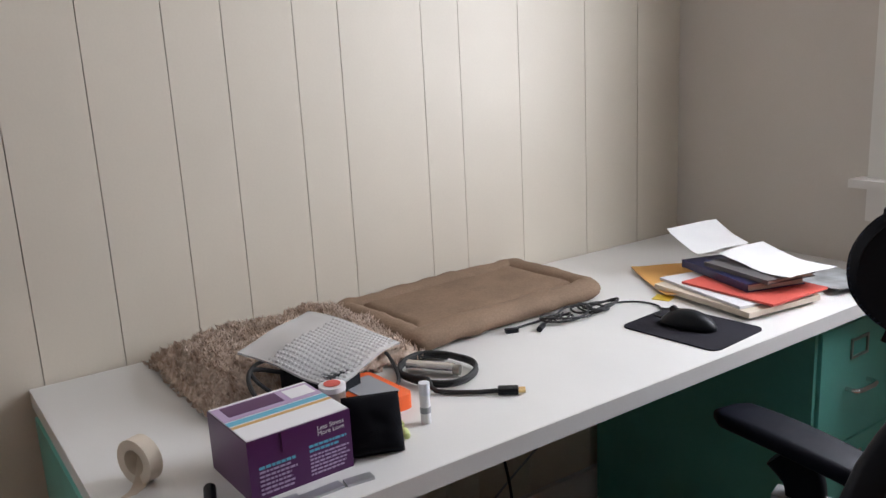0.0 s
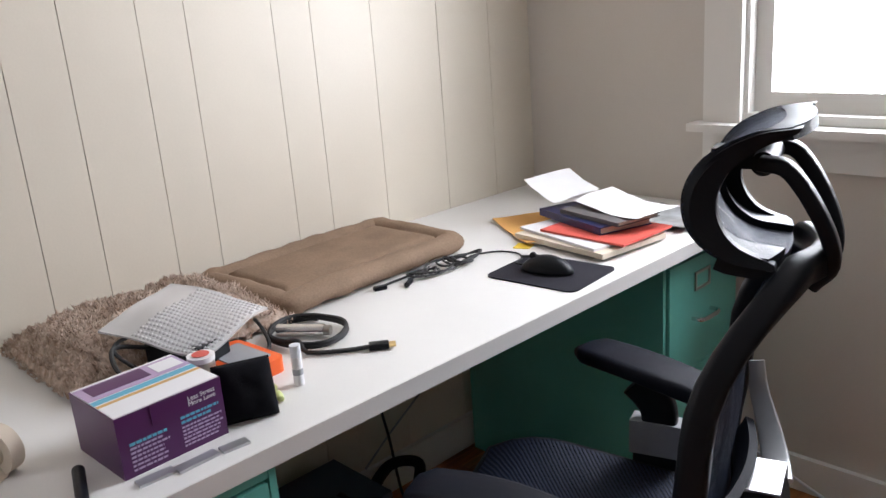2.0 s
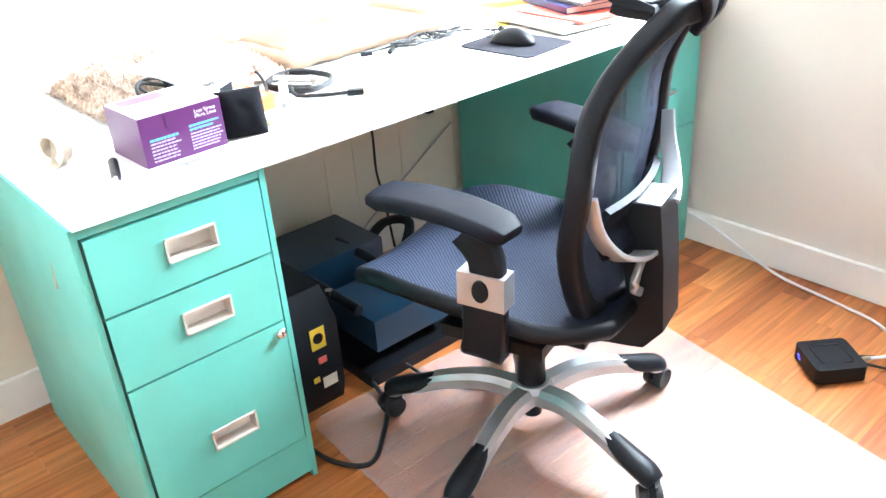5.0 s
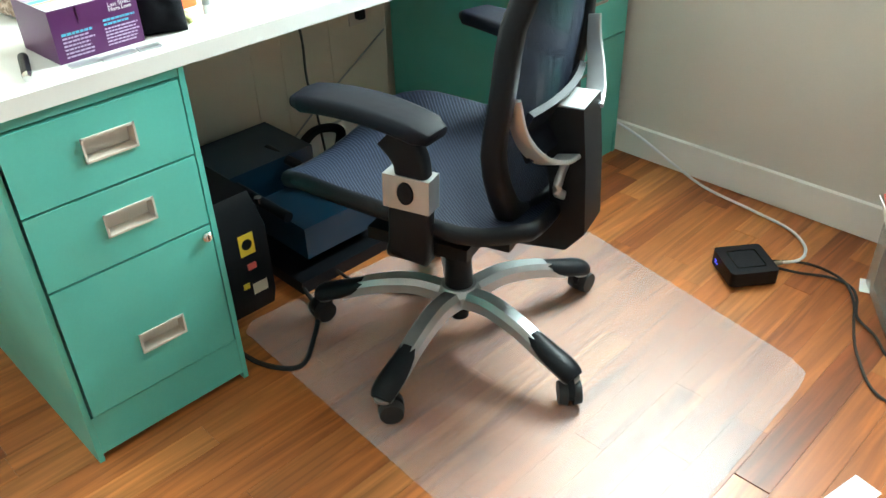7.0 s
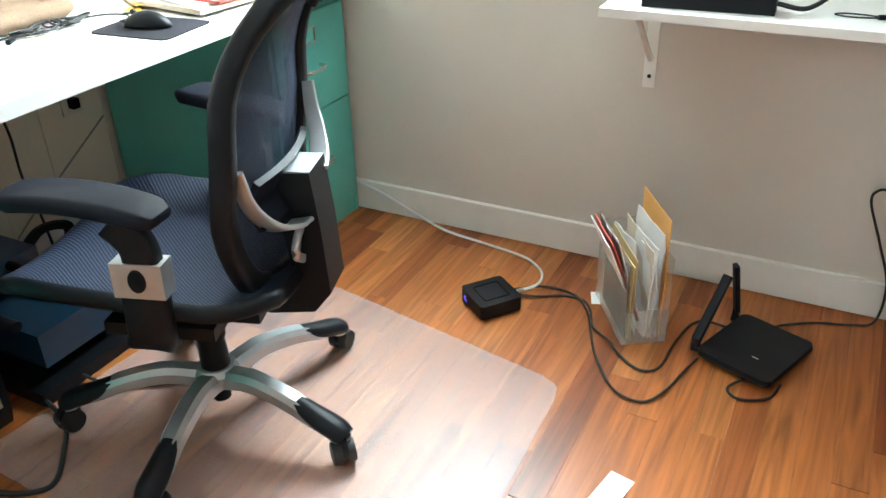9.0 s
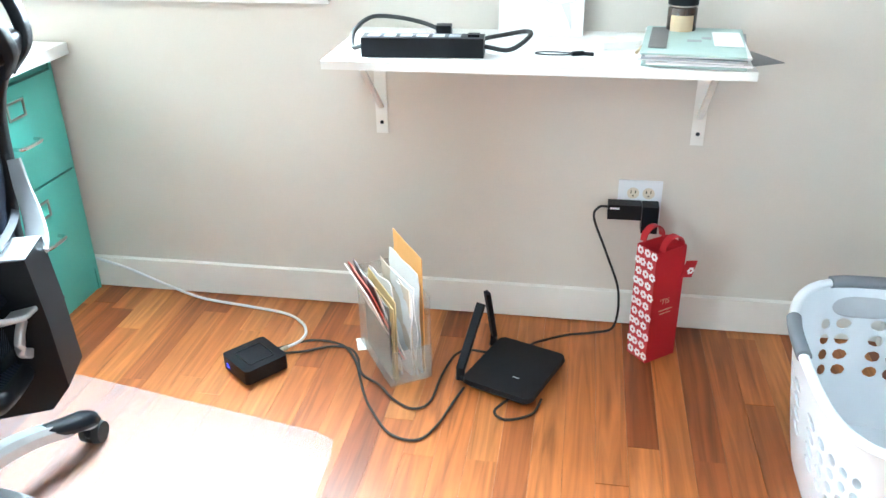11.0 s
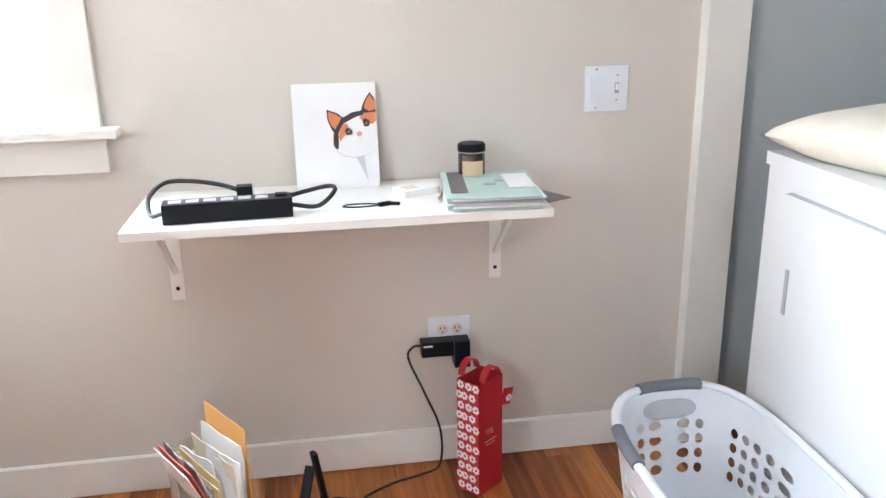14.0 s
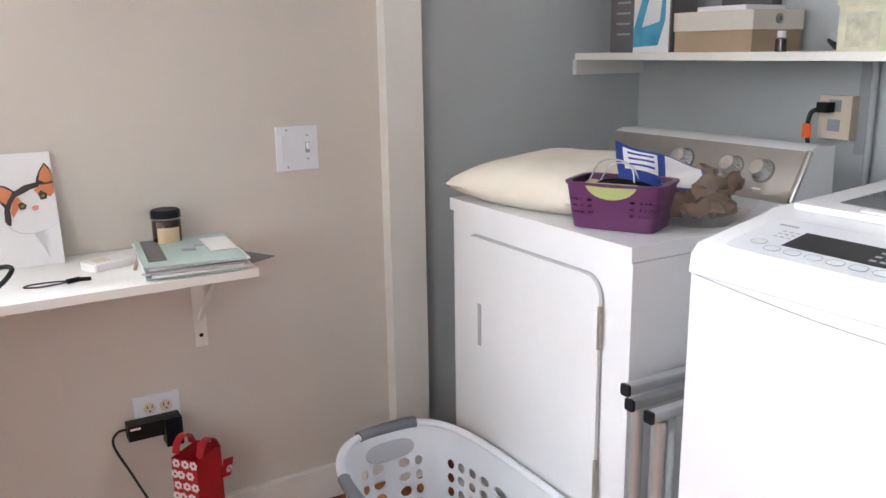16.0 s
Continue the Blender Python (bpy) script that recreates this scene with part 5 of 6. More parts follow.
def gift_bag(m):
    d = thing("gift_bag", m, "tall red gift bag with white snowflake print and cut-out handle", "gift bag")
    W, D, H = 0.10, 0.072, 0.325
    for x0, x1, y0, y1 in ((-W / 2, W / 2, -D / 2, -D / 2 + 0.001), (-W / 2, W / 2, D / 2 - 0.001, D / 2), (-W / 2, -W / 2 + 0.001, -D / 2, D / 2), (W / 2 - 0.001, W / 2, -D / 2, D / 2)):
        part("paper_wall", B(x0, x1, y0, y1, 0.002, H), RED_BAG, d)
    part("bag_bottom", B(-W / 2, W / 2, -D / 2, D / 2, 0, 0.002), RED_BAG, d)
    for y in (-D / 2, D / 2 - 0.001):
        path = [(0.032 * math.cos(a), y + 0.0005, H + 0.002 + 0.036 * math.sin(a)) for a in np.linspace(math.pi, 0, 12)]
        part("handle", sweep(path, rect_section(0.003, 0.020), up=(0, 1, 0)), RED_BAG, d)
    bm = bmesh.new()
    random.seed(3)
    for row in range(11):
        for col in range(3):
            y = -0.026 + 0.026 * col + (0.010 if row % 2 else -0.004)
            snowflake(bm, Matrix.Translation((-W / 2 - 0.0006, max(-0.028, min(0.028, y)), 0.018 + 0.0295 * row)) @ Matrix.Rotation(-math.pi / 2, 4, "Y") @ Matrix.Rotation(random.random(), 4, "Z"), 0.0122)
    tagged(part("snowflake_print", bm, WHITE_CARD, d, "white snowflake print"), kind="stuff")
    t = part("gift_tag", B(0.0, 0.034, -0.0015, 0.0, -0.05, 0.0, pose(W / 2 - 0.004, -D / 2 - 0.008, H - 0.04, 6, 10, -10)), RED_BAG, d)
    bm = bmesh.new()
    snowflake(bm, pose(W / 2 + 0.012, -D / 2 - 0.0115, H - 0.072, 96, 10, -10), 0.011)
    part("tag_print", bm, WHITE_CARD, t)
    cu = bpy.data.curves.new("lettering", "FONT")
    cu.body, cu.size, cu.extrude = "'TIS", 0.022, 0.0002
    o = new("lettering", cu)
    o.parent = d
    o.matrix_local = Matrix(((1, 0, 0, -0.022), (0, 0, -1, -D / 2 - 0.0008), (0, 1, 0, 0.17), (0, 0, 0, 1)))
    cu.materials.append(LABEL)
    bm = bmesh.new()
    box(bm, -0.024, 0.024, -D / 2 - 0.0008, -D / 2 - 0.0003, 0.150, 0.153)
    box(bm, -0.018, 0.018, -D / 2 - 0.0008, -D / 2 - 0.0003, 0.140, 0.143)
    part("small_print", bm, LABEL, d)
    return d


gift_bag(pose(2.376, -0.147, 0, 0, 0, 39))

# ---- north wall fittings ----
b = tagged(new("wall_outlet"), "white two-gang wall outlet above the baseboard", "outlet")
part("plate", B(2.263, 2.377, -0.006, -0.0003, 0.322, 0.437), WHITE_PLASTIC, b, bevel=0.002)
for x in (2.302, 2.342):
    for z in (0.402, 0.358):
        s = part("socket", lathe([(0, 0), (0.0155, 0), (0.0155, 0.002), (0, 0.002)], 20, pose(x, -0.006, z, 90, 0, 0)), PAPER_CREAM, b, smooth=True)
        bm = B(x - 0.007, x - 0.0045, -0.0086, -0.0079, z, z + 0.008)
        box(bm, x + 0.0045, x + 0.007, -0.0086, -0.0079, z, z + 0.008)
        box(bm, x - 0.002, x + 0.002, -0.0086, -0.0079, z - 0.009, z - 0.005)
        part("slots", bm, BLACK, s)
b = thing("plug_adapter", Matrix(), "black power adapter plugged into the wall outlet", "power adapter")
part("body", B(2.238, 2.325, -0.052, -0.012, 0.343, 0.384), BLACK, b, bevel=0.005)
part("label", B(2.243, 2.268, -0.0526, -0.0521, 0.372, 0.377), WHITE_CARD, b)
b = thing("plug_adapter", Matrix(), "black power adapter hanging from the wall outlet", "power adapter")
part("body", B(2.327, 2.369, -0.055, -0.009, 0.308, 0.383), BLACK, b, bevel=0.006)
b = tagged(new("light_switch"), "white two-gang light switch plate on the wall", "light switch")
part("plate", B(2.681, 2.795, -0.006, -0.0003, 0.976, 1.09), WHITE_PLASTIC, b, bevel=0.002)
part("paddle", B(2.694, 2.726, -0.0095, -0.006, 1.0, 1.066), WHITE_PLASTIC, b, bevel=0.0015)
part("toggle", B(2.762, 2.770, -0.020, -0.006, 1.030, 1.046, pose(0, 0, 0)), WHITE_PLASTIC, b, bevel=0.001)
part("toggle_slot", B(2.760, 2.772, -0.0066, -0.0061, 1.020, 1.048), GREY, b)
for x, z in ((2.710, 1.082), (2.710, 0.985), (2.766, 1.066), (2.766, 1.004)):
    part("screw", lathe([(0, 0), (0.003, 0), (0.003, 0.001), (0, 0.001)], 10, pose(x, -0.006, z, 90, 0, 0)), NICKEL, b)

# wall shelf on two brackets
SH = 0.822
b = thing("wall_shelf", Matrix(), "white laminate wall shelf on two white steel brackets", "shelf")
part("board", B(1.585, 2.50, -0.36, -0.001, SH - 0.019, SH), TOP, b, bevel=0.0015)
for x in (1.626, 2.448):
    bm = B(x - 0.016, x + 0.016, -0.003, -0.0005, 0.54, SH - 0.0195)
    box(bm, x - 0.016, x + 0.016, -0.27, -0.003, SH - 0.0225, SH - 0.0195)
    p = part("bracket", bm, TRIM, b, "white pressed steel bracket", bevel=0.0006)
    part("brace", sweep([(x, -0.005, 0.615), (x, -0.22, SH - 0.023)], rect_section(0.012, 0.014, 0.003), up=(1, 0, 0)), TRIM, p)
    part("screw", lathe([(0, 0), (0.0055, 0), (0.005, 0.0015), (0, 0.002)], 14, pose(x, -0.003, 0.57, 90, 0, 0)), BLACK, p)

b = thing("power_strip", pose(1.80, -0.285, SH, 0, 0, 3), "black power strip with its cord looped on the shelf", "power strip")
part("body", B(-0.135, 0.135, -0.026, 0.026, 0, 0.042), BLACK, b, bevel=0.004)
for k in range(6):
    part("socket", B(-0.122 + 0.036 * k, -0.096 + 0.036 * k, -0.013, 0.013, 0.0422, 0.0432), GREY, b, bevel=0.0004)
part("switch", B(0.10, 0.125, -0.010, 0.010, 0.0422, 0.048), BLACK, b, bevel=0.002)
part("cord", cable([(0.135, 0.0, 0.02), (0.19, 0.005, 0.012), (0.232, 0.06, 0.03), (0.225, 0.115, 0.03), (0.17, 0.12, 0.02), (0.12, 0.07, 0.02), (0.10, 0.03, 0.02)], 0.0052), RUBBER, b, smooth=True)
part("cord", cable([(-0.135, 0.0, 0.02), (-0.165, 0.03, 0.01), (-0.172, 0.09, 0.035), (-0.14, 0.14, 0.055), (-0.08, 0.16, 0.05), (-0.02, 0.15, 0.04), (0.02, 0.13, 0.03)], 0.0052), RUBBER, b, smooth=True)
part("plug", B(0.015, 0.05, 0.108, 0.138, 0.012, 0.042), BLACK, b, bevel=0.005)


def cat_painting(m):
    p = thing("canvas_painting", m, "small white canvas painted with orange and brown shapes", "painting")
    part("canvas", B(-0.101, 0.101, 0, 0.016, 0, 0.254), WHITE_CARD, p, bevel=0.0015)
    k = [0]

    def blot(pts, material):
        k[0] += 1
        bm = prism(pts, 0.0, 0.0003)
        bmesh.ops.transform(bm, matrix=Matrix(((1, 0, 0, 0), (0, 0, -1, -0.0003 * k[0]), (0, 1, 0, 0), (0, 0, 0, 1))), verts=bm.verts)
        part("paint_shape", bm, material, p)

    def oval(cx, cy, rx, ry, a0=0, n=18):
        return [(cx + rx * math.cos(t) * math.cos(a0) - ry * math.sin(t) * math.sin(a0), cy + rx * math.cos(t) * math.sin(a0) + ry * math.sin(t) * math.cos(a0)) for t in [2 * math.pi * j / n for j in range(n)]]

    face = [(-0.003, 0.134), (0.004, 0.150), (0.0184, 0.169), (0.040, 0.181), (0.065, 0.187), (0.0995, 0.184), (0.0995, 0.093), (0.075, 0.079), (0.043, 0.074), (0.020, 0.078), (0.004, 0.088), (-0.006, 0.104), (-0.008, 0.120)]
    blot([(x - 0.0012, y - 0.0015) if y < 0.12 else (x, y) for x, y in face], SHADE)
    blot(face, WHITE_CARD)
    blot([(-0.0195, 0.191), (-0.019, 0.168), (-0.012, 0.148), (-0.002, 0.131), (0.008, 0.150), (0.020, 0.170), (0.006, 0.182)], FUR_DARK)
    blot([(-0.0165, 0.187), (-0.016, 0.168), (-0.009, 0.150), (0.001, 0.142), (0.010, 0.160), (0.015, 0.170), (0.002, 0.179)], FUR_ORANGE)
    blot([(0.0865, 0.2295), (0.074, 0.212), (0.067, 0.197), (0.064, 0.184), (0.080, 0.176), (0.0995, 0.182), (0.0995, 0.204), (0.095, 0.219)], FUR_DARK)
    blot([(0.0868, 0.225), (0.076, 0.209), (0.071, 0.192), (0.084, 0.184), (0.0992, 0.188), (0.0985, 0.205)], FUR_ORANGE)
    blot([(-0.007, 0.106), (-0.006, 0.130), (0.004, 0.152), (0.018, 0.170), (0.040, 0.182), (0.066, 0.187), (0.072, 0.176), (0.052, 0.172), (0.036, 0.164), (0.022, 0.158), (0.012, 0.146), (0.006, 0.130), (0.006, 0.110), (0.004, 0.094), (-0.003, 0.098)], FUR_DARK)
    blot([(0.006, 0.124), (0.012, 0.146), (0.024, 0.158), (0.030, 0.150), (0.028, 0.138), (0.020, 0.126), (0.010, 0.112)], FUR_ORANGE)
    blot([(0.058, 0.170), (0.074, 0.180), (0.0992, 0.182), (0.0992, 0.162), (0.090, 0.152), (0.078, 0.158), (0.066, 0.160)], FUR_ORANGE)
    blot([(0.066, 0.160), (0.072, 0.168), (0.084, 0.160), (0.082, 0.148), (0.070, 0.147)], FUR_DARK)
    blot([(0.022, 0.140), (0.030, 0.146), (0.040, 0.138), (0.037, 0.129), (0.026, 0.128)], FUR_DARK)
    blot(oval(0.0315, 0.136, 0.0045, 0.0035, 0.4), EYE)
    blot(oval(0.0750, 0.155, 0.0045, 0.0035, 0.4), EYE)
    blot([(0.049, 0.130), (0.055, 0.136), (0.064, 0.134), (0.062, 0.126), (0.054, 0.123)], PINK)
    blot([(0.052, 0.117), (0.060, 0.119), (0.068, 0.120), (0.060, 0.1178)], SHADE)
    blot([(0.046, 0.074), (0.066, 0.078), (0.068, 0.050), (0.073, 0.013), (0.062, 0.040)], SHADE)
    return p


cat_painting(pose(2.044, -0.062, SH, -12, 0, 0))
b = thing("candle_jar", pose(2.366, -0.105, SH), "dark amber candle jar with a black lid and kraft label", "candle")
part("jar", lathe([(0, 0), (0.030, 0), (0.033, 0.004), (0.033, 0.078), (0.028, 0.084), (0, 0.084)], 28), AMBER, b, smooth=True)
part("lid", lathe([(0, 0.0845), (0.0335, 0.0845), (0.034, 0.088), (0.034, 0.102), (0.030, 0.106), (0, 0.106)], 28), BLACK, b, smooth=True)
part("label", shell([[(0.0336 * math.sin(a), -0.0336 * math.cos(a), z) for a in np.linspace(-0.9, 0.75, 12)] for z in (0.014, 0.066)], 0.0004), LABEL, b, smooth=True)
part("lid_band", lathe([(0.0338, 0.0842), (0.0345, 0.0846), (0.0345, 0.0872), (0.0338, 0.0876)], 28), NICKEL, b, smooth=True)
for k in range(6):
    place("magazine", B(-0.105, 0.105, -0.135, 0.135, 0, 0.0042), (SAGE, WHITE_CARD, PAPER, GREY, WHITE_CARD, SAGE)[k] if k < 5 else SAGE, pose(2.387 + 0.004 * math.sin(k * 2.3), -0.215 + 0.004 * math.cos(k * 3.1), SH + 0.0008 + 0.0048 * k + (0.0015 if k else 0), 0, 0, -6 + 3 * math.sin(k * 1.9)), "pale sage magazine in a low stack on the shelf" if k in (0, 5) else "thin glossy magazine in a low stack on the shelf", "magazine", bevel=0.0006)
place("card_sheet", B(-0.055, 0.055, -0.09, 0.09, 0, 0.001), SLATE, pose(2.475, -0.225, SH + 0.0002, 0, 0, 28), "dark grey card sticking out under the magazines", "card")
place("white_note", B(-0.03, 0.03, -0.07, 0.07, 0, 0.001), PAPER, pose(2.455, -0.21, SH + 0.0318, 0, 0, -4), "white paper slip on top of the magazines", "paper")
b = thing("photo_strip", pose(2.325, -0.20, SH + 0.0315, 0, 0, -6), "dark printed strip on the magazine cover", "print")
part("strip", B(-0.032, 0.006, -0.105, 0.105, 0, 0.0008), SLATE, b)
b = thing("cover_drawing", pose(2.40, -0.22, SH + 0.0315, 0, 0, -6), "small dark line drawing on the magazine cover", "print")
part("print", B(-0.03, 0.0, -0.02, 0.0, 0, 0.0006), GREY, b)
part("print", B(0.0, 0.02, 0.01, 0.03, 0, 0.0006), GREY, b)
b = thing("white_device", pose(2.222, -0.155, SH, 0, 0, 22), "small flat cream plastic device on the shelf", "device")
part("case", prism(rounded(0.10, 0.062, 0.008), 0, 0.017), PAPER, b, bevel=0.003)
part("button_panel", B(-0.035, 0.0, -0.018, 0.018, 0.0172, 0.0178), PAPER_CREAM, b)
b = thing("wooden_pencil", pose(2.277, -0.19, SH + 0.006, 0, 0, 75), "short wooden pencil beside the magazines", "pencil")
part("shaft", C((-0.05, 0, 0), (0.05, 0, 0), 0.004, n=6), LABEL, b)
b = thing("thin_cord", Matrix(), "thin black looped cord with a clasp on the shelf", "cord")
part("loop", cable([(2.135, -0.255, SH + 0.004), (2.10, -0.235, SH + 0.002), (2.06, -0.235, SH + 0.002), (2.045, -0.25, SH + 0.002), (2.07, -0.262, SH + 0.002), (2.11, -0.258, SH + 0.002), (2.16, -0.25, SH + 0.004)], 0.0016), RUBBER, b, smooth=True)
part("clasp", C((2.125, -0.262, SH + 0.005), (2.15, -0.252, SH + 0.005), 0.0055), BLACK, b, smooth=True)
part("clasp", C((2.152, -0.252, SH + 0.004), (2.172, -0.258, SH + 0.004), 0.0042), BLACK, b, smooth=True)

# ---- laundry alcove ----


def rounded_panel(bm, x, y0, y1, z0, z1, r, t):
    o = [(y + (y0 + y1) / 2, z + (z0 + z1) / 2) for y, z in rounded(y1 - y0, z1 - z0, r, 6)]
    A = [bm.verts.new((x, y, z)) for y, z in o]
    Z = [bm.verts.new((x - t, y, z)) for y, z in o]
    n = len(o)
    for i in range(n):
        bm.faces.new((A[i], A[(i + 1) % n], Z[(i + 1) % n], Z[i]))
    bm.faces.new(A)
    bm.faces.new(Z)
    return bm


def dryer():
    d = thing("clothes_dryer", Matrix(), "white enamel front-loading clothes dryer with a grey control console", "dryer")
    X, Y0, Y1 = 3.02, -0.965, -0.312
    part("cabinet", B(X + 0.008, 3.66, Y0 + 0.004, Y1 - 0.004, 0.02, 0.884), ENAMEL, d, bevel=0.006)
    part("foot_strip", B(X + 0.02, 3.64, Y0 + 0.02, Y1 - 0.02, 0.0, 0.02), BLACK, d)
    part("top_panel", B(X, 3.66, Y0, Y1, 0.887, 0.917), ENAMEL, d, "white enamel top panel", bevel=0.010)
    dr = part("door", rounded_panel(bmesh.new(), X + 0.0085, -0.880, -0.380, 0.285, 0.838, 0.045, 0.010), ENAMEL, d, bevel=0.004)
    ring = [(X + 0.0072, y - 0.63, z + 0.5615) for y, z in rounded(0.505, 0.558, 0.048, 6)]
    part("door_seam", sweep(ring, ring_section(0.0022, 6), up=(1, 0, 0), closed=True), GREY, d, "dark seam round the door", smooth=True)
    part("grip_slot", B(X - 0.0035, X - 0.001, -0.455, -0.442, 0.565, 0.672), GREY, dr, bevel=0.0008)
    for z in (0.735, 0.40):
        part("hinge", B(X - 0.003, X + 0.004, -0.886, -0.878, z - 0.045, z + 0.045), STAINLESS, dr, bevel=0.001)
    prof = [(3.50, 0.917), (3.505, 0.935), (3.567, 1.052), (3.59, 1.060), (3.655, 1.058), (3.66, 0.917)]
    bm = bmesh.new()
    A = [bm.verts.new((x, Y0 + 0.035, z)) for x, z in prof]
    Z = [bm.verts.new((x, Y1 - 0.004, z)) for x, z in prof]
    for i in range(len(prof)):
        j = (i + 1) % len(prof)
        bm.faces.new((A[i], A[j], Z[j], Z[i]))
    bm.faces.new(A)
    bm.faces.new(Z)
    c = part("console", bm, ENAMEL, d, bevel=0.008)
    slope = math.degrees(math.atan2(0.062, 0.117))
    face = Matrix.Translation((3.536, -0.640, 0.9935)) @ Euler((0, radians(slope), 0)).to_matrix().to_4x4()
    part("face_plate", B(-0.006, 0.0, -0.288, 0.320, -0.062, 0.064, face), STAINLESS, c, "satin grey face plate", bevel=0.003)
    part("end_trim", B(-0.010, 0.0, -0.302, -0.289, -0.062, 0.065, face), CHROME, c, bevel=0.004)
    for y, r in ((0.04, 0.030), (-0.115, 0.026), (-0.200, 0.026)):
        k = part("knob", lathe([(0, 0), (r, 0), (r * 0.97, 0.006), (r * 0.80, 0.010), (r * 0.76, 0.026), (r * 0.66, 0.030), (0, 0.0305)], 28, face @ pose(-0.006, y, 0.005, 0, -90, 0)), CHROME, c, "round chrome knob", smooth=True, sharp=50)
        part("knob_base", lathe([(0, 0), (r * 1.1, 0), (r * 1.1, 0.002), (0, 0.002)], 28, face @ pose(-0.006, y, 0.005, 0, -90, 0)), SLATE, k)
        part("dial_mark", B(-0.0068, -0.0062, y - 0.012, y + 0.012, -0.040, -0.036, face), WHITE_CARD, c)
    return d


dryer()


def washer():
    w = thing("washing_machine", Matrix.Diagonal((1, 1, 0.982, 1)), "white top-loading washing machine with a front control panel and glass lid", "washing machine")
    X, Y0, Y1 = 2.985, -1.825, -1.138
    part("cabinet", B(X + 0.004, 3.66, Y0, Y1, 0.02, 0.93), ENAMEL, w, bevel=0.012)
    part("foot_strip", B(X + 0.03, 3.64, Y0 + 0.02, Y1 - 0.02, 0.0, 0.02), BLACK, w)
    prof = [(X - 0.002, 0.933), (X + 0.001, 0.965), (X + 0.016, 0.982), (X + 0.17, 1.012), (X + 0.20, 1.020), (3.62, 1.045), (3.66, 1.04), (3.66, 0.933)]
    bm = bmesh.new()
    A = [bm.verts.new((x, Y0, z)) for x, z in prof]
    Z = [bm.verts.new((x, Y1, z)) for x, z in prof]
    for i in range(len(prof)):
        j = (i + 1) % len(prof)
        bm.faces.new((A[i], A[j], Z[j], Z[i]))
    bm.faces.new(A)
    bm.faces.new(Z)
    t = part("top_cover", bm, ENAMEL, w, "white moulded top cover", bevel=0.012)
    slope = -math.degrees(math.atan2(0.030, 0.154))
    f = Matrix.Translation((X + 0.093, -1.48, 0.9975)) @ Euler((0, radians(slope), 0)).to_matrix().to_4x4()
    bm = prism([(x, y) for x, y in rounded(0.145, 0.60, 0.02, 4)], 0.0, 0.0016, f)
    p = part("control_panel", bm, WHITE_PLASTIC, w)
    part("display", B(-0.028, 0.035, 0.005, 0.220, 0.0018, 0.0024, f), LCD, p, "dark glass display")
    bm = bmesh.new()
    for r in range(3):
        for c in range(5):
            box(bm, -0.016 + 0.015 * r, -0.010 + 0.015 * r, 0.010 + 0.016 * c, 0.020 + 0.016 * c, 0.0025, 0.0028, f)
    part("display_marks", bm, GREY, p)
    for k in range(9):
        y = 0.258 - 0.036 * k
        x = -0.047 if k else -0.032
        part("button", prism(rounded(0.017, 0.026, 0.008, 4), 0.0018, 0.0036, f @ pose(x, y, 0)), WHITE_PLASTIC, p, bevel=0.0006)
        b2 = sweep([f @ Vector((x + a, y + c, 0.0032)) for a, c in rounded(0.018, 0.027, 0.0085, 3)], ring_section(0.0008, 5), closed=True)
        part("button_rim", b2, GREY, p)
    bm = bmesh.new()
    for r in range(3):
        for c in range(3):
            box(bm, 0.0 + 0.012 * r, 0.003 + 0.012 * r, 0.226 + 0.012 * c, 0.233 + 0.012 * c, 0.0017, 0.0021, f)
    box(bm, 0.045, 0.051, 0.245, 0.28, 0.0017, 0.0021, f)
    part("panel_print", bm, GREY, p)
    l = part("lid", B(-0.21, 0.21, -0.31, 0.31, 0.0, 0.014, Matrix.Translation((3.405, -1.48, 1.033)) @ Euler((0, radians(-3.4), 0)).to_matrix().to_4x4()), ENAMEL, w, bevel=0.006)
    part("lid_window", B(-0.17, 0.16, -0.25, 0.25, 0.0142, 0.0162, Matrix.Translation((3.405, -1.48, 1.033)) @ Euler((0, radians(-3.4), 0)).to_matrix().to_4x4()), LID_GLASS, l, "dark tinted lid glass", bevel=0.0008)
    part("lid_grip", B(-0.205, -0.185, -0.06, 0.19, 0.0142, 0.018, Matrix.Translation((3.405, -1.48, 1.033)) @ Euler((0, radians(-3.4), 0)).to_matrix().to_4x4()), WHITE_PLASTIC, l, bevel=0.002)
    path = [(X + 0.0032, y, 0.931 - 0.022 * math.sin(math.pi * (y - Y0) / (Y1 - Y0))) for y in np.linspace(Y0 + 0.01, Y1 - 0.01, 13)]
    part("front_seam", sweep(path, ring_section(0.0012, 6)), GREY, w, smooth=True)
    return w


washer()

# folded drying rack between the machines
b = thing("folding_rack", Matrix(), "folded silver aluminium rack stored between the two machines", "drying rack")
for y, z, x in ((-1.016, 0.664, 2.972), (-1.021, 0.634, 2.979), (-1.088, 0.640, 2.962)):
    r = part("rail", sweep([(x, y, z), (x + 0.60, y, z)], rect_section(0.020, 0.021, 0.004)), ALU, b, "silver aluminium rail", smooth=True)
    part("end_cap", sweep([(x - 0.006, y, z), (x, y, z)], rect_section(0.022, 0.023, 0.004)), BLACK, r)
for y, x, top in ((-1.016, 3.002, 0.622), (-1.058, 3.012, 0.622), (-1.088, 2.987, 0.627)):
    part("upright", C((x, y, 0.0), (x, y, top), 0.012), ALU, b, smooth=True)
part("panel", B(3.047, 3.52, -1.070, -1.050, 0.03, 0.615), WALL_ALCOVE, b)

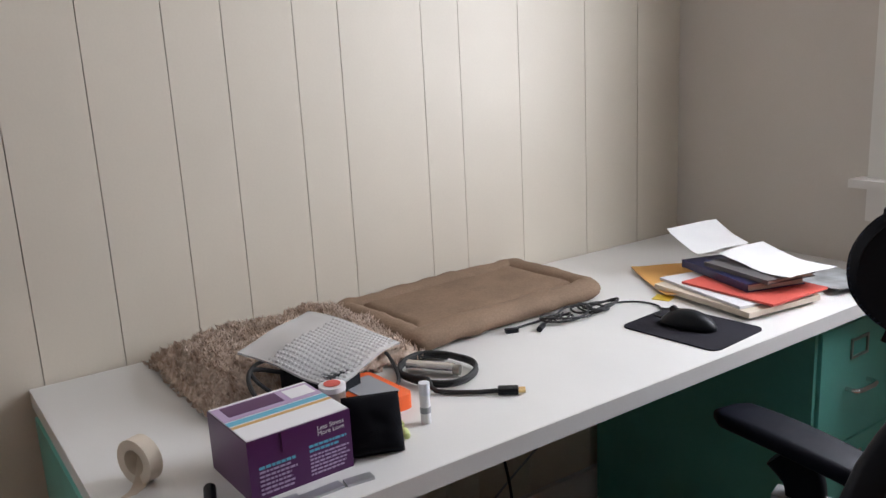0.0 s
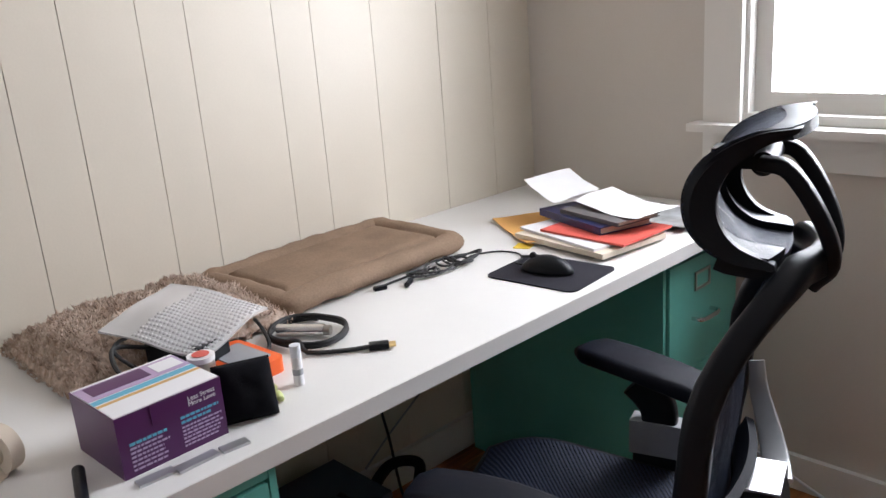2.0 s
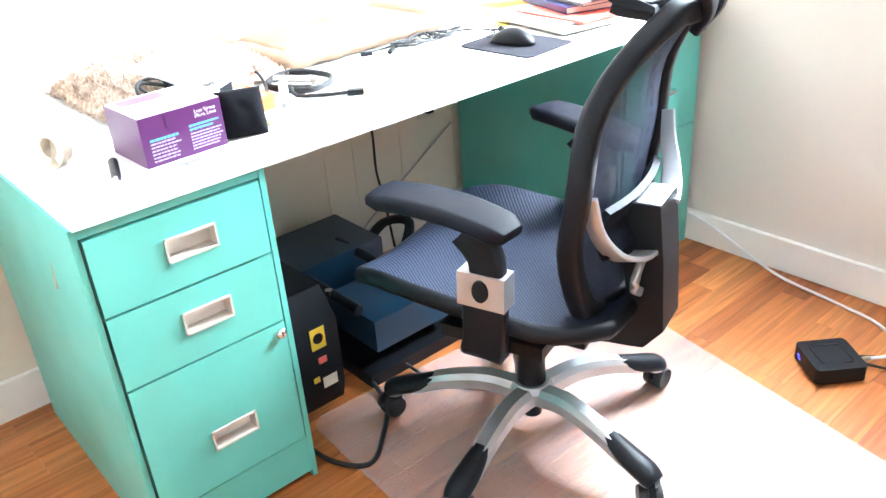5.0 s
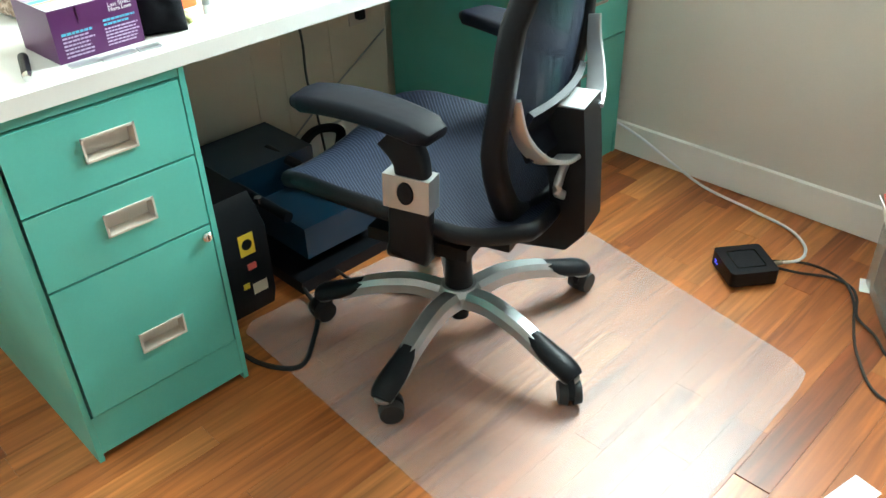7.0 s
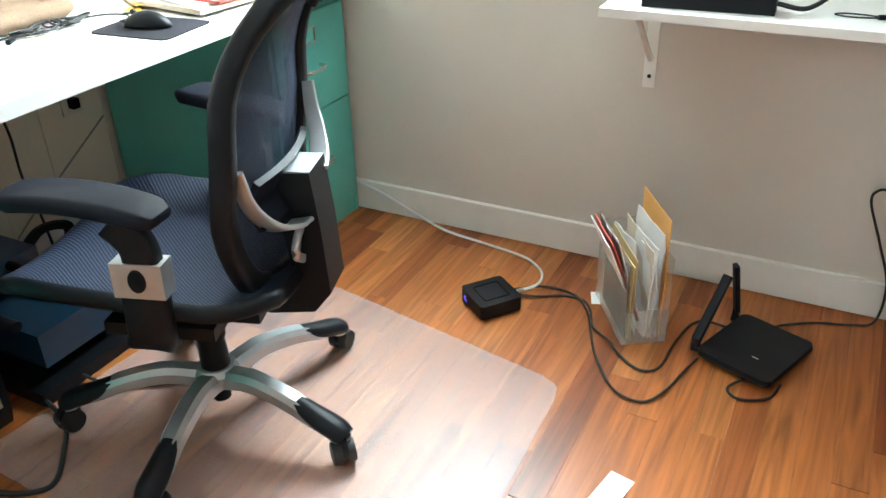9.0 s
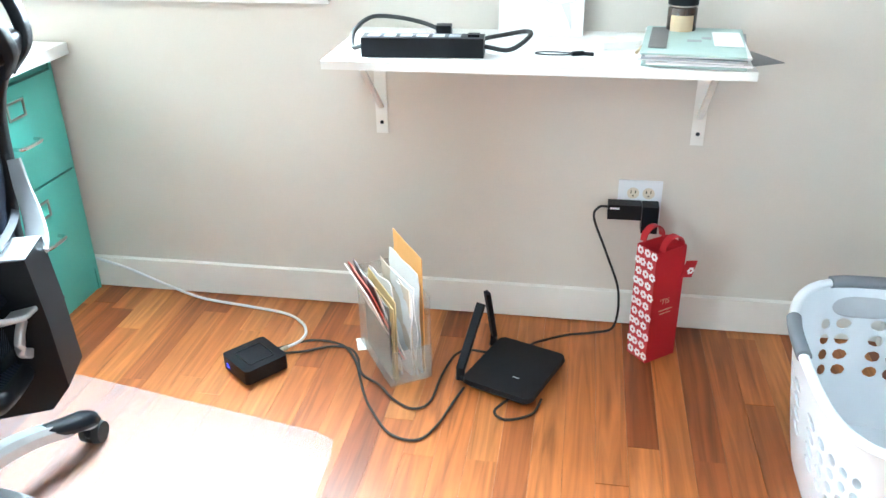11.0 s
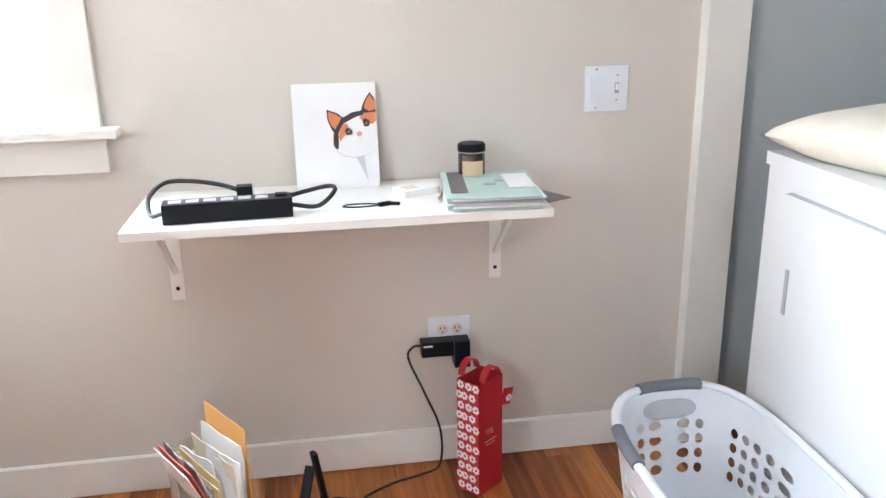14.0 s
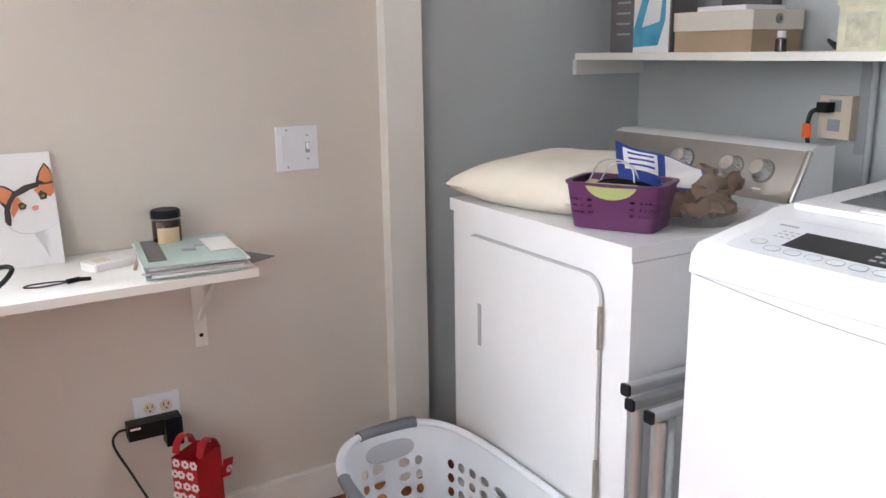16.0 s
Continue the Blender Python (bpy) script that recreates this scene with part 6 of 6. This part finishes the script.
place("pillow", soft_pillow(0.46, 0.47, 0.115, 2, 2.6), LINEN, pose(3.262, -0.50, 0.917, 0, 0, 12), "plump cream cotton pillow lying on the dryer", "pillow", smooth=True, sharp=80)


def lattice_wall(bm, corner, n_u, n_v, hole_u, hole_v, rows_with_holes):
    """A curved wall as cells; a cell may have an oval hole. corner(u, v) gives the place, u and v from 0 to 1."""
    made = {}

    def vert(u, v):
        key = (round(u, 5), round(v, 5))
        if key not in made:
            made[key] = bm.verts.new(corner(u % 1.0 if u < 1 - 1e-9 else 0.0, v)) if (round(u % 1.0, 5), key[1]) not in made or u < 1 - 1e-9 else made[(0.0, key[1])]
        return made[key]

    for i in range(n_u):
        for j in range(n_v):
            u0, u1, v0, v1 = i / n_u, (i + 1) / n_u, j / n_v, (j + 1) / n_v
            um, vm = (u0 + u1) / 2, (v0 + v1) / 2
            ring = [vert(u, v) for u, v in ((u0, v0), (um, v0), (u1, v0), (u1, vm), (u1, v1), (um, v1), (u0, v1), (u0, vm))]
            if rows_with_holes(i, j):
                hole = []
                for k in range(8):
                    a = radians(-135 + 45 * k)
                    hole.append(bm.verts.new(corner(um + (u1 - u0) * hole_u * math.cos(a), vm + (v1 - v0) * hole_v * math.sin(a))))
                for k in range(8):
                    bm.faces.new((ring[k], ring[(k + 1) % 8], hole[(k + 1) % 8], hole[k]))
            else:
                bm.faces.new(ring)


def super_oval(u, a, b, p=3.2):
    t = 2 * math.pi * u
    c, s = math.cos(t), math.sin(t)
    return a * math.copysign(abs(c) ** (2 / p), c), b * math.copysign(abs(s) ** (2 / p), s)


def laundry_basket(m):
    d = thing("laundry_basket", m, "white plastic laundry basket with oval holes and grey handles", "laundry basket")

    def top_z(u):
        return 0.322 + 0.026 * abs(math.sin(2 * math.pi * u)) ** 2.0

    def corner(u, v):
        x0, y0 = super_oval(u, 0.148, 0.245)
        x1, y1 = super_oval(u, 0.190, 0.310)
        k = v ** 0.8
        return Vector((x0 + (x1 - x0) * k, y0 + (y1 - y0) * k, 0.012 + (top_z(u) - 0.012) * v))

    bm = bmesh.new()

    def holes(i, j):
        side = (i % 36 <= 4 or i % 36 >= 31 or 13 <= i % 36 <= 22)
        return 3 <= j <= 6 and (i % 18 in (7, 8, 9, 10) or side)
    lattice_wall(bm, corner, 36, 9, 0.34, 0.36, holes)
    body = part("body", bm, WHITE_PLASTIC, d, smooth=True, sharp=60)
    so = body.modifiers.new("thickness", "SOLIDIFY")
    so.thickness = 0.003
    part("bottom", prism([super_oval(u, 0.148, 0.245) for u in np.linspace(0, 1, 48, endpoint=False)], 0.006, 0.0125), WHITE_PLASTIC, d)
    part("rim", sweep([corner(u, 1.0) + Vector((0, 0, 0.004)) for u in np.linspace(0, 1, 72, endpoint=False)], ring_section(0.011, 10, 0.8), closed=True), WHITE_PLASTIC, d, "rolled white rim", smooth=True, sharp=80)
    for c in (0.25, 0.75, 0.467):
        w = 0.04 if c in (0.25, 0.75) else 0.03
        path = [corner((u % 1.0), 1.0) + Vector((0, 0, 0.006)) for u in np.linspace(c - w, c + w, 10)]
        part("handle_grip", sweep(path, ring_section(0.0155, 10, 0.9)), GRIP, d, "grey rubber hand grip", smooth=True, sharp=70)
    bm = bmesh.new()
    vs = [bm.verts.new(corner(0.25 + 0.033 * math.cos(a), 0.845 + 0.075 * math.sin(a)) + Vector((0, 0.0, 0))) for a in [2 * math.pi * k / 18 for k in range(18)]]
    for v in vs:
        v.co.y -= 0.0045
    bm.faces.new(vs)
    part("hand_slot", bm, mat("slot_shadow_grey", (0.42, 0.43, 0.46), 0.6), d)
    return d


laundry_basket(pose(2.806, -0.652, 0, 0, 0, 0))


def small_basket(m):
    d = thing("plastic_caddy", m, "small plum plastic basket with pale lime handles holding odds and ends", "basket")
    W, D, H = 0.20, 0.135, 0.095

    def corner(u, v):
        k = 0.86 + 0.14 * v
        x, y = super_oval(u, W / 2 * k, D / 2 * k, 7)
        return Vector((x, y, 0.003 + (H - 0.003) * v))
    bm = bmesh.new()
    lattice_wall(bm, corner, 40, 7, 0.22, 0.24, lambda i, j: 2 <= j <= 4)
    body = part("body", bm, PLUM, d, smooth=True, sharp=50)
    so = body.modifiers.new("thickness", "SOLIDIFY")
    so.thickness = 0.0025
    part("bottom", prism([super_oval(u, W / 2 * 0.86, D / 2 * 0.86, 7) for u in np.linspace(0, 1, 40, endpoint=False)], 0.001, 0.004), PLUM, d)
    part("rim", sweep([corner(u, 1.0) for u in np.linspace(0, 1, 60, endpoint=False)], rect_section(0.012, 0.005), closed=True), PLUM, d, smooth=True)
    for sy in (-1, 1):
        bm = bmesh.new()
        vs = [bm.verts.new((0.055 * math.cos(a), sy * (D / 2 + 0.002), H + 0.004 + 0.034 * math.sin(a))) for a in np.linspace(math.pi, 2 * math.pi, 14)]
        bm.faces.new(vs)
        bmesh.ops.solidify(bm, geom=list(bm.faces), thickness=0.004)
        part("grip", bm, LIME, d, "pale lime rubber grip")
    part("contents", soft_pillow(0.15, 0.09, 0.05, 7), DARK_CLOTH, d, smooth=True, sharp=80).location.z = 0.045
    part("wire", cable([(-0.07, -0.02, 0.08), (-0.05, 0.0, 0.13), (-0.01, 0.01, 0.135), (0.02, 0.0, 0.12), (0.03, -0.01, 0.08)], 0.0018), ALU, d, smooth=True)
    part("wire", cable([(-0.06, 0.02, 0.08), (-0.03, 0.02, 0.125), (0.01, 0.03, 0.12), (0.03, 0.03, 0.08)], 0.0018), ALU, d, smooth=True)
    return d


small_basket(pose(3.138, -0.806, 0.917, 0, 0, -62))
b = thing("bread_bag", pose(3.330, -0.845, 0.917, 0, 0, 20), "clear printed bag of brown bread lying on the dryer", "food bag")
bm = bmesh.new()
random.seed(5)
for k in range(34):
    r = bmesh.ops.create_icosphere(bm, subdivisions=2, radius=0.023)
    for v in r["verts"]:
        v.co *= 1 + 0.5 * noise.noise(v.co * 70 + Vector((k, 0, 0)))
    bmesh.ops.transform(bm, matrix=Matrix.Translation((random.uniform(-0.09, 0.09), random.uniform(-0.06, 0.05), 0.024 + random.uniform(0, 0.062))) @ Matrix.Rotation(random.uniform(0, 3), 4, "Z") @ Matrix.Diagonal((1.5, 0.55, 0.85, 1)), verts=r["verts"])
part("contents", bm, BROWN_FOOD, b, smooth=True, sharp=35)
part("film", soft_pillow(0.25, 0.19, 0.115, 9), BAG_FILM, b, smooth=True, sharp=80)
# the printed neck of the bag stands up behind the plum basket
home = b.matrix_world.inverted()
start, end = Vector((3.315, -0.870, 1.000)), Vector((3.150, -0.775, 1.052))
across, ahead = Vector((0.25, 0.45, 0.86)), Vector((-0.35, -0.72, 0.60))


def on_neck(t, s, lift=0.0):
    return home @ (start.lerp(end, t) + across * ((s - 0.5) * (0.060 + 0.025 * t)) + ahead * (lift + 0.005 * math.sin(t * 9 + s * 4)))


neck = part("bag_neck", shell([[on_neck(t, s) for s in np.linspace(0, 1, 10)] for t in np.linspace(0, 1, 16)], 0.001), BLUE_PRINT, b, "blue and white printed bag neck", smooth=True, sharp=80)
for t0, t1, s0, s1 in ((0.04, 0.46, 0.08, 0.95), (0.55, 0.92, 0.30, 0.90)):
    part("white_print", shell([[on_neck(t, s, 0.0022) for s in np.linspace(s0, s1, 8)] for t in np.linspace(t0, t1, 9)], 0.0006), WHITE_CARD, neck, smooth=True)
for s0 in (0.42, 0.60, 0.76):
    part("small_print", shell([[on_neck(t, s, 0.0035) for s in (s0, s0 + 0.06)] for t in np.linspace(0.59, 0.87, 9)], 0.0004), BLUE_PRINT, neck)

# upper shelf and what stands on it
US = 1.262
b = thing("alcove_shelf", Matrix(), "long white shelf across the alcove above the machines", "shelf")
part("board", B(3.672, AX - 0.001, AY, -0.001, US - 0.020, US), TRIM, b, bevel=0.0015)
part("cleat", B(3.664, AX - 0.001, -0.019, -0.001, US - 0.066, US - 0.0205), TRIM, b, bevel=0.001)
for y in (-0.80, -1.5):
    bm = B(AX - 0.004, AX - 0.001, y - 0.014, y + 0.014, US - 0.26, US - 0.0205)
    box(bm, AX - 0.22, AX - 0.004, y - 0.014, y + 0.014, US - 0.024, US - 0.0205)
    part("bracket", bm, GREY, b)


def iron_box(m):
    d = thing("appliance_box", m, "dark grey retail carton showing a blue steam iron", "box")
    part("carton", B(0, 0.10, -0.245, 0, 0, 0.30), SLATE, d, bevel=0.001)
    part("front_white", B(-0.0012, -0.0004, -0.24, -0.10, 0.0, 0.295), PAPER, d)
    o = [(-0.10, 0.015), (-0.20, 0.02), (-0.226, 0.09), (-0.225, 0.20), (-0.215, 0.24), (-0.175, 0.25), (-0.14, 0.17), (-0.10, 0.06)]
    bm = bmesh.new()
    bm.faces.new([bm.verts.new((-0.002, y, z)) for y, z in o])
    part("iron_print", bm, mat("cyan_iron_print", (0.10, 0.42, 0.62), 0.4, scale=18, color2=(0.05, 0.25, 0.42)), d, "printed picture of a blue iron")
    bm = bmesh.new()
    bm.faces.new([bm.verts.new((-0.0026, y, z)) for y, z in ((-0.135, 0.07), (-0.205, 0.085), (-0.212, 0.15), (-0.175, 0.19))])
    part("iron_print", bm, WHITE_CARD, d)
    bm = bmesh.new()
    for k in range(5):
        box(bm, -0.0012, -0.0005, -0.085, -0.03 + 0.004 * math.sin(k), 0.05 + 0.03 * k, 0.056 + 0.03 * k)
    box(bm, -0.0012, -0.0005, -0.08, -0.01, 0.21, 0.245)
    part("print", bm, GREY, d)
    return d


iron_box(pose(3.72, -0.108, US))
b = thing("storage_basket", pose(3.72, -0.37, US), "lidless fabric storage basket, white above and tan below", "basket")
part("lower_band", B(0, 0.19, -0.26, 0, 0.0, 0.055), BURLAP, b, bevel=0.006)
part("upper_band", B(-0.003, 0.193, -0.263, 0.003, 0.0555, 0.105), CANVAS, b, bevel=0.004)
part("eyelet", lathe([(0.006, 0), (0.013, 0), (0.013, 0.003), (0.006, 0.003), (0.006, 0)], 18, pose(0.095, -0.263, 0.082, 90, 0, 0)), NICKEL, b, smooth=True)
part("contents", B(0.02, 0.17, -0.22, -0.06, 0.105, 0.118), WHITE_CARD, b, bevel=0.002)
b = thing("dark_box", pose(3.84, -0.42, US), "dark small carton behind the fabric basket", "box")
part("carton", B(0.06, 0.10, -0.12, 0.05, 0, 0.16), SLATE, b, bevel=0.001)
b = thing("small_bottle", pose(3.735, -0.705, US), "tiny brown bottle with a white cap on the shelf", "bottle")
part("bottle", lathe([(0, 0), (0.014, 0), (0.014, 0.03), (0.008, 0.034), (0, 0.034)], 18), AMBER, b, smooth=True)
part("cap", lathe([(0, 0.0345), (0.010, 0.0345), (0.010, 0.05), (0, 0.05)], 18), WHITE_PLASTIC, b, smooth=True)
b = thing("floral_box", pose(3.72, -0.865, US), "cream keepsake box with a faded garden print", "box")
part("box", B(0, 0.16, -0.26, 0, 0, 0.10), FLORAL, b, bevel=0.002)
part("lid", B(-0.004, 0.164, -0.264, 0.004, 0.1005, 0.135), FLORAL, b, bevel=0.002)
part("print", B(-0.001, -0.0004, -0.10, -0.02, 0.01, 0.085), mat("faded_print", (0.38, 0.38, 0.30), 0.6, scale=40, color2=(0.62, 0.60, 0.46)), b)
b = thing("loose_cable", pose(3.74, -0.85, US), "short black cable end beside the keepsake box", "cable")
part("cord", cable([(0, 0, 0.006), (0.0, 0.02, 0.025), (0.03, 0.03, 0.02), (0.05, 0.01, 0.006)], 0.004), RUBBER, b, smooth=True)
b = tagged(new("laundry_outlet"), "beige wall outlet box with a black plug above the dryer", "outlet")
part("plate", B(AX - 0.035, AX - 0.0005, -0.790, -0.700, 1.040, 1.150), PAPER_CREAM, b, bevel=0.003)
for z in (1.125, 1.075):
    part("socket", B(AX - 0.0365, AX - 0.0352, -0.762, -0.727, z - 0.015, z + 0.015), GREY, b)
part("plug", B(AX - 0.070, AX - 0.037, -0.745, -0.715, 1.108, 1.134), BLACK, b, bevel=0.006)
part("cord", cable([(AX - 0.06, -0.716, 1.118), (AX - 0.065, -0.695, 1.10), (AX - 0.06, -0.690, 1.04), (AX - 0.04, -0.705, 0.95)], 0.006), RUBBER, b, smooth=True)
part("tag", B(AX - 0.074, AX - 0.070, -0.706, -0.682, 1.042, 1.078), ORANGE, b)
b = tagged(new("wall_pipe"), "thin grey conduit running up the alcove wall", "pipe")
part("pipe", C((AX - 0.012, -0.83, 0.3), (AX - 0.012, -0.83, US - 0.021), 0.009), WALL_ALCOVE, b, smooth=True)

# ---- floor boards ----
random.seed(11)
PW = 0.072
board_meshes = {}


def board_mesh(length):
    key = round(length, 2)
    if key not in board_meshes:
        bm = B(-PW / 2 + 0.0002, PW / 2 - 0.0002, -key / 2 + 0.0002, key / 2 - 0.0002, -0.012, 0.0)
        es = [e for e in bm.edges if all(v.co.z > -0.001 for v in e.verts)]
        bmesh.ops.bevel(bm, geom=es, offset=0.0004, segments=1, affect="EDGES")
        me = bpy.data.meshes.new("floor_board")
        bm.to_mesh(me)
        bm.free()
        me.materials.append(OAK)
        board_meshes[key] = me
    return board_meshes[key]


rest = bmesh.new()
count = 0
x = 0.0 + PW / 2
while x < AX:
    y = 0.0 + random.uniform(0, 0.6)
    while y > RY:
        length = random.choice((0.3, 0.5, 0.6, 0.7, 0.9, 1.1, 1.3))
        top, low = min(y, 0.0), max(y - length, RY)
        if top - low < 0.02:
            y -= length
            continue
        if x < 3.06 and y > -2.2 and count < 300:
            ob = new("floor_board", board_mesh(top - low))
            ob.location = (x, (top + low) / 2, 0)
            ob.parent = floor
            count += 1
        else:
            box(rest, x - PW / 2 + 0.0003, x + PW / 2 - 0.0003, low + 0.0003, top - 0.0003, -0.012, 0.0)
        y -= length
    x += PW
tagged(part("floor_boards_far", rest, OAK, floor), kind="stuff")

# ---- groups of repeats ----
GROUPS = {"filing_cabinet": "cabinets under the desk", "magazine": "stack of magazines", "letter": "mail in the acrylic file", "folder": "folders in the acrylic file", "catalogue": "catalogues in the acrylic file",
          "black_cable": "black cables on the floor", "paper_sheet": "sheets on the paper stack", "photo_magazine": "photo magazines on the desk", "metal_strip": "metal strips on the desk", "ear_plug": "ear plugs on the desk",
          "plug_adapter": "adapters in the outlet", "book": "books on the desk"}
for ob in scene.objects:
    kind_of = ob.name.split(".")[0]
    if ob.parent is None and kind_of in GROUPS:
        ob["group"] = GROUPS[kind_of]
